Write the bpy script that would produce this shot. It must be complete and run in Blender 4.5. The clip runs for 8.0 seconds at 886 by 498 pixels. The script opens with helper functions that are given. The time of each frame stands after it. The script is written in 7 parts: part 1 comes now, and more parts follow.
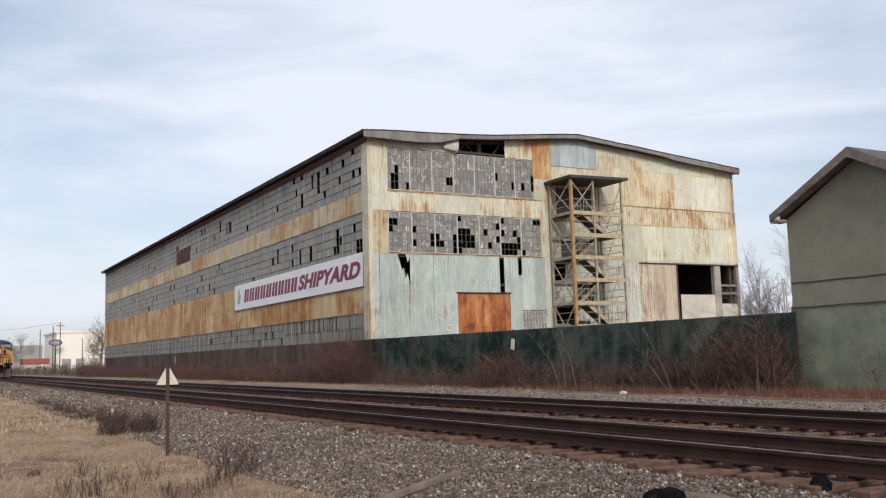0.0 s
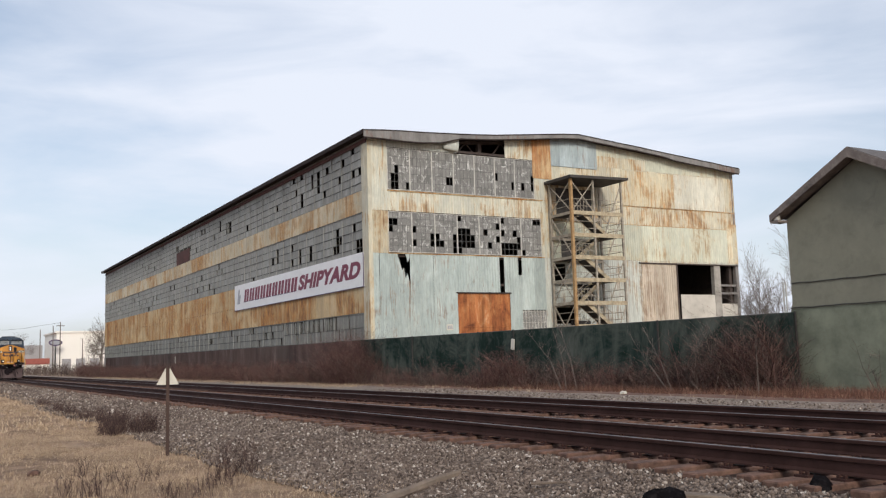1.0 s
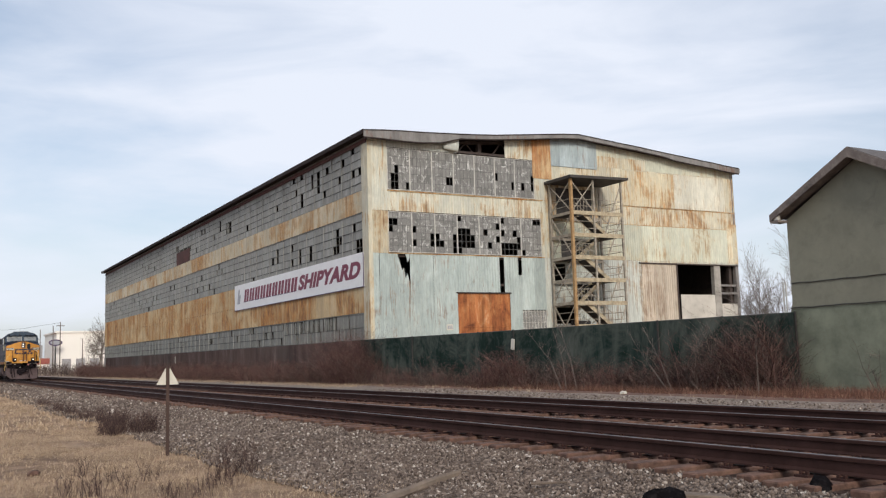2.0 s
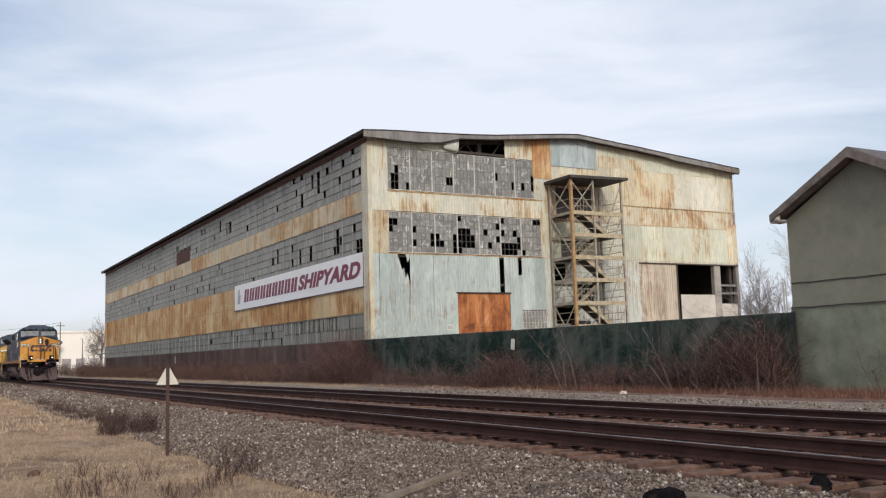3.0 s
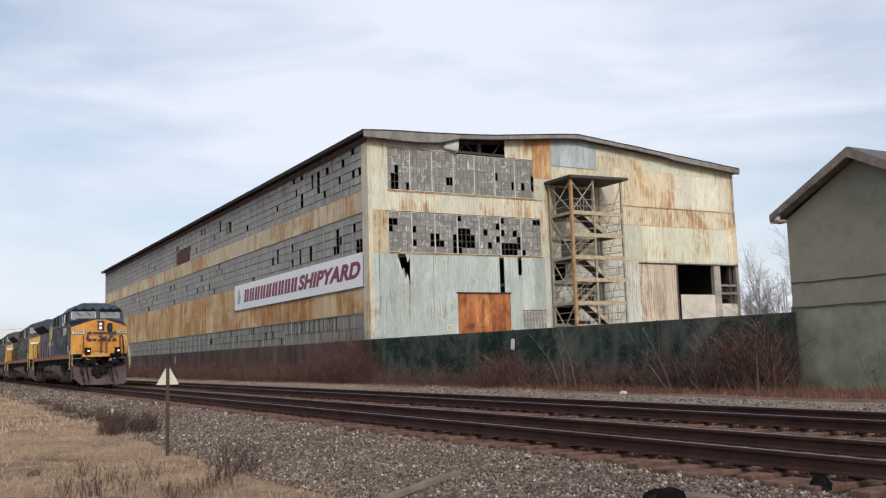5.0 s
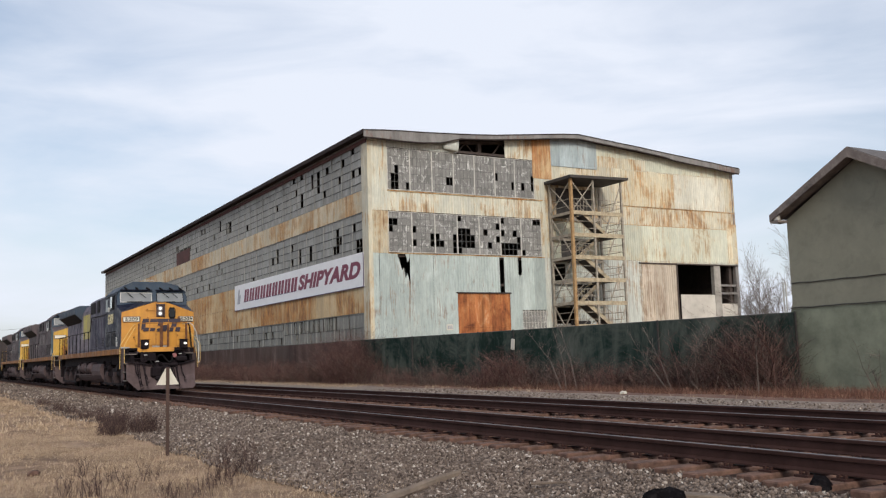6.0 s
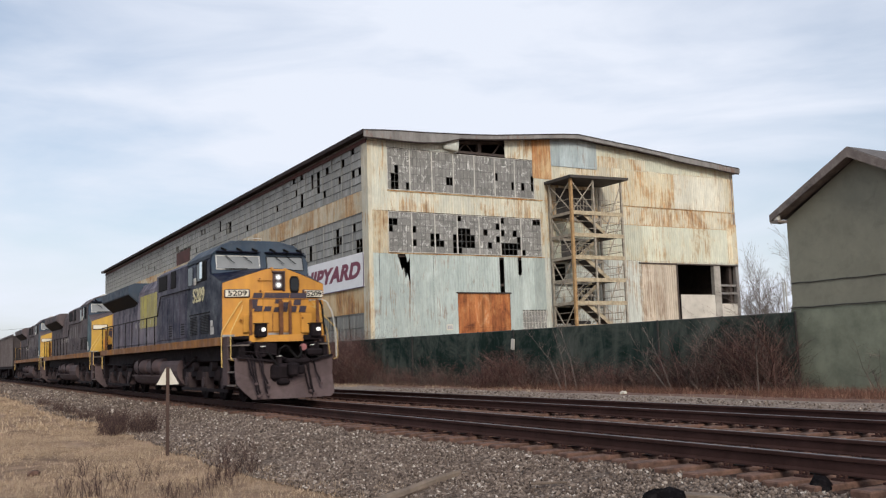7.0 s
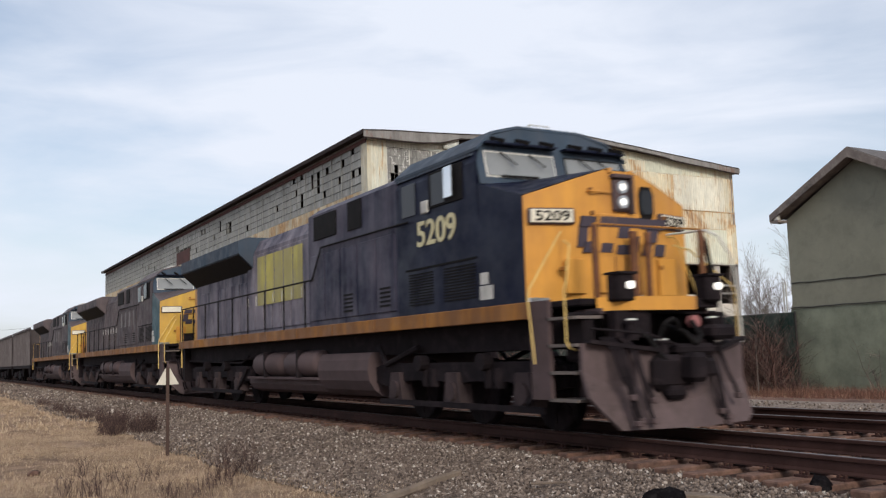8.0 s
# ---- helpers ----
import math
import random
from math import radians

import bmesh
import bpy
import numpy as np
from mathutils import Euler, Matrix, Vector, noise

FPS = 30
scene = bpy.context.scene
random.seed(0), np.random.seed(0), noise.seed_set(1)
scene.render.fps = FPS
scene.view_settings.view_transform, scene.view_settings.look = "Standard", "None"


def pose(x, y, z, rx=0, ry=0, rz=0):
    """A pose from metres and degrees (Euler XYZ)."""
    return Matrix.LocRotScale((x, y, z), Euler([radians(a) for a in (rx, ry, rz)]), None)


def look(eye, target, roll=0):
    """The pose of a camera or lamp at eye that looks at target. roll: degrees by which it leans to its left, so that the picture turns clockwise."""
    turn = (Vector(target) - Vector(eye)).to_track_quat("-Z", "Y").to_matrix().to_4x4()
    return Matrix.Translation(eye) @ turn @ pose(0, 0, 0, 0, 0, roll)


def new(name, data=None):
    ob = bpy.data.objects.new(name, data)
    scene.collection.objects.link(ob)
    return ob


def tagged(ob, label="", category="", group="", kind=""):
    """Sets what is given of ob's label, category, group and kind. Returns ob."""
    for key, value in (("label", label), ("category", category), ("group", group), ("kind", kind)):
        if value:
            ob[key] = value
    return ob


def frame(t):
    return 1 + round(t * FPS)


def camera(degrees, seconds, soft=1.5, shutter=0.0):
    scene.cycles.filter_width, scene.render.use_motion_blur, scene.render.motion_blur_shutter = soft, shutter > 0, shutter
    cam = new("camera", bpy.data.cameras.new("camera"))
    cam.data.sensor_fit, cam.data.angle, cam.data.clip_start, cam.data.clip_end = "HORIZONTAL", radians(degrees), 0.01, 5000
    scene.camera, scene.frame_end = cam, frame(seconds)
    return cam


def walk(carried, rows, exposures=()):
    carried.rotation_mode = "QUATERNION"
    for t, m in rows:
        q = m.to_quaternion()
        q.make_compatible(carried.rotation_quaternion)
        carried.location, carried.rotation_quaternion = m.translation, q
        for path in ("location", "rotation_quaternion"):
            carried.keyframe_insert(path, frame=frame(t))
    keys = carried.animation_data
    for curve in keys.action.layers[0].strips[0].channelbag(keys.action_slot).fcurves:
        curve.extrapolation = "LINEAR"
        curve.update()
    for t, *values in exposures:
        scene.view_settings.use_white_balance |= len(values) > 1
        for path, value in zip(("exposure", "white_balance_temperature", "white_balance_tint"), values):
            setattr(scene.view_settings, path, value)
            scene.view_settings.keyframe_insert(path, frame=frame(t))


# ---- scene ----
# World: x along the tracks in the train's direction, y across them, z = 0 at the rail tops.
EYE = (0.0, 0.0, 1.134)
AIM = (-0.8650, 0.4884, 0.1142)
VIEW = look(EYE, [e + a for e, a in zip(EYE, AIM)], -1.732)
cam = camera(51.03, 8.0, soft=1.25, shutter=0.2)
walk(cam, [(0.0, VIEW), (8.0, VIEW)])

# ---- light ----
SUN_ELEVATION, SUN_AZIMUTH = 28.0, -14.0   # degrees; azimuth from +x towards +y
world = bpy.data.worlds.new("sky")
scene.world = world
world.use_nodes = True
wn, wl = world.node_tree.nodes, world.node_tree.links
wn.clear()
w_out = wn.new("ShaderNodeOutputWorld")
w_bg = wn.new("ShaderNodeBackground")
w_bg.inputs["Strength"].default_value = 1.0
w_sky = wn.new("ShaderNodeTexSky")
w_sky.sky_type = "NISHITA"
w_sky.sun_disc = False
w_sky.sun_elevation = radians(SUN_ELEVATION)
w_sky.sun_rotation = radians(90.0 - SUN_AZIMUTH)
w_sky.dust_density = 2.0
w_gain = wn.new("ShaderNodeVectorMath")
w_gain.operation = "SCALE"
w_gain.inputs["Scale"].default_value = 0.13
w_pos = wn.new("ShaderNodeTexCoord")
w_map = wn.new("ShaderNodeMapping")
w_map.inputs["Rotation"].default_value = (0.0, 0.0, radians(60))
w_map.inputs["Scale"].default_value = (1.1, 1.6, 6.5)
w_noise = wn.new("ShaderNodeTexNoise")
w_noise.inputs["Scale"].default_value = 1.5
w_noise.inputs["Detail"].default_value = 7.0
w_noise.inputs["Roughness"].default_value = 0.52
w_noise.inputs["Distortion"].default_value = 0.35
w_ramp = wn.new("ShaderNodeValToRGB")
w_ramp.color_ramp.elements[0].position = 0.34
w_ramp.color_ramp.elements[0].color = (0.34, 0.34, 0.34, 1)
w_ramp.color_ramp.elements[1].position = 0.62
w_ramp.color_ramp.elements[1].color = (0.97, 0.97, 0.97, 1)
w_mix = wn.new("ShaderNodeMixRGB")
w_mix.inputs["Color2"].default_value = (0.84, 0.89, 1.0, 1)
wl.new(w_pos.outputs["Generated"], w_map.inputs["Vector"])
wl.new(w_map.outputs["Vector"], w_noise.inputs["Vector"])
wl.new(w_noise.outputs["Fac"], w_ramp.inputs["Fac"])
wl.new(w_ramp.outputs["Color"], w_mix.inputs["Fac"])
wl.new(w_sky.outputs["Color"], w_gain.inputs[0])
wl.new(w_gain.outputs["Vector"], w_mix.inputs["Color1"])
wl.new(w_mix.outputs["Color"], w_bg.inputs["Color"])
wl.new(w_bg.outputs["Background"], w_out.inputs["Surface"])

sun = new("sun", bpy.data.lights.new("sun", "SUN"))
sun.data.energy = 2.3
sun.data.angle = radians(14)
sun.data.color = (1.0, 0.93, 0.82)
se, sa = radians(SUN_ELEVATION), radians(SUN_AZIMUTH)
sun.matrix_world = look((math.cos(se) * math.cos(sa) * 50, math.cos(se) * math.sin(sa) * 50, math.sin(se) * 50), (0, 0, 0))
scene.view_settings.exposure = 0.0

# ---- building blocks ----
class Shape:
    """Gathers plain solids into one mesh."""

    def __init__(self):
        self.v, self.f = [], []

    def add(self, verts, faces):
        n = len(self.v)
        self.v += [tuple(p) for p in verts]
        self.f += [tuple(i + n for i in f) for f in faces]
        return self

    def box(self, x0, x1, y0, y1, z0, z1, m=None):
        p = [(x, y, z) for z in (z0, z1) for y in (y0, y1) for x in (x0, x1)]
        if m is not None:
            p = [m @ Vector(q) for q in p]
        return self.add(p, [(0, 2, 3, 1), (4, 5, 7, 6), (0, 1, 5, 4), (2, 6, 7, 3), (0, 4, 6, 2), (1, 3, 7, 5)])

    def soft(self, x0, x1, y0, y1, z0, z1, b=0.02, m=None):
        """A box with chamfered edges."""
        cx, cy, cz = (x0 + x1) / 2, (y0 + y1) / 2, (z0 + z1) / 2
        hx, hy, hz = (x1 - x0) / 2, (y1 - y0) / 2, (z1 - z0) / 2
        b = min(b, hx * 0.9, hy * 0.9, hz * 0.9)
        bm = bmesh.new()
        bmesh.ops.create_cube(bm, size=1.0, matrix=Matrix.Translation((cx, cy, cz)) @ Matrix.Diagonal((2 * hx, 2 * hy, 2 * hz, 1)))
        bmesh.ops.bevel(bm, geom=bm.edges[:], offset=b, segments=1, affect="EDGES", profile=0.5)
        bm.verts.index_update()
        self.add([(m @ v.co if m is not None else v.co[:]) for v in bm.verts], [[v.index for v in f.verts] for f in bm.faces])
        bm.free()
        return self

    def prism(self, outline, axis, a, b):
        """An outline of (u, v) pushed along an axis from a to b; u, v are the other two axes in order."""
        k = "xyz".index(axis)
        def at(u, v, w):
            q = [u, v]
            q.insert(k, w)
            return q
        n = len(outline)
        p = [at(u, v, a) for u, v in outline] + [at(u, v, b) for u, v in outline]
        return self.add(p, [tuple(range(n))[::-1], tuple(range(n, 2 * n))] + [(i, (i + 1) % n, n + (i + 1) % n, n + i) for i in range(n)])

    def loft(self, rings, caps=True, close=True):
        n = len(rings[0])
        p = [q for r in rings for q in r]
        f = []
        for k in range(len(rings) - 1):
            for i in range(n if close else n - 1):
                j = (i + 1) % n
                f.append((k * n + i, k * n + j, (k + 1) * n + j, (k + 1) * n + i))
        if caps:
            f += [tuple(range(n))[::-1], tuple(range((len(rings) - 1) * n, len(rings) * n))]
        return self.add(p, f)

    def rod(self, p, q, r, r2=None, n=6):
        p, q = Vector(p), Vector(q)
        d = (q - p).normalized()
        s = d.orthogonal().normalized()
        t = d.cross(s)
        r2 = r if r2 is None else r2
        rings = [[c + (s * math.cos(2 * math.pi * i / n) + t * math.sin(2 * math.pi * i / n)) * k for i in range(n)] for c, k in ((p, r), (q, r2))]
        return self.loft(rings)

    def tube(self, pts, r, n=6):
        for a, b in zip(pts, pts[1:]):
            self.rod(a, b, r, n=n)
        return self

    def bar(self, p, q, w, h):
        """A flat bar from p to q; w across (level), h upright."""
        p, q = Vector(p), Vector(q)
        d = (q - p).normalized()
        s = d.cross(Vector((0, 0, 1)))
        s = s.normalized() if s.length > 1e-4 else Vector((1, 0, 0))
        t = s.cross(d)
        return self.loft([[c + s * (i * w / 2) + t * (j * h / 2) for i, j in ((-1, -1), (1, -1), (1, 1), (-1, 1))] for c in (p, q)])

    def mesh(self, name, smooth=False):
        me = bpy.data.meshes.new(name)
        me.from_pydata(self.v, [], self.f)
        bm = bmesh.new()
        bm.from_mesh(me)
        bmesh.ops.recalc_face_normals(bm, faces=bm.faces)
        bm.to_mesh(me)
        bm.free()
        if smooth:
            me.polygons.foreach_set("use_smooth", [True] * len(me.polygons))
        return me


def part(name, shape, material, parent=None, label="", smooth=False):
    """Links one mesh object under a thing or a part."""
    me = shape.mesh(name, smooth) if isinstance(shape, Shape) else shape
    if material is not None and not me.materials:
        me.materials.append(material)
    ob = new(name, me)
    ob.parent = parent
    return tagged(ob, label)


def thing(name, label, category, m=None, group="", kind=""):
    ob = new(name)
    ob.empty_display_size = 0.3
    if m is not None:
        ob.matrix_basis = m
    return tagged(ob, label, category, group, kind)


# ---- materials ----
class Nodes:
    """A material's node tree with short calls."""

    def __init__(self, name, rough=0.7, metal=0.0, spec=0.4):
        self.m = bpy.data.materials.new(name)
        self.m.use_nodes = True
        self.t = self.m.node_tree
        self.b = self.t.nodes["Principled BSDF"]
        self.b.inputs["Roughness"].default_value = rough
        self.b.inputs["Metallic"].default_value = metal
        self.b.inputs["Specular IOR Level"].default_value = spec
        self.pos = self.t.nodes.new("ShaderNodeTexCoord").outputs["Object"]
        self.geo = self.t.nodes.new("ShaderNodeNewGeometry")

    def world(self):
        self.pos = self.geo.outputs["Position"]
        return self

    def noise(self, scale, detail=4.0, rough=0.6, stretch=(1, 1, 1), distort=0.0):
        mp = self.t.nodes.new("ShaderNodeMapping")
        mp.inputs["Scale"].default_value = stretch
        n = self.t.nodes.new("ShaderNodeTexNoise")
        n.inputs["Scale"].default_value = scale
        n.inputs["Detail"].default_value = detail
        n.inputs["Roughness"].default_value = rough
        n.inputs["Distortion"].default_value = distort
        self.t.links.new(self.pos, mp.inputs["Vector"])
        self.t.links.new(mp.outputs["Vector"], n.inputs["Vector"])
        return n.outputs["Fac"]

    def cells(self, scale, out="Distance", feature="F1"):
        n = self.t.nodes.new("ShaderNodeTexVoronoi")
        n.feature = feature
        n.inputs["Scale"].default_value = scale
        self.t.links.new(self.pos, n.inputs["Vector"])
        return n.outputs[out]

    def ramp(self, fac, *stops):
        r = self.t.nodes.new("ShaderNodeValToRGB")
        e = r.color_ramp.elements
        while len(e) < len(stops):
            e.new(0.5)
        for el, (p, c) in zip(e, stops):
            el.position = p
            el.color = (*c, 1) if isinstance(c, tuple) else (c, c, c, 1)
        self.t.links.new(fac, r.inputs["Fac"])
        return r.outputs["Color"]

    def mix(self, fac, a, b, mode="MIX"):
        n = self.t.nodes.new("ShaderNodeMixRGB")
        n.blend_type = mode
        for key, val in (("Fac", fac), ("Color1", a), ("Color2", b)):
            if isinstance(val, tuple):
                n.inputs[key].default_value = (*val, 1)
            elif isinstance(val, (int, float)):
                n.inputs[key].default_value = val
            else:
                self.t.links.new(val, n.inputs[key])
        return n.outputs["Color"]

    def math(self, op, a, b=0.5):
        n = self.t.nodes.new("ShaderNodeMath")
        n.operation = op
        for i, val in enumerate((a, b)):
            if isinstance(val, (int, float)):
                n.inputs[i].default_value = val
            else:
                self.t.links.new(val, n.inputs[i])
        return n.outputs[0]

    def random(self):
        return self.t.nodes.new("ShaderNodeObjectInfo").outputs["Random"]

    def island(self):
        return self.geo.outputs["Random Per Island"]

    def bump(self, h, strength=0.4, dist=0.02):
        n = self.t.nodes.new("ShaderNodeBump")
        n.inputs["Strength"].default_value = strength
        n.inputs["Distance"].default_value = dist
        self.t.links.new(h, n.inputs["Height"])
        self.t.links.new(n.outputs["Normal"], self.b.inputs["Normal"])
        return self

    def color(self, c):
        if isinstance(c, tuple):
            self.b.inputs["Base Color"].default_value = (*c, 1)
        else:
            self.t.links.new(c, self.b.inputs["Base Color"])
        return self

    def gloss(self, fac):
        self.t.links.new(fac, self.b.inputs["Roughness"])
        return self


def plain(name, c, rough=0.6, metal=0.0, vary=0.25, scale=3.0, fine=40.0, bump=0.15, dirt=(0.07, 0.055, 0.045), dirty=0.25, spec=0.4, placed=False):
    """A painted or bare surface with blotches, grain and some dirt."""
    n = Nodes(name, rough, metal, spec)
    if placed:
        n.world()
    dark = tuple(k * (1 - vary) for k in c)
    light = tuple(min(1, k * (1 + vary * 0.6)) for k in c)
    base = n.ramp(n.noise(scale, 5, 0.65), (0.3, dark), (0.7, light))
    d = n.ramp(n.noise(scale * 2.3, 6, 0.7, distort=0.5), (0.5, 0.0), (0.78, dirty))
    n.color(n.mix(d, base, dirt))
    return n.bump(n.noise(fine, 4, 0.6), bump, 0.01).m


def sheet_metal(name, paint, paint2, rust, amount, streak=1.0, lower=(0.16, 0.07, 0.03), stained=0.0):
    """Old painted corrugated sheet: faded paint in upright streaks with rust bleeding down."""
    n = Nodes(name, 0.62, 0.0, 0.35).world()
    tone = n.ramp(n.noise(0.9, 5, 0.65, (1, 1, 0.35)), (0.3, paint2), (0.68, paint))
    panel = n.ramp(n.random(), (0.0, 0.82), (1.0, 1.08))
    tone = n.mix(1.0, tone, panel, "MULTIPLY")
    runs = n.noise(3.6 * streak, 7, 0.72, (1, 1, 0.07), 0.4)
    patch = n.noise(0.30, 5, 0.65, (1, 1, 0.9), 0.6)
    fac = n.math("ADD", n.math("MULTIPLY", runs, 0.75), n.math("MULTIPLY", patch, 0.75))
    mask = n.ramp(fac, (0.86 - amount * 0.32, 0.0), (0.93 - amount * 0.30, 0.55), (1.04 - amount * 0.28, 0.95))
    stain = n.ramp(fac, (0.78 - amount * 0.30, 0.0), (0.94 - amount * 0.30, stained))
    tone = n.mix(stain, tone, tuple(0.45 * a + 0.55 * b for a, b in zip(paint, (0.72, 0.50, 0.20))))
    rusty = n.ramp(n.noise(5, 6, 0.75, (1, 1, 0.25), 0.5), (0.38, lower), (0.55, tuple(0.5 * (a + b) for a, b in zip(rust, lower))), (0.68, rust))
    fine = n.ramp(n.noise(11.0, 5, 0.75, (1, 1, 0.10)), (0.34, 0.84), (0.66, 1.05))
    smear = n.ramp(n.noise(1.6, 6, 0.75, (1, 1, 0.5), 0.8), (0.35, 0.84), (0.65, 1.06))
    n.color(n.mix(1.0, n.mix(1.0, n.mix(mask, tone, rusty), fine, "MULTIPLY"), smear, "MULTIPLY"))
    return n.bump(n.noise(20, 3, 0.6, (1, 1, 0.3)), 0.12, 0.01).m

GALV = sheet_metal("pale_galvanised_sheet", (0.50, 0.565, 0.545), (0.37, 0.435, 0.425), (0.34, 0.20, 0.10), 0.16, 1.3)
CREAM = sheet_metal("cream_painted_sheet", (0.64, 0.63, 0.53), (0.54, 0.55, 0.48), (0.58, 0.33, 0.12), 0.27, 1.2, stained=0.5)
PALE = sheet_metal("pale_grey_painted_sheet", (0.63, 0.65, 0.60), (0.53, 0.56, 0.52), (0.52, 0.36, 0.18), 0.18, 1.0)
RUST_SHEET = sheet_metal("orange_rusted_sheet", (0.58, 0.42, 0.24), (0.50, 0.33, 0.17), (0.56, 0.24, 0.07), 0.70, 1.2, lower=(0.30, 0.12, 0.04))
CREAM_RUST = sheet_metal("cream_sheet_with_rust_runs", (0.64, 0.60, 0.47), (0.55, 0.53, 0.44), (0.60, 0.31, 0.09), 0.27, 1.6, stained=0.5)
RUST_RUNS = sheet_metal("sheet_with_long_rust_runs", (0.64, 0.60, 0.47), (0.55, 0.53, 0.44), (0.60, 0.28, 0.075), 0.41, 2.0, stained=0.55)
BLUE_GALV = sheet_metal("bluish_galvanised_sheet", (0.46, 0.53, 0.55), (0.36, 0.43, 0.45), (0.34, 0.22, 0.12), 0.10, 1.4)
RUST_BAND = sheet_metal("rusted_band_sheet", (0.56, 0.43, 0.26), (0.46, 0.35, 0.22), (0.62, 0.28, 0.065), 0.56, 0.55, lower=(0.13, 0.05, 0.022), stained=0.6)
GREY_RUST = sheet_metal("grey_band_sheet", (0.54, 0.48, 0.36), (0.46, 0.41, 0.32), (0.60, 0.32, 0.09), 0.44, 0.5, lower=(0.18, 0.08, 0.035), stained=0.45)


def door_material():
    """Rust-red sheet with scoured paler patches and dark runs."""
    n = Nodes("rust_red_door_sheet", 0.75, 0.0, 0.25).world()
    base = n.ramp(n.noise(1.1, 7, 0.72, (1, 1, 0.6), 0.6), (0.32, (0.15, 0.05, 0.025)), (0.48, (0.36, 0.125, 0.045)), (0.60, (0.46, 0.19, 0.075)), (0.72, (0.54, 0.34, 0.20)))
    runs = n.ramp(n.noise(3.2, 6, 0.75, (1, 1, 0.10), 0.3), (0.36, 0.55), (0.62, 1.1))
    n.color(n.mix(1.0, base, runs, "MULTIPLY"))
    return n.bump(n.noise(20, 3), 0.15, 0.01).m


ORANGE_DOOR = door_material()
TAN_STREAK = sheet_metal("tan_streaked_sheet", (0.55, 0.50, 0.38), (0.44, 0.40, 0.31), (0.42, 0.26, 0.12), 0.42, 1.6, stained=0.5)
GREEN_CREAM = sheet_metal("greenish_cream_sheet", (0.64, 0.65, 0.54), (0.56, 0.58, 0.48), (0.52, 0.33, 0.14), 0.20, 1.2, stained=0.45)
ORANGE_RUNS = sheet_metal("white_sheet_with_orange_runs", (0.70, 0.66, 0.52), (0.62, 0.55, 0.40), (0.62, 0.27, 0.065), 0.42, 1.5, stained=0.7)
WHITE_RUNS = sheet_metal("chalky_sheet_with_thin_runs", (0.74, 0.72, 0.62), (0.64, 0.63, 0.54), (0.40, 0.27, 0.15), 0.30, 2.6, stained=0.4)
LOW_PANEL = plain("pale_dusty_board", (0.50, 0.47, 0.42), 0.7, vary=0.18, scale=0.7, dirty=0.3, placed=True)
TAN_DOOR = sheet_metal("tan_door_sheet", (0.60, 0.52, 0.42), (0.50, 0.43, 0.35), (0.36, 0.25, 0.15), 0.22, 1.2)
FASCIA = sheet_metal("weathered_fascia", (0.29, 0.28, 0.27), (0.15, 0.14, 0.135), (0.17, 0.085, 0.055), 0.2, 1.0)
ROOFING = plain("dark_roofing", (0.035, 0.027, 0.026), 0.85, vary=0.4, scale=0.7, spec=0.1)
STEEL_DARK = plain("dark_steel_and_indoor_shade", (0.06, 0.045, 0.04), 0.8, vary=0.4)
MULLION = plain("grey_painted_mullion", (0.50, 0.49, 0.46), 0.6, vary=0.3)
PUTTY_DARK = plain("black_window_bar", (0.11, 0.11, 0.108), 0.8, vary=0.3, spec=0.1)
PUTTY = plain("dark_window_bar", (0.13, 0.13, 0.128), 0.7, vary=0.3)
SCAFFOLD = plain("ochre_painted_stair_steel", (0.42, 0.36, 0.25), 0.65, vary=0.4, dirt=(0.22, 0.09, 0.035), dirty=0.8)
OCHRE = plain("ochre_painted_post", (0.36, 0.23, 0.11), 0.65, vary=0.35, dirt=(0.20, 0.08, 0.03), dirty=0.7)
SCAFFOLD_GREY = plain("grey_stair_steel", (0.33, 0.30, 0.25), 0.65, vary=0.4, dirt=(0.20, 0.09, 0.04), dirty=0.6)
DECK = plain("weathered_deck_and_shade", (0.055, 0.05, 0.048), 0.8, vary=0.4)
CONCRETE = plain("old_concrete", (0.33, 0.31, 0.28), 0.85, vary=0.3, scale=1.0)
SIGN_WHITE = plain("white_banner", (0.74, 0.74, 0.76), 0.5, vary=0.05, scale=0.8, dirty=0.10)
SIGN_RED = plain("maroon_letters", (0.17, 0.018, 0.05), 0.5, vary=0.12, dirty=0.05)
SIGN_LINE = plain("dark_letter_outline", (0.06, 0.03, 0.09), 0.5, vary=0.1, dirty=0.05)
SIGN_GREY = plain("grey_sign_mark", (0.32, 0.33, 0.36), 0.5, vary=0.1)


def pane_material():
    """Dusty wired glass, each pane a little different, a few nearly white with old paint."""
    n = Nodes("dusty_glass_pane", 0.4, 0.0, 0.22).world()
    tone = n.ramp(n.island(), (0.0, (0.11, 0.108, 0.103)), (0.15, (0.165, 0.163, 0.157)), (0.85, (0.215, 0.213, 0.205)), (1.0, (0.36, 0.36, 0.35)))
    own = n.ramp(n.random(), (0.0, 0.78), (1.0, 1.18))
    tone = n.mix(1.0, tone, own, "MULTIPLY")
    dust = n.ramp(n.noise(1.3, 6, 0.75, distort=0.8), (0.50, 0.0), (0.72, 0.6))
    flake = n.ramp(n.noise(2.3, 8, 0.82, (1, 1, 0.6), 1.4), (0.545, 0.0), (0.60, 0.9))
    n.color(n.mix(flake, n.mix(dust, tone, (0.36, 0.36, 0.345)), (0.62, 0.62, 0.60)))
    n.gloss(n.ramp(n.noise(3.0, 4), (0.3, 0.35), (0.7, 0.7)))
    return n.bump(n.noise(5, 3), 0.1, 0.01).m


PANE = pane_material()


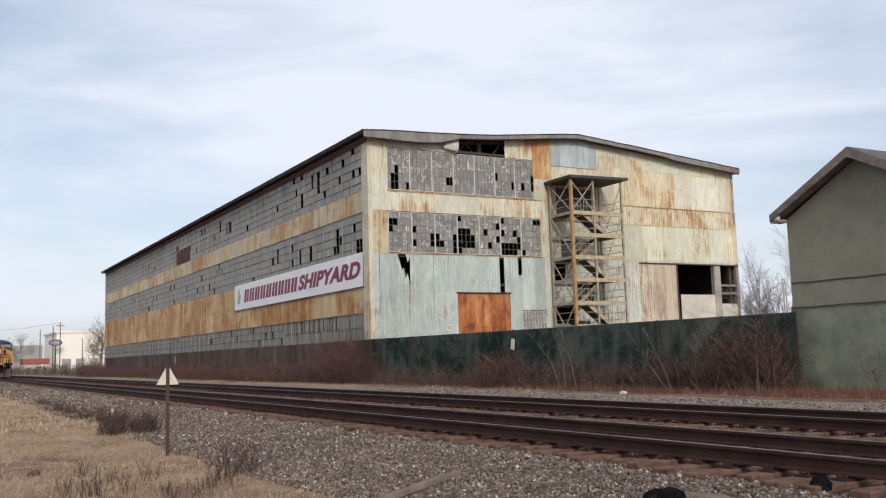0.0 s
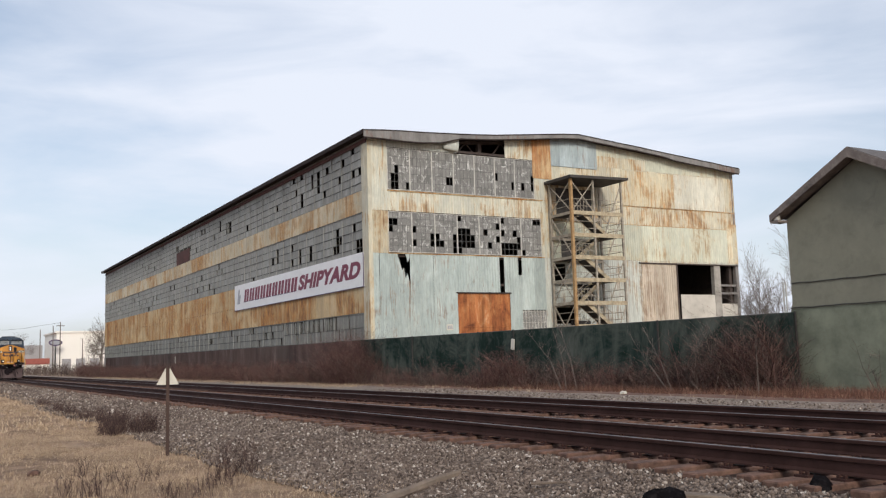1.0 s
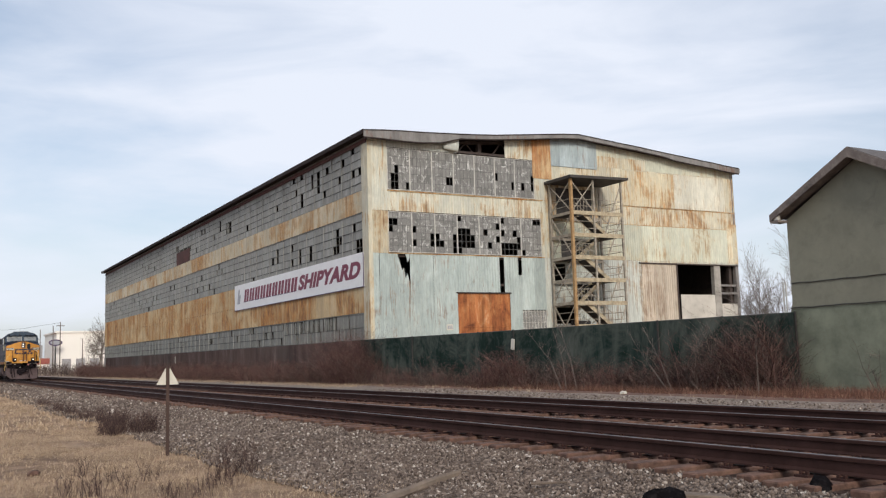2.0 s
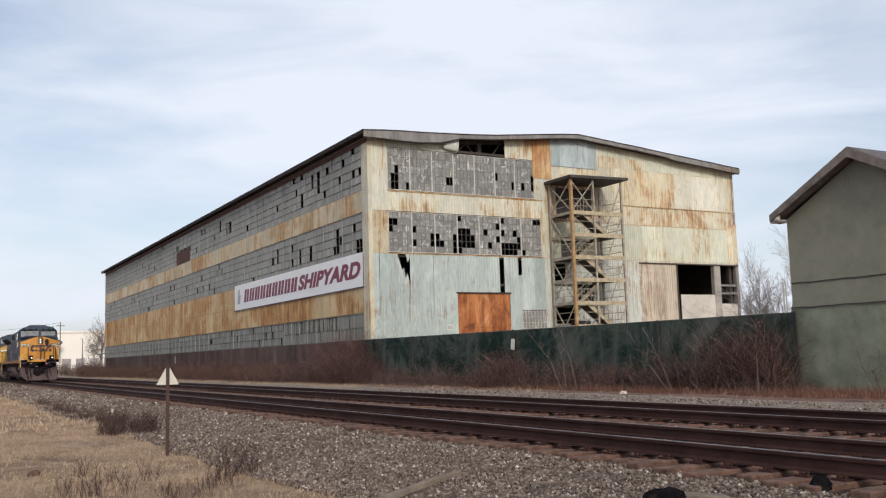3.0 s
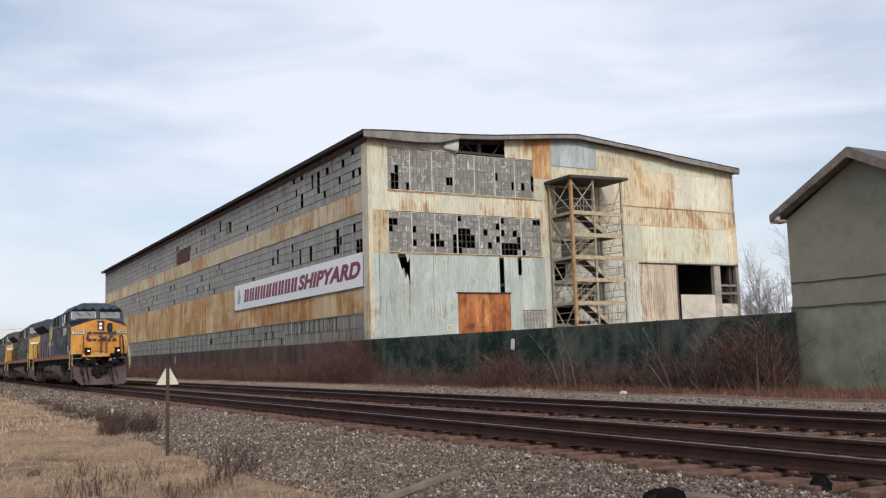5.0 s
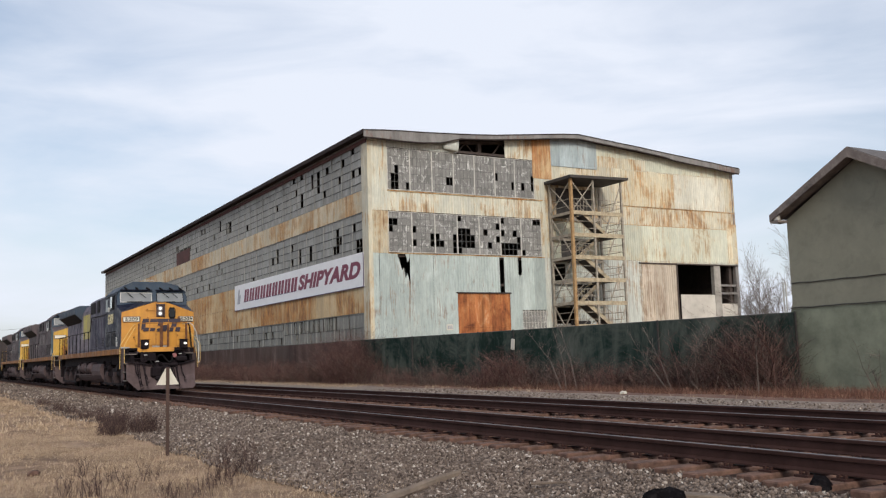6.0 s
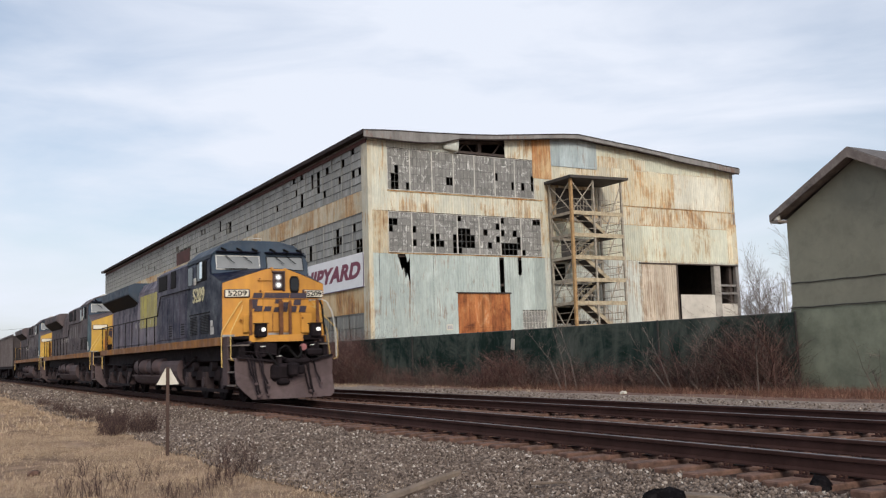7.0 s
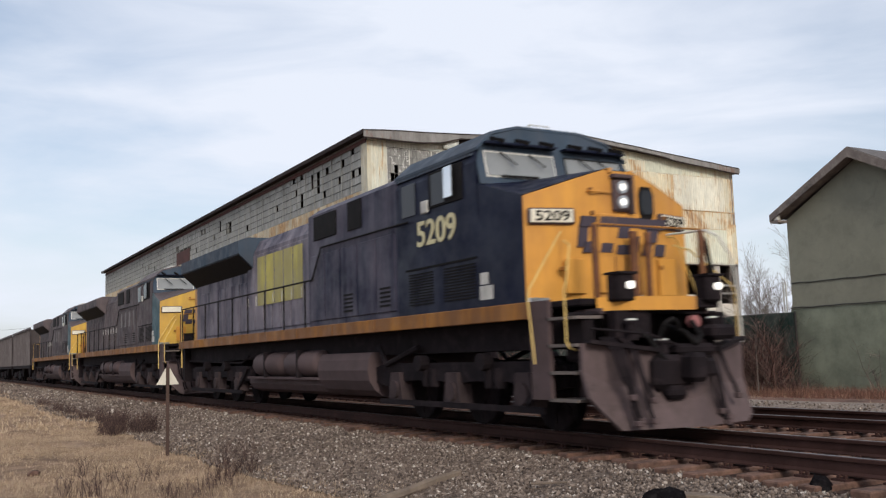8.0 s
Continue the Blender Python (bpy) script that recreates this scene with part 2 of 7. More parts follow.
def far_pane_material(name, level):
    """Greyed wired glass of the long wall, nearly even from pane to pane."""
    n = Nodes(name, 0.5, 0.0, 0.2).world()
    tone = n.ramp(n.island(), (0.0, (0.19 * level, 0.192 * level, 0.183 * level)), (0.10, (0.245 * level, 0.248 * level, 0.235 * level)), (0.9, (0.272 * level, 0.275 * level, 0.26 * level)), (1.0, (0.34 * level, 0.34 * level, 0.325 * level)))
    own = n.ramp(n.random(), (0.0, 0.86), (1.0, 1.12))
    tone = n.mix(1.0, tone, own, "MULTIPLY")
    dust = n.ramp(n.noise(0.55, 6, 0.72, (1, 1, 1.4), 0.8), (0.44, 0.0), (0.70, 0.55))
    runs = n.ramp(n.noise(2.4, 6, 0.75, (1, 1, 0.16)), (0.36, 0.80), (0.62, 1.06))
    n.color(n.mix(1.0, n.mix(dust, tone, (0.34 * level, 0.325 * level, 0.285 * level)), runs, "MULTIPLY"))
    return n.bump(n.noise(5, 3), 0.1, 0.01).m


FAR_PANE = far_pane_material("greyed_long_wall_glass", 1.0)
LOW_PANE = far_pane_material("grimy_lowest_row_glass", 0.72)
SASH_PALE = plain("pale_grey_long_wall_sash", (0.25, 0.252, 0.24), 0.65, vary=0.35, scale=1.0, placed=True)
OXIDE = plain("dark_red_oxide_board", (0.075, 0.026, 0.022), 0.8, vary=0.35, scale=0.8, placed=True)


def ground_material():
    n = Nodes("dry_winter_grass_ground", 0.95, 0.0, 0.1).world()
    straw = n.ramp(n.noise(2.0, 8, 0.75, distort=0.4), (0.25, (0.17, 0.113, 0.078)), (0.5, (0.34, 0.235, 0.162)), (0.75, (0.46, 0.34, 0.24)))
    dirt = n.ramp(n.noise(0.42, 7, 0.75, distort=0.5), (0.46, 0.0), (0.62, 0.85))
    n.color(n.mix(dirt, straw, (0.15, 0.10, 0.075)))
    return n.bump(n.noise(18, 6, 0.75), 0.9, 0.06).m


def ballast_material(name, dark, light, warm):
    n = Nodes(name, 0.95, 0.0, 0.05).world()
    cell = n.cells(19.0, "Color")
    stone = n.ramp(cell, (0.0, dark), (0.55, light), (1.0, tuple(k * 1.5 for k in light)))
    stain = n.ramp(n.noise(0.8, 5, 0.65), (0.42, 0.0), (0.75, 0.55))
    n.color(n.mix(stain, stone, warm))
    return n.bump(n.cells(19.0), 1.0, 0.05).m


GROUND = ground_material()
BALLAST = ballast_material("grey_ballast", (0.055, 0.042, 0.036), (0.155, 0.122, 0.10), (0.13, 0.088, 0.066))
BALLAST_DARK = ballast_material("rusty_track_ballast", (0.022, 0.016, 0.014), (0.075, 0.05, 0.042), (0.07, 0.033, 0.024))
GRAVEL = ballast_material("pale_gravel", (0.12, 0.10, 0.088), (0.27, 0.228, 0.198), (0.22, 0.165, 0.13))


def stone_material():
    n = Nodes("ballast_stones", 0.85, 0.0, 0.3)
    tone = n.ramp(n.island(), (0.0, (0.042, 0.031, 0.027)), (0.5, (0.145, 0.112, 0.093)), (0.92, (0.26, 0.21, 0.178)), (1.0, (0.55, 0.50, 0.45)))
    n.color(n.mix(n.ramp(n.noise(9, 4), (0.4, 0.0), (0.7, 0.4)), tone, (0.095, 0.062, 0.046)))
    return n.bump(n.noise(45, 3), 0.3, 0.01).m


LITTER = plain("brown_leaf_litter", (0.15, 0.082, 0.062), 0.95, vary=0.45, scale=1.4, fine=30, bump=0.8, dirt=(0.24, 0.165, 0.12), dirty=0.7)


def stalk_material(name, lo, mid, hi):
    """Dead stalks, each its own tone, a little streaked along its length."""
    n = Nodes(name, 0.9, 0.0, 0.1).world()
    tone = n.ramp(n.island(), (0.0, lo), (0.55, mid), (1.0, hi))
    patch = n.ramp(n.noise(0.9, 4, 0.6), (0.3, 0.72), (0.7, 1.15))
    return n.color(n.mix(1.0, tone, patch, "MULTIPLY")).m


STONES = stone_material()
CRIB_STONES = plain("rust_stained_stones", (0.07, 0.044, 0.036), 0.9, vary=0.5, scale=6.0, dirt=(0.2, 0.18, 0.165), dirty=0.6)
TIE = plain("creosoted_tie", (0.118, 0.064, 0.047), 0.9, vary=0.7, scale=4.5, placed=True, dirt=(0.22, 0.135, 0.095), dirty=0.6, bump=0.5)
RAIL_SIDE = plain("rusty_rail", (0.048, 0.025, 0.022), 0.75, vary=0.35, scale=2, dirt=(0.020, 0.012, 0.010), dirty=0.6, spec=0.08)
RAIL_HEAD = plain("worn_rail_head", (0.17, 0.155, 0.155), 0.45, 0.7, vary=0.15, scale=1, dirty=0.15)


def screen_material():
    """Old green privacy mesh: dark, worn in patches, its straight-hanging folds painted paler where they catch light.
    """
    n = Nodes("dark_green_fence_screen", 0.85, 0.0, 0.1).world()
    folds = n.noise(1.5, 6, 0.7, (1, 1, 0.22), 0.5)
    tone = n.ramp(folds, (0.30, (0.005, 0.013, 0.011)), (0.50, (0.013, 0.027, 0.023)), (0.68, (0.05, 0.064, 0.056)))
    worn = n.ramp(n.noise(0.38, 6, 0.75, distort=0.8), (0.43, 0.0), (0.64, 0.85))
    n.color(n.mix(worn, tone, (0.10, 0.108, 0.095)))
    return n.bump(n.noise(2.2, 4, 0.6, (1, 1, 0.25)), 0.6, 0.08).m


FENCE_GREEN = screen_material()


def brown_screen_material():
    n = Nodes("faded_brown_fence_screen", 0.9, 0.0, 0.1).world()
    tone = n.ramp(n.noise(0.5, 6, 0.7, (1, 1, 0.3), 0.4), (0.32, (0.055, 0.036, 0.034)), (0.55, (0.10, 0.068, 0.06)), (0.72, (0.17, 0.13, 0.115)))
    n.color(n.mix(n.ramp(n.noise(0.12, 4, 0.6), (0.5, 0.0), (0.65, 0.5)), tone, (0.12, 0.115, 0.105)))
    return n.bump(n.noise(2.2, 4, 0.6, (1, 1, 0.25)), 0.6, 0.08).m


FENCE_BROWN = brown_screen_material()

BLACK_POST = plain("dark_fence_post", (0.022, 0.021, 0.02), 0.7, vary=0.3)
POST_STEEL = plain("fence_post_steel", (0.07, 0.07, 0.065), 0.6, 0.3)
SHED_WALL = plain("olive_green_stucco", (0.215, 0.21, 0.162), 0.88, vary=0.16, scale=0.9, fine=25, bump=0.25, dirt=(0.09, 0.085, 0.065), dirty=0.4)
SHED_LOW = plain("mottled_green_lower_wall", (0.185, 0.20, 0.148), 0.85, vary=0.42, scale=1.1, fine=18, bump=0.35, dirt=(0.20, 0.22, 0.17), dirty=0.45)
SHED_TRIM = plain("weathered_brown_trim", (0.17, 0.14, 0.125), 0.8, vary=0.45, scale=2.5, dirt=(0.35, 0.32, 0.29), dirty=0.5)
SHINGLE = plain("grey_shingle", (0.11, 0.10, 0.10), 0.9, vary=0.35, scale=3, bump=0.5)
TWIG = stalk_material("reddish_brown_twigs", (0.03, 0.017, 0.019), (0.098, 0.051, 0.047), (0.26, 0.155, 0.13))
SAPLING = stalk_material("pale_grey_bark", (0.05, 0.042, 0.04), (0.11, 0.09, 0.082), (0.20, 0.17, 0.155))
TWIG_GREY = stalk_material("grey_brown_twigs", (0.03, 0.021, 0.022), (0.085, 0.062, 0.055), (0.23, 0.185, 0.16))
BARK = plain("grey_bark", (0.15, 0.125, 0.11), 0.9, vary=0.35, scale=5, bump=0.5)
STRAW = stalk_material("dry_straw_grass", (0.22, 0.155, 0.105), (0.42, 0.31, 0.212), (0.58, 0.46, 0.335))
BROWN_GRASS = stalk_material("reddish_dead_grass", (0.055, 0.026, 0.023), (0.15, 0.073, 0.055), (0.31, 0.185, 0.13))
WEED = stalk_material("dead_weed_stalks", (0.035, 0.022, 0.023), (0.08, 0.052, 0.048), (0.16, 0.11, 0.09))
DRIFTWOOD = plain("weathered_grey_timber", (0.16, 0.122, 0.095), 0.85, vary=0.4, scale=4, bump=0.5)
BOULDER = plain("dark_boulder", (0.007, 0.006, 0.007), 0.95, vary=0.5, scale=5, bump=0.8, dirt=(0.06, 0.055, 0.055), dirty=0.35, spec=0.04)
WHITE_PAINT = plain("white_painted_plate", (0.56, 0.53, 0.46), 0.55, vary=0.08, dirty=0.25)
POST_BROWN = plain("rusty_brown_post", (0.06, 0.034, 0.027), 0.8, vary=0.3)
FAR_WHITE = plain("far_white_wall", (0.78, 0.75, 0.70), 0.7, vary=0.06, scale=0.05)
FAR_RED = plain("far_red_wall", (0.30, 0.09, 0.07), 0.8)
FAR_GREY = plain("far_grey_wall", (0.32, 0.31, 0.32), 0.8)

# ---- ground and tracks ----
TRACKS = (8.91, 13.02)        # centre lines of the two tracks
GAUGE = 1.435 + 0.07


def ground_height(x, y):
    """The lie of the land across the line."""
    stops = ((-400, -0.72), (4.2, -0.72), (5.3, -0.66), (7.35, -0.34), (7.7, -0.315), (8.4, -0.30), (14.6, -0.30), (16.6, -0.40), (24, -0.37), (4000, -0.5))
    for (a, za), (b, zb) in zip(stops, stops[1:]):
        if y <= b:
            k = (y - a) / (b - a)
            z = za + (zb - za) * k
            break
    if abs(x) < 150 and -20 < y < 60:
        z += 0.05 * noise.noise((x * 0.35, y * 0.5, 3.1)) * (0.3 if 6 < y < 16 else 1.0)
    return z


def strip(xs, ys, lift):
    s = Shape()
    verts = [(x, y, ground_height(x, y) + lift(x, y)) for y in ys for x in xs]
    n = len(xs)
    s.add(verts, [(j * n + i, j * n + i + 1, (j + 1) * n + i + 1, (j + 1) * n + i) for j in range(len(ys) - 1) for i in range(n - 1)])
    return s


def build_ground():
    xs = [-3000, -1500, -700, -400, -250] + [-150 + k * 1.0 for k in range(0, 166)] + [30, 60, 120, 300, 900, 2500]
    ys = [-1500, -500, -150, -60, -25] + [-12 + 0.5 * k for k in range(0, 73)] + [26, 30, 40, 60, 100, 200, 400, 900, 1800, 3000]
    tagged(part("ground", strip(xs, ys, lambda x, y: 0.0), GROUND, smooth=True), "dry straw-coloured winter grass and bare earth", "ground", kind="structure")


def ballast_edge(x):
    return 5.05 + 0.55 * noise.noise((x * 0.16, 1.7, 0)) + 0.25 * noise.noise((x * 0.7, 4.2, 0))


def build_ballast():
    xs = [-400, -250] + [-150 + 0.5 * k for k in range(0, 345)] + [60, 150]
    s = Shape()
    n, rows = len(xs), 9
    for j in range(rows):
        for x in xs:
            k = j / (rows - 1)
            y = ballast_edge(x) * (1 - k) + 7.55 * k
            s.v.append((x, y, ground_height(x, y) + (-0.02 if j == 0 else 0.03 + 0.03 * noise.noise((x * 1.5, y * 1.5, 0)))))
    s.f += [(j * n + i, j * n + i + 1, (j + 1) * n + i + 1, (j + 1) * n + i) for j in range(rows - 1) for i in range(n - 1)]
    tagged(part("ballast_shoulder", s, BALLAST, smooth=True), "loose grey crushed stone sloping down from the track", "ballast", kind="structure")
    ys = [7.54, 8.2, 8.9, 9.6, 10.4, 11.5, 12.3, 13.0, 13.7, 14.6]
    tagged(part("track_bed", strip(xs, ys, lambda x, y: 0.03), BALLAST_DARK, smooth=True), "rust-stained ballast between the ties", "ballast", kind="structure")
    ys = [14.58, 15.4, 16.2, 17.2, 18.4, 19.6, 20.6, 21.3]
    tagged(part("service_strip", strip(xs, ys, lambda x, y: 0.04 if y < 20.7 else -0.03), GRAVEL, smooth=True), "pale gravel strip beside the far track", "gravel", kind="structure")


def build_litter_strip():
    xs = [-150 + 1.0 * k for k in range(0, 146)]
    ys = [20.5, 20.9, 21.4, 22.0, 22.8, 23.6, 24.65]
    tagged(part("leaf_litter", strip(xs, ys, lambda x, y: -0.04 if y < 20.7 else 0.055 if y < 21.6 else 0.03), LITTER, smooth=True), "brown leaf litter under the brambles", "leaf litter", kind="structure")


def rail_outline(yc):
    """Foot, web and head of a rail; the top is at z = 0."""
    half = [(-0.07, -0.18), (-0.07, -0.166), (-0.012, -0.145), (-0.009, -0.05), (-0.035, -0.04), (-0.036, -0.008), (-0.028, 0.0)]
    return [(yc + u, w) for u, w in half] + [(yc - u, w) for u, w in reversed(half)]


def build_rails():
    for yc in TRACKS:
        for side in (-1, 1):
            y = yc + side * GAUGE / 2
            rail = tagged(thing("rail", "rusty steel rail with a worn bright head", "rail", group="rails"), kind="structure")
            part("rail_web", Shape().prism(rail_outline(y), "x", -420, 160), RAIL_SIDE, rail)
            part("rail_head", Shape().prism([(y - 0.027, 0.001), (y + 0.027, 0.001), (y + 0.02, 0.005), (y - 0.02, 0.005)], "x", -420, 160), RAIL_HEAD, rail, "polished running surface")


def build_ties():
    track = {}
    one = Shape().soft(-0.115, 0.115, -1.32, 1.32, -0.17, 0.0, 0.015).mesh("tie")
    one.materials.append(TIE)
    plate = Shape()
    for side in (-1, 1):
        c = side * GAUGE / 2
        plate.box(-0.09, 0.09, c - 0.17, c + 0.17, 0.0, 0.022)
        for a in (-0.12, 0.12):
            plate.box(-0.05, -0.02, c + a - 0.015, c + a + 0.015, 0.02, 0.06)
            plate.box(0.03, 0.06, c + a - 0.015, c + a + 0.015, 0.02, 0.06)
    plate = plate.mesh("tie_plate")
    plate.materials.append(RAIL_SIDE)
    rng = random.Random(4)
    for n, yc in enumerate(TRACKS):
        owner = tagged(thing("ties", "weathered wooden sleepers under the rails", "sleepers"), kind="structure")
        far = Shape()
        for k in range(-280, 220):
            x = k * 0.52 + rng.uniform(-0.03, 0.03)
            z = -0.203 + rng.uniform(-0.03, 0.0)
            slip = rng.gauss(0, 0.08)
            if -62 < x < 4 and n == 0 or -45 < x < 4:
                ob = part("tie", one, None, owner)
                ob.matrix_basis = pose(x, yc + slip, z, 0, 0, rng.gauss(0, 1.6))
                pl = part("tie_plate", plate, None, ob)
                pl.matrix_basis = pose(0, -slip, 0)
            else:
                far.box(x - 0.115, x + 0.115, yc - 1.32 + slip, yc + 1.32 + slip, z - 0.17, z)
        tagged(part("far_ties", far, TIE, owner), kind="stuff")


build_ground()
build_ballast()
build_litter_strip()
build_rails()
build_ties()

# ---- the derelict shipyard hall ----
XG, YB = -55.24, 25.61        # the corner nearest the tracks: gable plane x, long wall plane y
HALL_L, HALL_W = 100.0, 33.8
BASE = -0.55


def roof_z(v):
    """Underside of the roof over the gable; v metres from the corner, with the sag of age."""
    z = 15.93 + 1.27 * v / 17.2 if v < 17.2 else 17.20 - 1.40 * (v - 17.2) / 16.7
    return z - 0.19 * math.sin(math.pi * min(max(v / 17.2, 0), 1)) ** 2


def sheet_mesh(w, h, made={}):
    """A corrugated sheet w wide and h high, in the plane x = 0, its lower corner at the origin."""
    key = (round(w, 2), round(h, 2))
    if key not in made:
        s = Shape()
        n = max(2, round(w / 0.11))
        for k in range(n + 1):
            for z in (0.0, h):
                s.v.append((0.022 * (k % 2), w * k / n, z))
        for k in range(n):
            s.f.append((2 * k, 2 * k + 2, 2 * k + 3, 2 * k + 1))
        k0 = len(s.v)
        s.v += [(-0.02, 0, 0), (-0.02, w, 0), (-0.02, w, h), (-0.02, 0, h)]
        s.f += [(k0 + 3, k0 + 2, k0 + 1, k0), (k0, 0, 1, k0 + 3), (k0 + 1, k0 + 2, 2 * n + 1, 2 * n)]
        made[key] = s.mesh("sheet")
    return made[key]


def clad(owner, face, a0, a1, z0, z1, material, width=0.86, holes=(), lift=0.0, seed=1, tilt=0.25):
    """Covers part of a wall with sheets; a runs along the wall from the corner, holes are (a0, a1, z0, z1)."""
    rng = random.Random(seed)
    cuts = sorted({a0, a1, *[round(h, 3) for q in holes for h in q[:2] if a0 < h < a1]})
    for lo, hi in zip(cuts, cuts[1:]):
        n = max(1, round((hi - lo) / width))
        for k in range(n):
            p, q = lo + (hi - lo) * k / n, lo + (hi - lo) * (k + 1) / n
            spans = [(z0, min(z1, roof_z((p + q) / 2) + 0.1) if face == "gable" else z1)]
            for h in holes:
                if h[0] < (p + q) / 2 < h[1]:
                    spans = [t for s in spans for t in ((s[0], min(s[1], h[2])), (max(s[0], h[3]), s[1])) if t[1] - t[0] > 0.02]
            for b, t in spans:
                me = sheet_mesh(q - p + 0.015, t - b)
                ob = new("sheet", me)
                if not me.materials:
                    me.materials.append(None)
                ob.material_slots[0].link = "OBJECT"
                ob.material_slots[0].material = material
                ob.parent = owner
                out = 0.03 + lift + rng.uniform(0, 0.012)
                lean = rng.uniform(-tilt, tilt)
                if face == "gable":
                    ob.matrix_basis = pose(XG + out, YB + p, b, lean, 0, 0)
                else:
                    ob.matrix_basis = Matrix.Translation((XG - q, YB - out, b)) @ Matrix.Rotation(radians(-90), 4, "Z")


def window(owner, face, a0, a1, z0, z1, cols, rows, missing, singly, seed, chance=0.03):
    """A steel sash window: posts between its bays, thin bars, and panes of which some are gone."""
    rng = random.Random(seed)

    def place(u0, u1, d0, d1, w0, w1, s):
        if face == "gable":
            s.box(XG + d0, XG + d1, YB + u0, YB + u1, w0, w1)
        else:
            s.box(XG - u1, XG - u0, YB - d1, YB - d0, w0, w1)
    frame_shape, bars, loose = Shape(), Shape(), Shape()
    t = 0.04 if singly else 0.03

    def ring(u0, u1, w0, w1, d):
        if face == "gable":
            return [(XG + d, YB + u, w) for u, w in ((u0, w0), (u1, w0), (u1, w1), (u0, w1))]
        return [(XG - u, YB - d, w) for u, w in ((u0, w0), (u1, w0), (u1, w1), (u0, w1))]
    p = ring(a0, a1, z0, z1, 0.05) + ring(a0 + t, a1 - t, z0 + t, z1 - t, 0.05) + ring(a0 + t, a1 - t, z0 + t, z1 - t, -0.05) + ring(a0, a1, z0, z1, -0.05)
    frame_shape.add(p, [(4 * r + i, 4 * r + (i + 1) % 4, (4 * r + 4) % 16 + (i + 1) % 4, (4 * r + 4) % 16 + i) for r in range(4) for i in range(4)])
    pw, ph = (a1 - a0) / cols, (z1 - z0) / rows
    win = part("window", frame_shape, MULLION if singly else SASH_PALE, owner)
    for j in range(1, cols):
        stile = bars if singly else Shape()
        place(a0 + j * pw - 0.012, a0 + j * pw + 0.012, -0.02, 0.012, z0 + 0.03, z1 - 0.03, stile)
        if not singly:
            part("stile", stile, SASH_PALE, win)
    for k in range(1, rows):
        b = 0.014 if singly else (0.014, 0.026, 0.016, 0.030, 0.018)[k % 5]
        place(a0, a1, -0.02, 0.012 if singly else 0.03, z0 + k * ph - b, z0 + k * ph + b, bars)
    part("sash_grid", bars, PUTTY if singly else PUTTY_DARK, win, "thin dark glazing grid")
    one = None
    if singly:
        one = Shape().box(-0.012, 0.004, 0.014, pw - 0.014, 0.016, ph - 0.016).mesh("pane")
        one.materials.append(PANE)
    for j in range(cols):
        for i in range(rows):
            u, w = a0 + j * pw, z0 + i * ph
            cu, cw = u + pw / 2, w + ph / 2
            if any(h[0] - 0.05 < cu < h[1] + 0.05 and h[2] - 0.1 < cw < h[3] + 0.1 for h in missing) or rng.random() < chance:
                if rng.random() < 0.94:
                    continue
            if singly:
                ob = part("pane", one, None, win)
                ob.matrix_basis = pose(XG, YB + u, w, 0, rng.uniform(-1.2, 1.2), rng.uniform(-1.5, 1.5))
            else:
                d = rng.uniform(-0.01, 0.008)
                place(u + 0.014, u + pw - 0.014, d - 0.012, d, w + 0.016, w + ph - 0.016, loose)
    if not singly:
        tagged(part("panes", loose, LOW_PANE if z0 < 2 else FAR_PANE, win), kind="stuff")
    return win


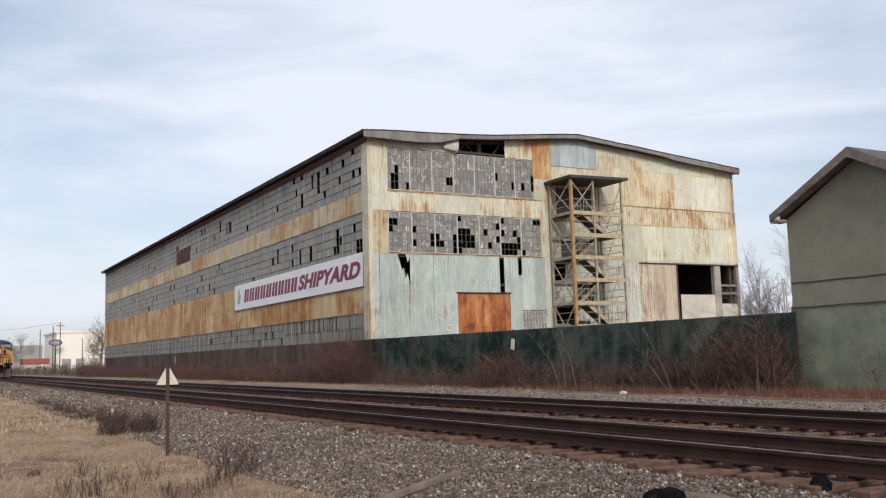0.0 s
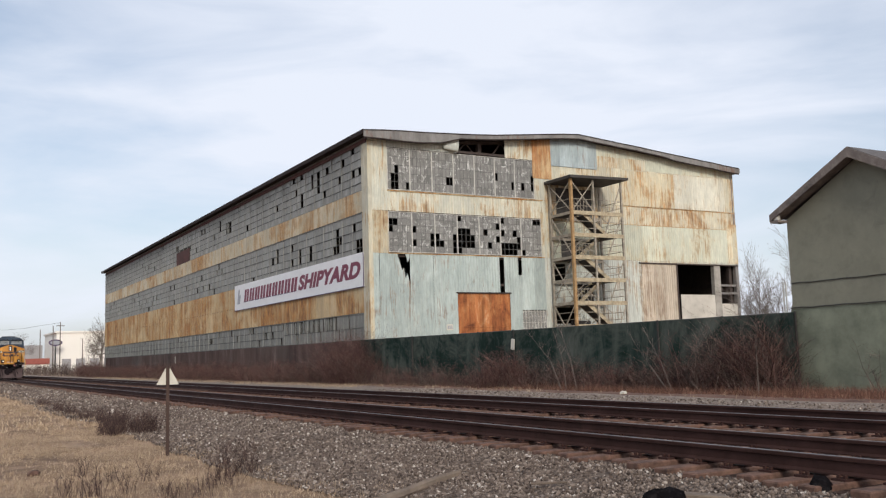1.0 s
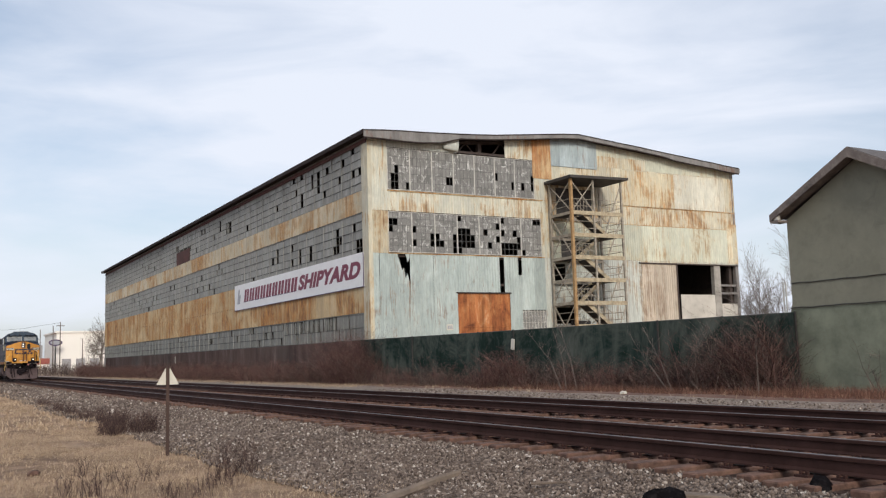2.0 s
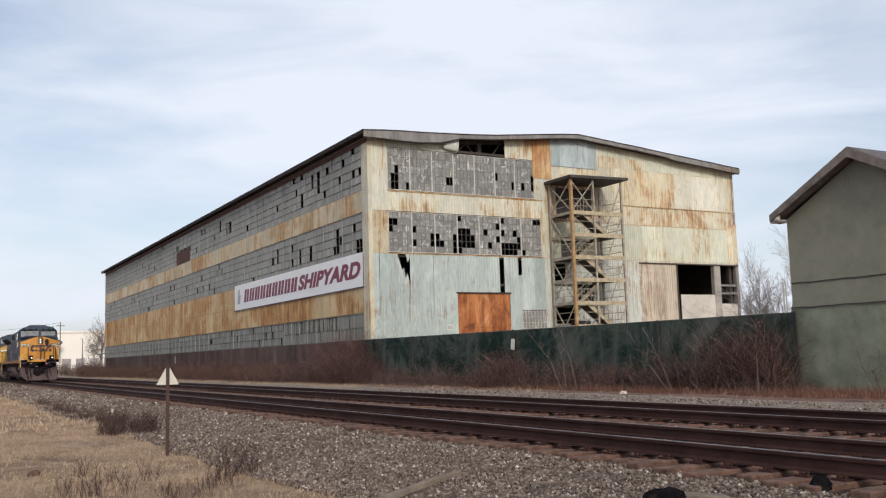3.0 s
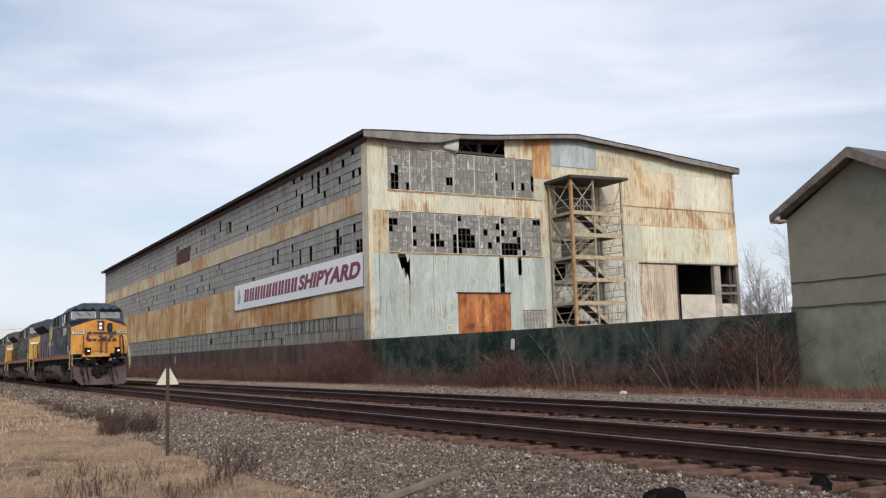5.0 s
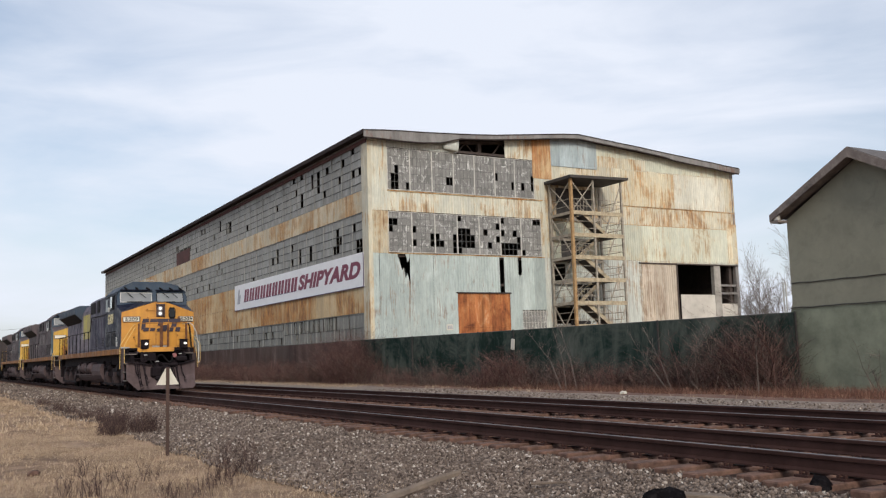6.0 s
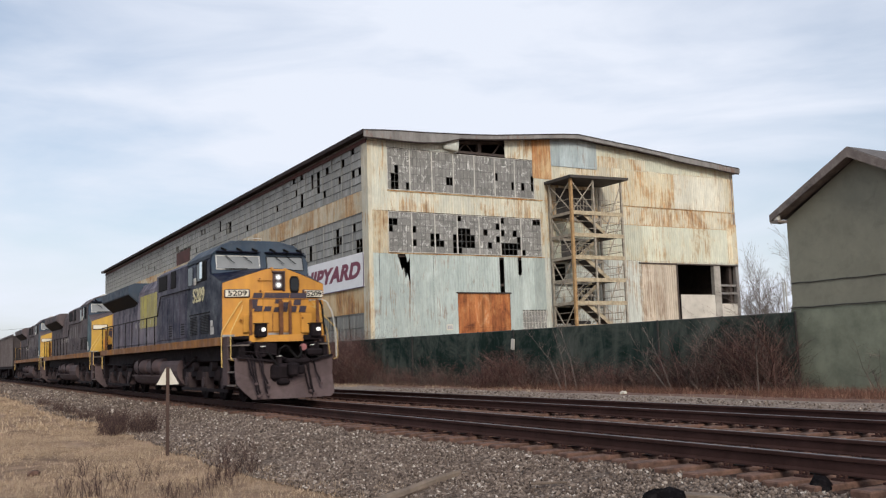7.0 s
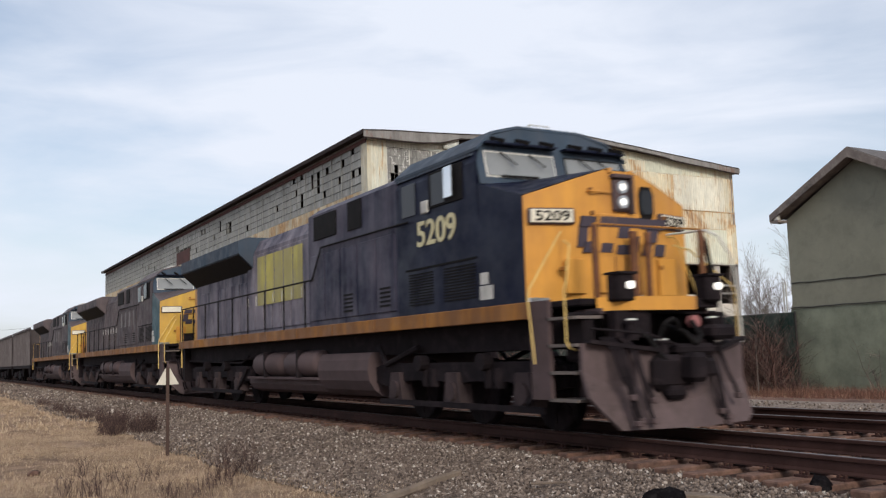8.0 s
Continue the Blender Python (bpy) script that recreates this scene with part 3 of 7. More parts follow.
def build_hall():
    hall = thing("warehouse", "huge derelict steel-framed shipyard hall with rusting sheet walls and broken windows", "industrial building")
    # openings in the gable: along the wall, then heights
    door, tan = (6.6, 10.92, BASE, 5.38), (23.2, 27.0, BASE, 7.84)
    gap, slot, slot2 = (6.85, 10.93, 15.2, 18.0), (10.12, 10.52, 5.38, 7.95), (11.66, 12.05, 6.7, 8.0)
    bay = (27.0, 33.72, BASE, 7.84)
    tear = (2.06, 2.95, 6.0, 8.0)
    clad(hall, "gable", 0.0, 1.4, BASE, 8.02, GALV, 0.7, seed=2)
    clad(hall, "gable", 1.4, 14.06, BASE, 8.02, GALV, 0.84, (door, slot, slot2, tear, (11.93, 14.06, 1.2, 4.22)), seed=3)
    # torn sheet edges left in the holes
    for pts in (((2.06, 6.0), (2.95, 6.0), (2.78, 6.7), (2.62, 6.35), (2.5, 7.1), (2.38, 6.9), (2.06, 7.9)),
                ((2.62, 8.0), (2.95, 8.0), (2.95, 7.75), (2.80, 7.4), (2.72, 7.75)),
                ((11.66, 6.72), (12.05, 6.72), (12.05, 7.0), (11.8, 6.15))):
        part("torn_sheet", Shape().prism([(YB + u, w) for u, w in pts], "x", XG + 0.03, XG + 0.045), GALV, hall, "ripped edge of pale sheet metal")
    clad(hall, "gable", 0.0, 1.4, 8.03, 10.88, TAN_STREAK, 0.7, seed=4)
    clad(hall, "gable", 0.0, 1.4, 10.9, 17.6, CREAM, 0.7, seed=4)
    clad(hall, "gable", 1.4, 14.06, 10.9, 12.28, CREAM, 1.72, seed=5)
    clad(hall, "gable", 1.4, 10.93, 15.24, 17.6, PALE, 0.9, (gap,), seed=6)
    clad(hall, "gable", 10.93, 13.3, 15.24, 17.6, CREAM, 0.8, seed=7)
    clad(hall, "gable", 13.3, 14.98, 13.9, 17.6, RUST_SHEET, 0.84, lift=0.03, seed=7)
    clad(hall, "gable", 32.75, HALL_W, 8.0, 11.3, ORANGE_RUNS, 0.5, lift=0.03, seed=8)
    clad(hall, "gable", 13.86, 14.98, 8.03, 12.3, CREAM, 0.6, seed=8)
    clad(hall, "gable", 13.42, 14.98, 12.31, 15.23, CREAM, 0.78, seed=8)
    clad(hall, "gable", 14.06, 23.2, BASE, 8.02, PALE, 0.84, ((14.7, 16.6, 3.2, 4.4), (14.9, 15.9, 6.1, 7.6)), seed=9)
    clad(hall, "gable", 14.98, HALL_W, 8.03, 10.82, GREEN_CREAM, 1.7, seed=10)
    clad(hall, "gable", 23.2, HALL_W, 7.86, 8.02, CREAM, 1.7, seed=10)
    clad(hall, "gable", 14.98, HALL_W, 10.84, 12.26, RUST_RUNS, 0.85, seed=11)
    clad(hall, "gable", 14.98, HALL_W, 12.28, 15.2, CREAM_RUST, 0.85, seed=12)
    clad(hall, "gable", 19.3, 24.2, 15.2, 16.05, RUST_RUNS, 0.85, lift=0.01, seed=19)
    clad(hall, "gable", 19.3, 24.2, 16.06, 17.6, GREEN_CREAM, 1.7, seed=19)
    clad(hall, "gable", 24.2, HALL_W, 15.2, 17.6, GREEN_CREAM, 1.7, seed=20)
    clad(hall, "gable", 21.65, 27.1, 12.32, 15.1, ORANGE_RUNS, 0.62, lift=0.06, seed=13)
    clad(hall, "gable", 27.1, 32.66, 12.32, 15.1, WHITE_RUNS, 0.62, lift=0.06, seed=18)
    clad(hall, "gable", 14.98, 19.3, 14.95, 17.6, BLUE_GALV, 0.86, lift=0.06, seed=14)
    for out, v0, v1, z0, z1 in ((0.10, 1.38, 14.06, 12.22, 12.30), (0.08, 1.38, 14.06, 8.0, 8.06), (0.07, 21.6, HALL_W, 12.24, 12.30), (0.06, 15, HALL_W, 10.80, 10.84)):
        part("ledge", Shape().box(XG, XG + out, YB + v0, YB + v1, z0, z1), RUST_BAND, hall, "rusty sill flashing")
    part("corner_trim", Shape().prism([(XG - 0.9, YB - 0.05), (XG + 0.08, YB - 0.05), (XG + 0.08, YB + 0.25), (XG + 0.03, YB + 0.25), (XG + 0.03, YB - 0.01), (XG - 0.9, YB - 0.01)], "z", BASE, 15.6), CREAM_RUST, hall, "rust-stained corner flashing")
    # rolling doors
    red = part("door", Shape().box(XG - 0.08, XG - 0.02, YB + 6.6, YB + 10.92, BASE, 5.38), ORANGE_DOOR, hall, "rust-red sheet steel door")
    clad(red, "gable", 6.62, 10.90, BASE, 5.36, ORANGE_DOOR, 1.07, lift=-0.045, seed=17)
    part("door_rail", Shape().box(XG - 0.02, XG + 0.05, YB + 6.6, YB + 10.92, 3.02, 3.10).box(XG - 0.02, XG + 0.03, YB + 8.6, YB + 8.68, BASE, 5.3), ORANGE_DOOR, red)
    part("door_head", Shape().box(XG, XG + 0.12, YB + 6.5, YB + 11.0, 5.38, 5.46), STEEL_DARK, red)
    clad(hall, "gable", 23.22, 26.98, BASE, 7.82, TAN_DOOR, 0.62, seed=15)
    part("door_rail", Shape().box(XG + 0.02, XG + 0.14, YB + 23.0, YB + 33.75, 7.80, 7.90).box(XG + 0.03, XG + 0.10, YB + 26.86, YB + 26.98, BASE, 7.8), STEEL_DARK, hall, "dark steel door track")
    # open bay: low panel, pier, rails of the racking behind
    part("bay_board", Shape().box(XG - 0.02, XG + 0.03, YB + 27.25, YB + 31.05, BASE, 5.42), LOW_PANEL, hall, "pale plain board across the open bay")
    part("pier", Shape().box(XG - 0.3, XG + 0.06, YB + 30.98, YB + 31.68, BASE, 7.82), CONCRETE, hall)
    part("low_panel", Shape().box(XG - 0.06, XG + 0.02, YB + 31.68, YB + 33.72, BASE, 4.7), LOW_PANEL, hall, "pale smooth board")
    for z in (5.55, 6.2):
        part("cross_rail", Shape().box(XG - 0.1, XG, YB + 31.68, YB + 33.72, z - 0.08, z + 0.08), FASCIA, hall)
    part("corner_post", Shape().box(XG - 0.3, XG + 0.05, YB + 33.5, YB + HALL_W, BASE, 15.7), FASCIA, hall)
    # small grille and number plaque near the fence
    grille = Shape()
    for k in range(9):
        grille.box(XG, XG + 0.04, YB + 11.95 + k * 0.262 - 0.02, YB + 11.95 + k * 0.262 + 0.02, 1.2, 4.2)
    for k in range(8):
        grille.box(XG, XG + 0.03, YB + 11.95, YB + 14.05, 1.3 + k * 0.4, 1.33 + k * 0.4)
    part("window_grille", grille, MULLION, hall)
    part("window_backing", Shape().box(XG - 0.1, XG - 0.04, YB + 11.93, YB + 14.06, 1.2, 4.22), PANE, hall)
    plaque = part("plaque", Shape().soft(XG + 0.05, XG + 0.08, YB + 5.65, YB + 6.15, 2.85, 3.25, 0.01), WHITE_PAINT, hall, "small white plaque")
    for k in range(3):
        part("plaque_mark", Shape().box(XG + 0.081, XG + 0.085, YB + 5.71 + 0.14 * k, YB + 5.81 + 0.14 * k, 2.93, 3.17), SIGN_GREY, plaque)

    # gable windows
    row1 = ((1.77, 2.3, 12.33, 13.26), (1.97, 2.17, 13.82, 14.22), (6.16, 6.47, 13.16, 13.39), (9.95, 10.23, 13.62, 13.85), (11.38, 11.65, 12.8, 13.32), (12.27, 12.55, 12.94, 13.29), (13.09, 13.36, 13.2, 13.81))
    row2 = ((1.45, 1.98, 9.94, 10.42), (1.47, 1.71, 9.44, 9.8), (3.13, 3.42, 9.47, 9.87), (3.1, 3.39, 8.47, 8.94), (4.77, 5.11, 8.91, 9.39), (4.84, 5.49, 8.44, 8.78), (5.82, 6.03, 8.55, 8.95),
            (6.94, 7.87, 9.02, 9.98), (6.6, 8.23, 8.66, 9.3), (6.43, 6.83, 8.02, 8.51), (9.03, 9.34, 9.46, 10.04), (9.95, 10.26, 8.92, 9.42), (10.22, 10.86, 8.36, 8.95), (10.99, 11.95, 8.63, 8.95), (11.11, 11.72, 8.02, 8.57), (12.13, 12.51, 8.05, 8.43), (11.42, 11.69, 9.46, 9.97))
    for k in range(7):
        a = 1.42 + k * 1.714
        window(hall, "gable", a, a + 1.714, 12.34, 15.2, 6, 5, row1, True, 20 + k, 0.006)
        a = 1.42 + k * 1.777
        window(hall, "gable", a, a + 1.777, 8.1, 10.86, 5, 6, row2, True, 40 + k, 0.045)

    # long wall: rust bands, three rows of windows, a kerb of concrete
    clad(hall, "long", 0.9, HALL_L, 4.13, 6.04, RUST_BAND, 3.6, lift=0.012, seed=21)
    clad(hall, "long", 0.9, HALL_L, 6.06, 7.9, RUST_BAND, 3.6, seed=22)
    clad(hall, "long", 0.9, 52.0, 10.87, 12.32, GREY_RUST, 1.5, seed=23)
    clad(hall, "long", 52.0, HALL_L, 10.87, 12.32, GREY_RUST, 3.0, seed=24)
    clad(hall, "long", 0.0, HALL_L, 15.62, 16.05, FASCIA, 5.0, seed=25)
    part("plinth", Shape().box(XG - HALL_L, XG, YB - 0.04, YB + 0.2, BASE - 0.3, 1.2), CONCRETE, hall)
    far1 = [(7.32 - 0.82, 7.32, 13.83, 14.75), (8.24, 9.11, 14.19, 14.83), (9.61, 10.28, 13.85, 14.71), (8.38, 8.81, 13.3, 13.8), (7.4, 7.81, 13.03, 13.53), (12.19, 12.67, 15.0, 15.5), (13.24, 13.74, 13.82, 14.23), (11.78, 12.24, 13.2, 13.75), (13.58, 13.96, 15.0, 15.3), (3.98, 4.35, 14.48, 15.2), (2.08, 2.44, 15.1, 15.6), (0.86, 1.3, 13.34, 13.8), (2.18, 2.83, 13.36, 13.76), (4.44, 5.02, 13.36, 13.85), (17.5, 18.05, 13.43, 13.76), (31.35, 32.47, 13.74, 14.18), (34.6, 35.2, 13.9, 14.8), (46.9, 52.4, 12.3, 13.9)]
    far2 = [(1.02, 1.72, 8.23, 9.03), (4.82, 5.3, 9.3, 10.4), (5.9, 6.21, 9.3, 10.4), (5.06, 5.86, 8.33, 8.93), (6.52, 6.8, 8.25, 9.07), (4.43, 4.71, 8.99, 9.46), (10.15, 10.59, 8.85, 9.5), (8.87, 9.19, 9.43, 9.98), (17.63, 18.15, 9.19, 10.36), (14.28, 14.78, 9.44, 9.98), (12.42, 12.88, 8.88, 9.67), (2.15, 2.51, 9.93, 10.2)]
    far3 = [(6.3, 8.41, 3.65, 4.1), (9.8, 10.35, 3.1, 3.73), (5.59, 5.98, 3.18, 3.74), (12.48, 12.95, 3.6, 4.1), (8.99, 9.41, 3.65, 4.1)]
    n = 57
    step = (HALL_L - 0.9) / n
    for k in range(n):
        a = 0.9 + k * step
        window(hall, "long", a, a + step, 12.34, 15.6, 3, 6, far1, False, 60 + k, 0.008 if k < 22 else 0.03)
        window(hall, "long", a, a + step, 7.92, 10.85, 3, 5, far2, False, 160 + k, 0.015 if k < 17 else 0.06)
        window(hall, "long", a, a + step, 1.2, 4.11, 7 if k < 9 else 4, 3 if k < 9 else 5, far3, False, 260 + k, 0.12)

    part("boarded_bay", Shape().box(XG - 52.6, XG - 46.8, YB - 0.07, YB - 0.02, 12.34, 13.75), OXIDE, hall, "dark red board over lost panes")
    part("eave_flashing", Shape().box(XG - HALL_L, XG, YB - 0.10, YB - 0.05, 15.45, 15.72), OXIDE, hall, "dark red flashing under the eave")
    # roof: two low slopes with a ragged fascia
    x0, x1 = XG - HALL_L - 0.7, XG + 0.65
    for lo, hi in ((-0.55, 17.2), (17.2, HALL_W + 0.12)):
        n = 12
        top, bot = [], []
        for k in range(n + 1):
            v = lo + (hi - lo) * k / n
            top.append((YB + v, roof_z(v) + 0.16))
            bot.append((YB + v, roof_z(v) - 0.04))
        part("roof", Shape().prism(top + bot[::-1], "x", x0, x1), ROOFING, hall)
        edge, under = [], []
        for k in range(n + 1):
            v = lo + (hi - lo) * k / n
            wob = 0.04 * noise.noise((v * 0.6, 0, 5))
            edge.append((YB + v, roof_z(v) + 0.20 + wob))
            deep = 0.12 if 6.8 < v < 26 else 0.26
            under.append((YB + v, roof_z(v) - deep - 0.26 * max(0.0, math.sin(math.pi * (v - 0.2) / 6.6)) ** 0.7 * (0.2 < v < 6.8) + wob))
        part("fascia", Shape().prism(edge + under[::-1], "x", x1, x1 + 0.05), FASCIA, hall, "weathered grey roof edge boards")
        lip = [(u, w + 0.01) for u, w in under]
        part("drip_edge", Shape().prism(lip + [(u, w - 0.07) for u, w in under[::-1]], "x", x1 - 0.02, x1 + 0.065), ROOFING, hall, "dark drip edge")
        part("drip_edge", Shape().prism([(u, w + 0.03) for u, w in edge] + [(u, w - 0.05) for u, w in edge[::-1]], "x", x1 - 0.02, x1 + 0.065), ROOFING, hall, "dark drip edge")
    part("eave", Shape().box(x0, x1, YB - 0.62, YB - 0.5, 15.84, 16.13), ROOFING, hall)
    part("eave", Shape().box(XG - 6, x1 + 0.06, YB + HALL_W + 0.1, YB + HALL_W + 0.22, 15.60, 16.0).box(XG - HALL_L, XG - 6, YB + HALL_W + 0.1, YB + HALL_W + 0.2, 15.62, 16.0), FASCIA, hall)
    # a curl of flashing hanging beside the gap
    curl = Shape()
    for k in range(6):
        v0, v1 = 1.3 + k * 0.92, 1.3 + (k + 1) * 0.92
        curl.prism([(YB + v0, roof_z(v0) - 0.36), (YB + v1, roof_z(v1) - 0.36 - 0.02 * k), (YB + v1, roof_z(v1) - 0.05), (YB + v0, roof_z(v0) - 0.05)], "x", XG + 0.2 + 0.03 * k, XG + 0.26 + 0.03 * k)
    part("loose_flashing", curl, PALE, hall, "pale flashing torn loose under the roof")
    roll = Shape()
    rings = []
    for k in range(7):
        v = 5.75 + k * 0.18
        fat = 0.75 + 0.06 * k
        rings.append([(XG + 0.28 + 0.20 * fat * math.copysign(abs(math.cos(a)) ** 0.6, math.cos(a)), YB + v + 0.05 * math.sin(a), 15.80 + 0.50 * fat * math.copysign(abs(math.sin(a)) ** 0.7, math.sin(a))) for a in [2 * math.pi * i / 14 for i in range(14)]])
    part("rolled_flashing", roll.loft(rings), PALE, hall, "curled end of pale flashing", smooth=True)

    # inside: floor, back walls, columns, trusses; the walls' dark colour stands in for indoor shade
    part("floor_slab", Shape().box(XG - HALL_L, XG - 0.05, YB + 0.2, YB + HALL_W, BASE - 0.3, BASE + 0.12), CONCRETE, hall)
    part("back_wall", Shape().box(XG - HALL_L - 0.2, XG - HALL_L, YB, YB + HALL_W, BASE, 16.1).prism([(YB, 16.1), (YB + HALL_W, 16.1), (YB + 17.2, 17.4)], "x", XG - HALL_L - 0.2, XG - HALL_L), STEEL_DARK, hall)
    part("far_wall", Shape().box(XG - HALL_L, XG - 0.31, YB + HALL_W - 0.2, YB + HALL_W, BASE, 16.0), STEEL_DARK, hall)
    for k in range(11):
        x = XG - 0.45 - k * 9.9
        for v in (0.35, 9.0, 17.2, 25.4, 33.2):
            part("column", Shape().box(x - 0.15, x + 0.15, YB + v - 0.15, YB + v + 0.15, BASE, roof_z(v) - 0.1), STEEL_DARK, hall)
        truss = Shape().bar((x, YB + 0.3, 14.6), (x, YB + 33.4, 14.6), 0.2, 0.25)
        for i in range(11):
            v, v2 = 0.4 + i * 3.0, 0.4 + (i + 1) * 3.0
            truss.bar((x, YB + v, roof_z(v) - 0.15), (x, YB + v2, roof_z(v2) - 0.15), 0.2, 0.25)
            truss.bar((x, YB + v, 14.6), (x, YB + (v + v2) / 2, roof_z((v + v2) / 2) - 0.2), 0.1, 0.1)
            truss.bar((x, YB + v2, 14.6), (x, YB + (v + v2) / 2, roof_z((v + v2) / 2) - 0.2), 0.1, 0.1)
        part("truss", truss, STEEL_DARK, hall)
    for z in (2.7, 4.2, 6.0, 7.9, 10.8, 12.3, 15.4):
        part("girt", Shape().box(XG - 0.3, XG - 0.12, YB + 0.2, YB + 6.5 if z < 5.4 else YB + 26.9, z - 0.08, z + 0.08), STEEL_DARK, hall)
        part("girt", Shape().box(XG - HALL_L, XG - 0.3, YB + 0.2, YB + 0.35, z - 0.08, z + 0.08), STEEL_DARK, hall)
    return hall


def build_sign():
    """The long banner on the track-side wall."""
    a0, a1, z0, z1 = 0.68, 29.6, 5.86, 8.14
    sign = thing("banner_sign", "long white banner with slanted maroon lettering fixed to the hall wall", "sign")
    y = YB - 0.12
    part("board", Shape().soft(XG - a1, XG - a0, y - 0.03, y + 0.05, z0, z1, 0.01), SIGN_WHITE, sign)
    part("edge", Shape().box(XG - a1 - 0.03, XG - a0 + 0.03, y - 0.045, y - 0.01, z0 - 0.05, z0).box(XG - a0, XG - a0 + 0.05, y - 0.045, y - 0.01, z0, z1), SIGN_LINE, sign)

    def slab(u0, u1, w0, w1, mat, name, depth):
        lean = 0.30
        s = Shape().prism([(XG - a1 + u0 + lean * (w0 - 6.4), w0), (XG - a1 + u1 + lean * (w0 - 6.4), w0), (XG - a1 + u1 + lean * (w1 - 6.4), w1), (XG - a1 + u0 + lean * (w1 - 6.4), w1)], "y", y - depth, y - 0.03)
        return part(name, s, mat, sign)
    # the trade name becomes slanted blocks, one for each character
    for k in range(9):
        u = 2.85 + k * 1.525
        for side in (0.0, 0.70):
            slab(u + side, u + side + 0.52, 6.52, 7.58, SIGN_RED, "name_block", 0.045)
        slab(u - 0.04, u + 1.28, 6.47, 6.52, SIGN_LINE, "name_block_edge", 0.045)
    # a grey swoosh at the head of the banner
    slab(0.85, 1.25, 6.4, 7.7, SIGN_GREY, "sign_mark", 0.04)
    slab(1.3, 1.65, 6.4, 7.2, SIGN_GREY, "sign_mark", 0.04)
    text = bpy.data.curves.new("lettering", "FONT")
    text.body = "SHIPYARD"
    text.size = 1.62
    text.shear = 0.30
    text.extrude = 0.008
    text.offset = 0.075
    text.space_character = 1.05
    ob = new("lettering_source", text)
    bpy.context.view_layer.update()
    me = bpy.data.meshes.new_from_object(ob.evaluated_get(bpy.context.evaluated_depsgraph_get()))
    bpy.data.objects.remove(ob)
    xs = [v.co.x for v in me.vertices]
    ys = [v.co.y for v in me.vertices]
    k, h = 11.75 / (max(xs) - min(xs)), 1.16 / (max(ys) - min(ys))
    for v in me.vertices:
        v.co = ((v.co.x - min(xs)) * k, (v.co.y - min(ys)) * h, v.co.z)
    me.materials.append(SIGN_RED)
    ob = part("lettering", me, None, sign, "slanted maroon capital letters")
    ob.matrix_basis = Matrix.Translation((XG - a1 + 16.75, y - 0.04, 6.46)) @ Matrix.Rotation(radians(90), 4, "X")


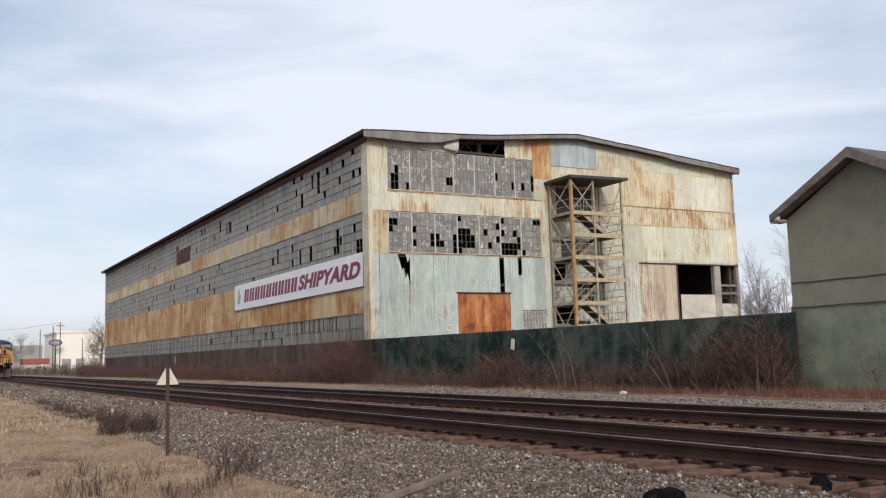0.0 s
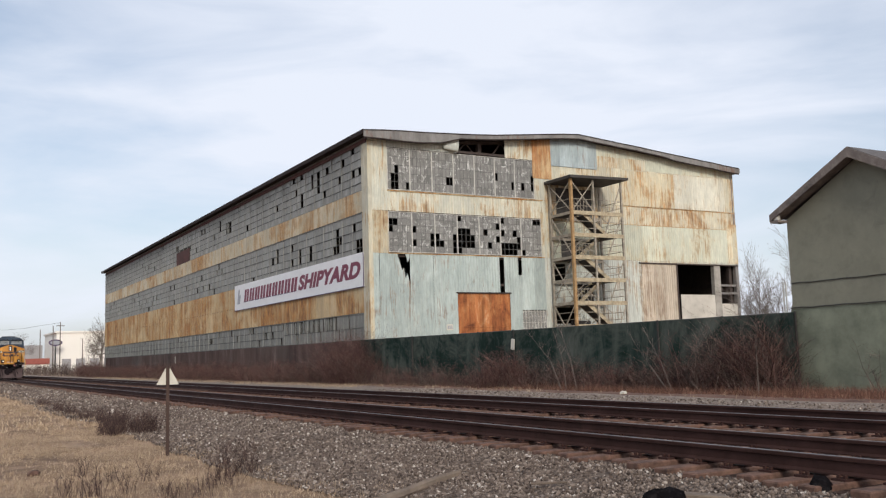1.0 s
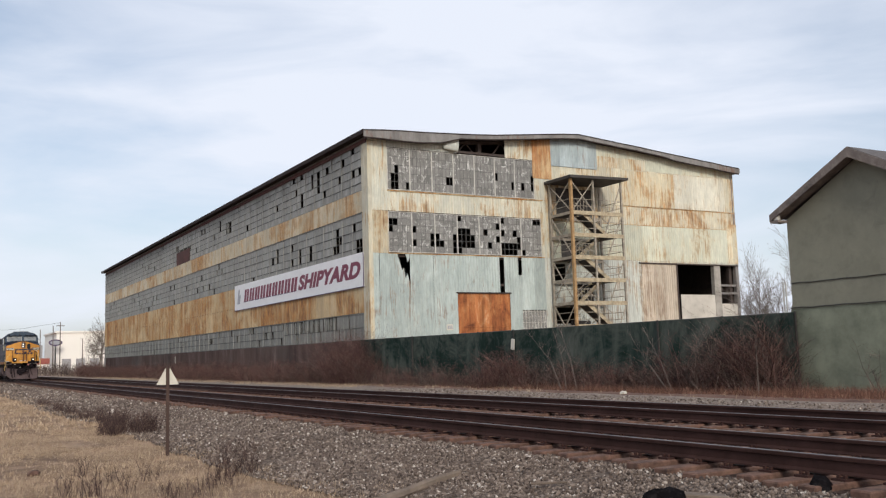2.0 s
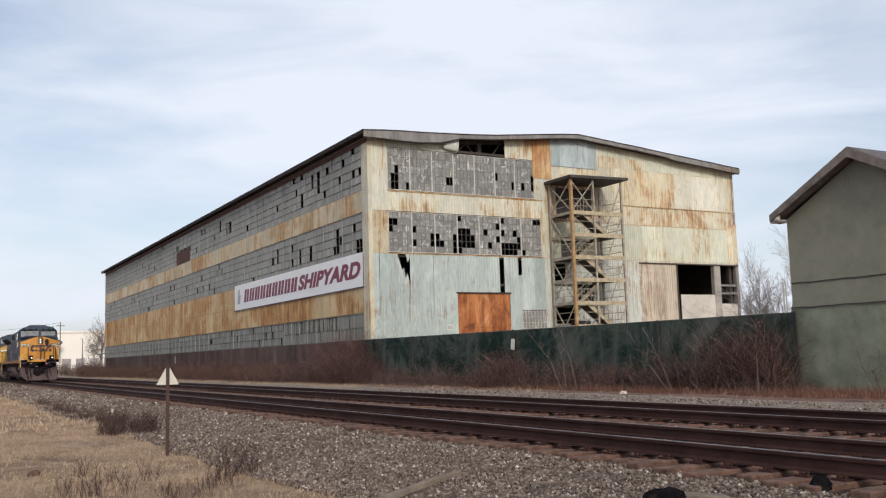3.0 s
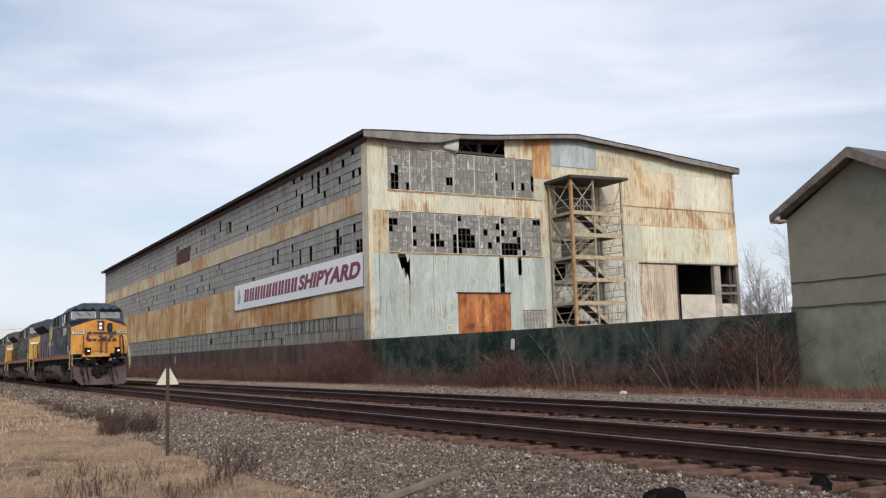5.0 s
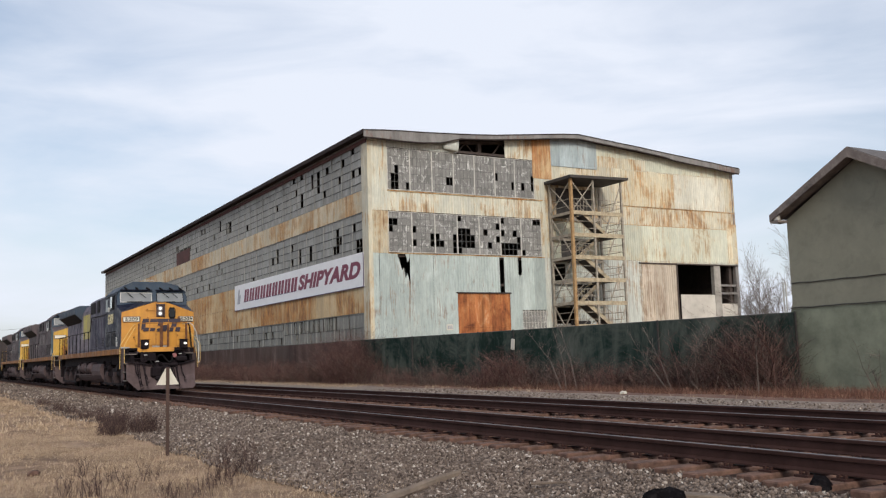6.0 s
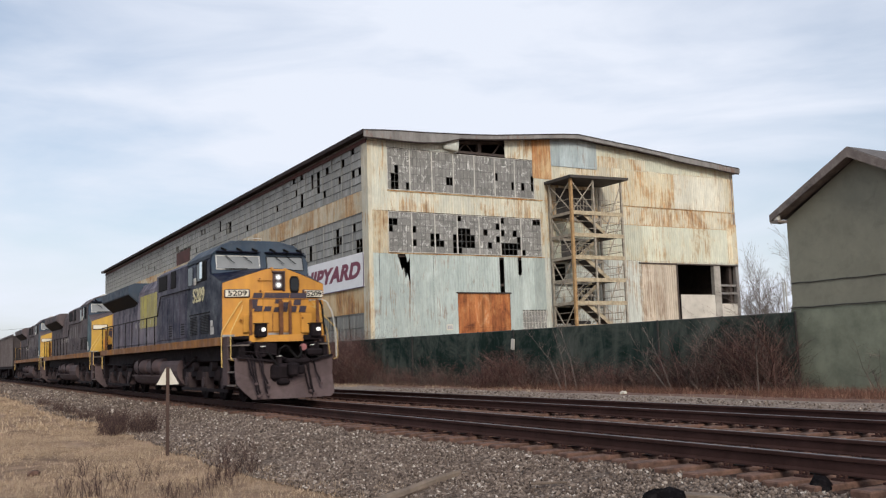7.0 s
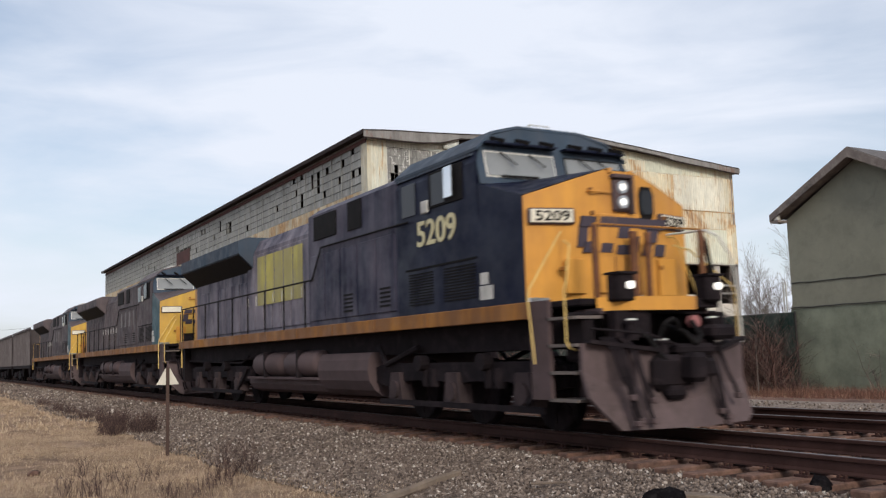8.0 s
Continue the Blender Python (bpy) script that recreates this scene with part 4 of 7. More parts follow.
def build_stair_tower():
    tower = thing("stair_tower", "rusting ochre steel stair tower with a flat canopy against the hall", "stair tower")
    xa, xb = XG + 0.3, XG + 2.82
    ya, yb = YB + 14.6, YB + 19.2
    mid = YB + 16.6
    top = 13.45
    for n, (x, y, mat, r) in enumerate(((xb, ya, OCHRE, 0.10), (xa, ya, SCAFFOLD_GREY, 0.08), (xb, yb, SCAFFOLD_GREY, 0.07), (xa, yb, SCAFFOLD_GREY, 0.07), (xb, mid, SCAFFOLD_GREY, 0.06), (xa, mid, SCAFFOLD_GREY, 0.06))):
        part("post", Shape().box(x - r, x + r, y - r, y + r, BASE, top), mat, tower)
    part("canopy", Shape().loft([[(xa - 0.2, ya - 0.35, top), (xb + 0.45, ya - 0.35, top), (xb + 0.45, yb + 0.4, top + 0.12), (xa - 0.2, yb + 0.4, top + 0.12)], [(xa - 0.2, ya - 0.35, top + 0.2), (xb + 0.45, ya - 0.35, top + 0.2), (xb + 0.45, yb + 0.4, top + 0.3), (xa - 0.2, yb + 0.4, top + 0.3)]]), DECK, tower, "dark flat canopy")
    # dark panels on the wall stand in for shade under canopy and flights
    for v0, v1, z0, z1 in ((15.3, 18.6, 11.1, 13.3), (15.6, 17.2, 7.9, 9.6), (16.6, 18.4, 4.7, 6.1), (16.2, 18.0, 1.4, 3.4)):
        part("doorway", Shape().box(XG + 0.06, XG + 0.09, YB + v0, YB + v1, z0, z1), DECK, tower, "dark panel standing in for shade behind the stairs")
    levels = [11.02, 9.42, 7.81, 6.20, 4.55, 2.9, 1.25]
    for n, z in enumerate(levels):
        # ring beams
        part("beam", Shape().box(xb - 0.05, xb + 0.08, ya, yb, z - 0.14, z + 0.14), SCAFFOLD, tower)
        part("beam", Shape().box(xa, xb, ya - 0.06, ya + 0.04, z - 0.10, z + 0.10), SCAFFOLD_GREY, tower)
        part("beam", Shape().box(xa - 0.04, xa + 0.06, ya, yb, z - 0.10, z + 0.10), SCAFFOLD_GREY, tower)
        left = n % 2 == 0
        part("landing", Shape().box(xa, xb, ya, ya + 1.25, z - 0.05, z + 0.02) if left else Shape().box(xa, xb, yb - 1.25, yb, z - 0.05, z + 0.02), DECK, tower)
        for k, h in enumerate((0.5, 1.0)):
            rail = Shape().bar((xb, ya, z + h), (xb, yb, z + h), 0.035, 0.035)
            rail.bar((xa, ya, z + h), (xb, ya, z + h), 0.035, 0.035)
            rail.bar((xa, yb, z + h), (xb, yb, z + h), 0.035, 0.035)
            part("handrail", rail, SCAFFOLD_GREY, tower)
        balusters = Shape()
        for k in range(5):
            y = (ya + 0.25 + k * 0.28) if left else (yb - 0.25 - k * 0.28)
            balusters.box(xb - 0.012, xb + 0.012, y - 0.012, y + 0.012, z, z + 1.0)
        tagged(part("balusters", balusters, SCAFFOLD_GREY, tower), kind="stuff")
        if n + 1 < len(levels):
            z2 = levels[n + 1]
            y0, y1 = (ya + 1.2, yb - 1.2) if left else (yb - 1.2, ya + 1.2)
            x0, x1 = (xb - 1.1, xb - 0.15) if left else (xa + 0.15, xa + 1.1)
            flight = part("flight", Shape().bar((x0, y0, z - 0.05), (x0, y1, z2 - 0.05), 0.05, 0.26).bar((x1, y0, z - 0.05), (x1, y1, z2 - 0.05), 0.05, 0.26), SCAFFOLD, tower, "ochre stair stringers")
            for k in range(1, 9):
                q = k / 9
                y, zz = y0 + (y1 - y0) * q, z + (z2 - z) * q
                part("tread", Shape().box(x0, x1, y - 0.13, y + 0.13, zz - 0.03, zz + 0.01), DECK, flight)
            part("soffit", Shape().bar(((x0 + x1) / 2, y0, z - 0.16), ((x0 + x1) / 2, y1, z2 - 0.16), 0.9, 0.03), DECK, flight)
            part("stair_rail", Shape().bar((x1, y0, z + 0.9), (x1, y1, z2 + 0.9), 0.04, 0.04).bar((x0, y0, z + 0.9), (x0, y1, z2 + 0.9), 0.04, 0.04), SCAFFOLD_GREY, flight)
    for n in range(4):
        hi, lo = ((top - 0.1, 11.1), (11.0, 7.9), (7.8, 4.6), (4.5, 1.3))[n]
        part("brace", Shape().bar((xb + 0.02, ya, lo), (xb + 0.02, mid, hi), 0.05, 0.07).bar((xb + 0.02, mid, lo), (xb + 0.02, ya, hi), 0.05, 0.07) if n == 0 else Shape().bar((xb + 0.02, yb, hi), (xb + 0.02, yb - 1.5, lo), 0.05, 0.07), SCAFFOLD_GREY, tower)
        part("brace", Shape().bar((xa, ya - 0.04, lo), (xb, ya - 0.04, hi), 0.05, 0.07).bar((xa, ya - 0.04, hi), (xb, ya - 0.04, lo), 0.05, 0.07), SCAFFOLD_GREY, tower)
    part("brace", Shape().bar((xb + 0.02, yb, 13.3), (xb + 0.02, yb - 1.7, 9.5), 0.06, 0.08), SCAFFOLD_GREY, tower)


build_hall()
build_sign()
build_stair_tower()

# ---- fence, shed, post ----
def build_fence():
    """Screened chain-link along the line, in two stretches with a faint bend at the hall's corner."""
    knots = ((-136.0, 22.6), (-50.0, 22.5), (-20.6, 24.55))
    for n, (a, b) in enumerate(zip(knots, knots[1:])):
        A, B = Vector((*a, 0)), Vector((*b, 0))
        length, d = (B - A).length, (B - A).normalized()
        turn = math.degrees(math.atan2(d.y, d.x))
        mat = FENCE_BROWN if n == 0 else FENCE_GREEN
        fence = thing("fence", "long fence with faded brown screening" if n == 0 else "tall fence hung with dark green screening", "fence", pose(a[0], a[1], -0.4, 0, 0, turn), kind="structure")
        step = 3.0
        count = round(length / step)
        for k in range(count + 1):
            x = length * k / count
            part("post", Shape().rod((x, -0.07 if n and k % 3 == 2 else 0.05, -0.2), (x, -0.07 if n and k % 3 == 2 else 0.05, 2.62), 0.04, n=8), BLACK_POST, fence)
        part("top_rail", Shape().rod((0, 0.05, 2.58), (length, 0.05, 2.58), 0.022), POST_STEEL, fence)
        for k in range(count):
            x0, x1 = length * k / count, length * (k + 1) / count
            s = Shape()
            m = 10
            for i in range(m + 1):
                x = x0 + (x1 - x0) * i / m
                sag = 0.012 * math.sin(math.pi * i / m) + 0.012 * noise.noise((x * 0.9, 2, n))
                bulge = [0.05 * noise.noise((x * 1.3, z * 1.1, 7.0 + n)) for z in (0, 0.8, 1.6, 2.5)]
                for z, q in zip((0.0, 0.8, 1.6, 2.58 - sag), bulge):
                    s.v.append((x, -0.02 + q, z))
                    s.v.append((x, 0.0 + q, z))
            for i in range(m):
                for j in range(3):
                    p = i * 8 + j * 2
                    s.f.append((p, p + 8, p + 10, p + 2))
                    s.f.append((p + 1, p + 3, p + 11, p + 9))
            part("screen", s, mat, fence, smooth=True)


def build_shed():
    x0, yf, half, hw, hr = -20.75, 24.7, 2.80, 5.22, 6.85
    depth, base, slope, over = 9.0, -0.6, 0.53, 0.27
    xm, x1 = x0 + half, x0 + 2 * half
    shed = thing("shed", "plain olive-green gabled shed with weathered brown eaves", "shed")
    gable_outline = [(x0, base), (x1, base), (x1, hw), (xm, hr - 0.06), (x0, hw)]
    part("wall", Shape().prism(gable_outline, "y", yf, yf + 0.2), SHED_WALL, shed)
    part("wall", Shape().box(x0, x0 + 0.2, yf + 0.2, yf + depth, base, hw), SHED_WALL, shed)
    part("wall", Shape().box(x1 - 0.2, x1, yf + 0.2, yf + depth, base, hw), SHED_WALL, shed)
    part("wall", Shape().prism(gable_outline, "y", yf + depth, yf + depth + 0.2), SHED_WALL, shed)
    part("lower_wall", Shape().box(x0 - 0.03, x1 + 0.03, yf - 0.05, yf - 0.004, base, 2.30), SHED_LOW, shed, "mottled greener lower wall")
    # a slack dark cable along the top of the lower wall
    cable = [(x0 - 0.03 + k * (2 * half + 0.06) / 14, yf - 0.075, 2.33 + 0.025 * noise.noise((k * 0.7, 0, 0))) for k in range(15)]
    part("cable", Shape().tube(cable, 0.022), POST_STEEL, shed, "slack dark cable")
    upper = [(x + 0.03, yf - 0.02, z + 0.80 + 0.02 * noise.noise((x * 0.9, 2, 0))) for x, y, z in cable]
    part("cable", Shape().tube(upper, 0.016), POST_STEEL, shed, "slack dark cable")
    for s in (-1, 1):
        xe = xm + s * (half + over)
        ze = hr - slope * (half + over) + 0.05
        part("roof", Shape().prism([(xm, hr + 0.05), (xe, ze), (xe, ze + 0.14), (xm, hr + 0.2)], "y", yf - 0.45, yf + depth + 0.5), SHINGLE, shed, "grey shingle slope")
        part("barge_board", Shape().prism([(xm, hr + 0.18), (xe, ze + 0.12), (xe, ze - 0.10), (xm, hr - 0.12)], "y", yf - 0.5, yf - 0.45), SHED_TRIM, shed, "weathered brown barge board")
        part("soffit", Shape().prism([(xm, hr - 0.04), (xe, ze - 0.06), (xe, ze), (xm, hr + 0.04)], "y", yf - 0.45, yf), SHED_TRIM, shed)
    part("eave_return", Shape().box(x0 - over, x0 + 0.05, yf - 0.47, yf, hw - 0.10, hw - 0.02), SHED_TRIM, shed)
    part("eave_block", Shape().soft(x0 - 0.16, x0 + 0.02, yf - 0.44, yf - 0.3, hw - 0.02, hw + 0.14, 0.01), MULLION, shed)
    pipe = thing("conduit", "pair of pale upright pipes beside the shed", "pipe")
    for k in range(2):
        part("pipe", Shape().rod((x0 - 0.10 - 0.10 * k, yf - 0.15, -0.5), (x0 - 0.10 - 0.10 * k, yf - 0.15, 3.2), 0.025, n=8), MULLION, pipe)


def build_marker():
    post = thing("marker_post", "brown steel post with a white triangular plate on its far side", "track marker")
    x, y, z = -19.25, 4.39, -0.74
    # the plate faces up the line; the post stands on the camera's side of it
    turn = pose(x, y, z, 0, 0, math.degrees(math.atan2(-y, -x)) - 90)
    post.matrix_basis = turn
    part("post", Shape().soft(-0.035, 0.035, -0.03, 0.03, -0.2, 1.81, 0.008), POST_BROWN, post)
    part("plate", Shape().prism([(-0.22, 1.46), (0.22, 1.46), (0.045, 1.79), (-0.045, 1.79)], "y", -0.045, -0.032), WHITE_PAINT, post, "white triangular plate")


build_fence()
build_shed()
build_marker()

# ---- the train ----
TRAIN = []      # vehicles and how far each one's front is behind the leading one's
WHEELS = []     # wheelsets with their place along the vehicle


def dusty_paint(name, c, grime, amount, rough=0.42):
    """Vehicle paint under road dust that gathers in upright runs."""
    n = Nodes(name, rough, 0.0, 0.16)
    tone = n.ramp(n.noise(1.1, 5, 0.6), (0.3, tuple(k * 0.78 for k in c)), (0.7, tuple(min(1, k * 1.12) for k in c)))
    runs = n.math("ADD", n.math("MULTIPLY", n.noise(2.2, 6, 0.7, (1, 1, 0.12), 0.3), 0.55), n.math("MULTIPLY", n.noise(0.5, 4, 0.6), 0.5))
    mask = n.ramp(runs, (0.60 - amount * 0.35, 0.0), (0.78 - amount * 0.3, 0.75))
    n.color(n.mix(mask, tone, grime))
    n.gloss(n.ramp(n.noise(3, 4), (0.3, rough - 0.1), (0.7, rough + 0.25)))
    return n.bump(n.noise(14, 3), 0.05, 0.01).m


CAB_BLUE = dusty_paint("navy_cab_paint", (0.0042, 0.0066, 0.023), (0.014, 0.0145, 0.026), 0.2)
HOOD_BLUE = dusty_paint("grimy_hood_paint", (0.011, 0.013, 0.033), (0.125, 0.112, 0.142), 0.50, 0.5)
HOOD_PALE = dusty_paint("dust_streaked_hood_paint", (0.016, 0.018, 0.040), (0.27, 0.24, 0.275), 0.56, 0.55)
ROOF_BLUE = dusty_paint("slate_roof_and_lit_cab_front", (0.036, 0.058, 0.088), (0.06, 0.068, 0.085), 0.5, 0.55)
YELLOW = dusty_paint("loco_yellow_paint", (0.58, 0.28, 0.055), (0.34, 0.155, 0.055), 0.40, 0.4)
YELLOW_DULL = dusty_paint("faded_yellow_paint", (0.56, 0.35, 0.065), (0.34, 0.20, 0.08), 0.45, 0.5)
SILL_YELLOW = dusty_paint("dirty_yellow_sill", (0.44, 0.19, 0.03), (0.10, 0.05, 0.035), 0.8, 0.55)
PATCH_YELLOW = dusty_paint("faded_yellow_lettering", (0.60, 0.52, 0.085), (0.24, 0.22, 0.14), 0.68, 0.55)
HANDRAIL = dusty_paint("yellow_handrail_paint", (0.66, 0.47, 0.17), (0.4, 0.26, 0.1), 0.3, 0.5)
TEAL = dusty_paint("teal_cab_panel", (0.035, 0.095, 0.118), (0.09, 0.095, 0.10), 0.5, 0.5)
UNDER = plain("brown_dusted_running_gear", (0.0135, 0.0102, 0.0122), 0.85, vary=0.4, scale=1.5, dirt=(0.052, 0.037, 0.041), dirty=0.55, spec=0.1)
TANK = plain("dust_brown_tank", (0.084, 0.059, 0.061), 0.75, vary=0.3, scale=0.9, dirt=(0.05, 0.038, 0.035), dirty=0.6, spec=0.15)
AXLE_DUST = plain("dusty_axle_casting", (0.050, 0.036, 0.038), 0.8, vary=0.4, scale=2.0, spec=0.1)
PLOW = plain("dust_grey_plow", (0.098, 0.071, 0.073), 0.75, vary=0.35, scale=1.3, dirt=(0.045, 0.035, 0.033), dirty=0.7, spec=0.15)
BLACK = plain("black_rubber_and_grease", (0.0085, 0.0075, 0.008), 0.75, vary=0.3, dirty=0.12, spec=0.12)
RUST_POST = plain("rust_brown_post", (0.12, 0.045, 0.02), 0.7, vary=0.4, dirt=(0.36, 0.16, 0.03), dirty=0.5)
STEP_WORN = plain("worn_step_tread", (0.15, 0.125, 0.115), 0.6, 0.3, vary=0.3)
LAMP_PINK = plain("dusty_pink_lens", (0.30, 0.12, 0.12), 0.4, vary=0.2)
HOOD_GRIME = dusty_paint("brown_grimed_hood_paint", (0.034, 0.030, 0.036), (0.135, 0.107, 0.110), 0.62, 0.6)
GREY_PATCH = dusty_paint("pale_grey_worn_lettering", (0.20, 0.19, 0.19), (0.09, 0.08, 0.08), 0.7, 0.6)
CHROME = plain("worn_bright_metal", (0.5, 0.5, 0.5), 0.3, 0.9)
LOGO_BLUE = dusty_paint("worn_navy_nose_marking", (0.055, 0.045, 0.06), (0.40, 0.21, 0.05), 0.14, 0.5)
CREAM_FIG = plain("cream_painted_figures", (0.55, 0.50, 0.30), 0.55, vary=0.15)
BOARD_WHITE = plain("lit_number_board", (0.66, 0.62, 0.52), 0.5, vary=0.08, dirty=0.3)
GLASS = plain("dark_cab_glass", (0.018, 0.020, 0.024), 0.22, 0.0, vary=0.2, scale=1.0, dirty=0.1, bump=0.0, spec=0.25)
GLASS_PALE = plain("sky_reflecting_glass", (0.75, 0.78, 0.80), 0.12, 0.85, vary=0.05, scale=1.0, dirty=0.05, bump=0.0)
CAR_GREY = dusty_paint("grey_hopper_paint", (0.125, 0.112, 0.118), (0.07, 0.058, 0.06), 0.5, 0.6)


def glow(name, c, power):
    n = Nodes(name, 0.2)
    n.color((0.8, 0.8, 0.75))
    n.b.inputs["Emission Color"].default_value = (*c, 1)
    n.b.inputs["Emission Strength"].default_value = power
    return n.m


HEADLAMP = glow("headlamp_lens", (1.0, 0.95, 0.88), 1.05)


def figures(body, width, height, depth=0.006, bold=0.012):
    """Flat figures, width by height, in the x-z plane reading along +x."""
    text = bpy.data.curves.new("figures", "FONT")
    text.body, text.size, text.extrude, text.offset = body, 1.0, depth, bold
    ob = new("figures_source", text)
    bpy.context.view_layer.update()
    me = bpy.data.meshes.new_from_object(ob.evaluated_get(bpy.context.evaluated_depsgraph_get()))
    bpy.data.objects.remove(ob)
    xs = [v.co.x for v in me.vertices]
    ys = [v.co.y for v in me.vertices]
    for v in me.vertices:
        v.co = ((v.co.x - min(xs)) / (max(xs) - min(xs)) * width, -v.co.z, (v.co.y - min(ys)) / (max(ys) - min(ys)) * height)
    return me


TANK_END = [(s * y, z) for s, pts in ((-1, ((1.38, 1.24), (1.46, 1.1), (1.49, 0.9), (1.45, 0.7), (1.34, 0.52), (1.16, 0.40), (0.9, 0.36))), (1, ((0.9, 0.36), (1.16, 0.40), (1.34, 0.52), (1.45, 0.7), (1.49, 0.9), (1.46, 1.1), (1.38, 1.24)))) for y, z in pts]


def disc(s, x, y0, y1, z, r, n=18):
    return s.rod((x, y0, z), (x, y1, z), r, n=n)


def wheelset_mesh(r, made={}):
    if r not in made:
        s = Shape()
        for side in (-1, 1):
            disc(s, 0, side * 0.68, side * 0.80, 0, r, 24)
            disc(s, 0, side * 0.64, side * 0.68, 0, r + 0.025, 24)
            disc(s, 0, side * 0.80, side * 0.83, 0, r * 0.42, 12)
            for k in range(6):
                a = k * math.pi / 3
                s.box(-0.04, 0.04, side * 0.80, side * 0.815, r * 0.45, r * 0.8, Matrix.Rotation(a, 4, "Y"))
        disc(s, 0, -0.65, 0.65, 0, 0.10, 10)
        made[r] = s.mesh("wheelset")
        made[r].materials.append(UNDER)
    return made[r]


def add_wheels(truck, xs, r):
    for x in xs:
        ob = part("wheelset", wheelset_mesh(r), None, truck)
        ob.matrix_basis = pose(x, 0, r)
        WHEELS.append((ob, x, r))


def loco_truck(loco, xc):
    axles = (xc + 2.05, xc, xc - 2.05)
    s = Shape()
    for side in (-1, 1):
        y0, y1 = side * 1.12, side * 1.30
        y0, y1 = min(y0, y1), max(y0, y1)
        # the cast side frame with drops between the axles
        top = [(xc - 3.0, 0.95), (xc - 2.6, 1.02), (xc + 2.6, 1.02), (xc + 3.0, 0.95)]
        low = [(xc + 3.0, 0.66), (xc + 2.5, 0.60), (xc + 1.55, 0.72), (xc + 0.5, 0.72), (xc, 0.66), (xc - 0.5, 0.72), (xc - 1.55, 0.72), (xc - 2.5, 0.60), (xc - 3.0, 0.66)]
        s.prism(top + low, "y", y0, y1)
    truck = part("truck", s, UNDER, loco, "dust-brown cast side frames")
    for side in (-1, 1):
        for x in axles:
            box = Shape().prism([(x - 0.28, 0.36), (x + 0.28, 0.36), (x + 0.17, 0.86), (x - 0.17, 0.86)], "y", side * 1.14, side * 1.38)
            disc(box, x, side * 1.36, side * 1.42, 0.56, 0.16, 12)
            part("axle_box", box, AXLE_DUST, truck)
        for x in (xc - 1.02, xc + 1.02):
            part("brake_cylinder", disc(Shape(), x, side * 1.28, side * 1.46, 1.02, 0.14, 12), UNDER, truck)
            part("spring", Shape().rod((x, side * 1.25, 0.62), (x, side * 1.25, 0.92), 0.11, n=10).rod((x + 0.28, side * 1.25, 0.62), (x + 0.28, side * 1.25, 0.92), 0.11, n=10), UNDER, truck)
        part("brake_rod", Shape().bar((xc - 2.6, side * 1.40, 0.34), (xc + 2.6, side * 1.40, 0.34), 0.05, 0.09).bar((xc + 2.9, side * 1.36, 0.98), (xc + 2.2, side * 1.40, 0.42), 0.06, 0.09), UNDER, truck)
        part("sand_pipe", Shape().tube([(xc + 3.1, side * 1.2, 1.2), (xc + 3.0, side * 1.15, 0.6), (xc + 2.75, side * 0.95, 0.18)], 0.03), BLACK, truck)
    add_wheels(truck, axles, 0.53)


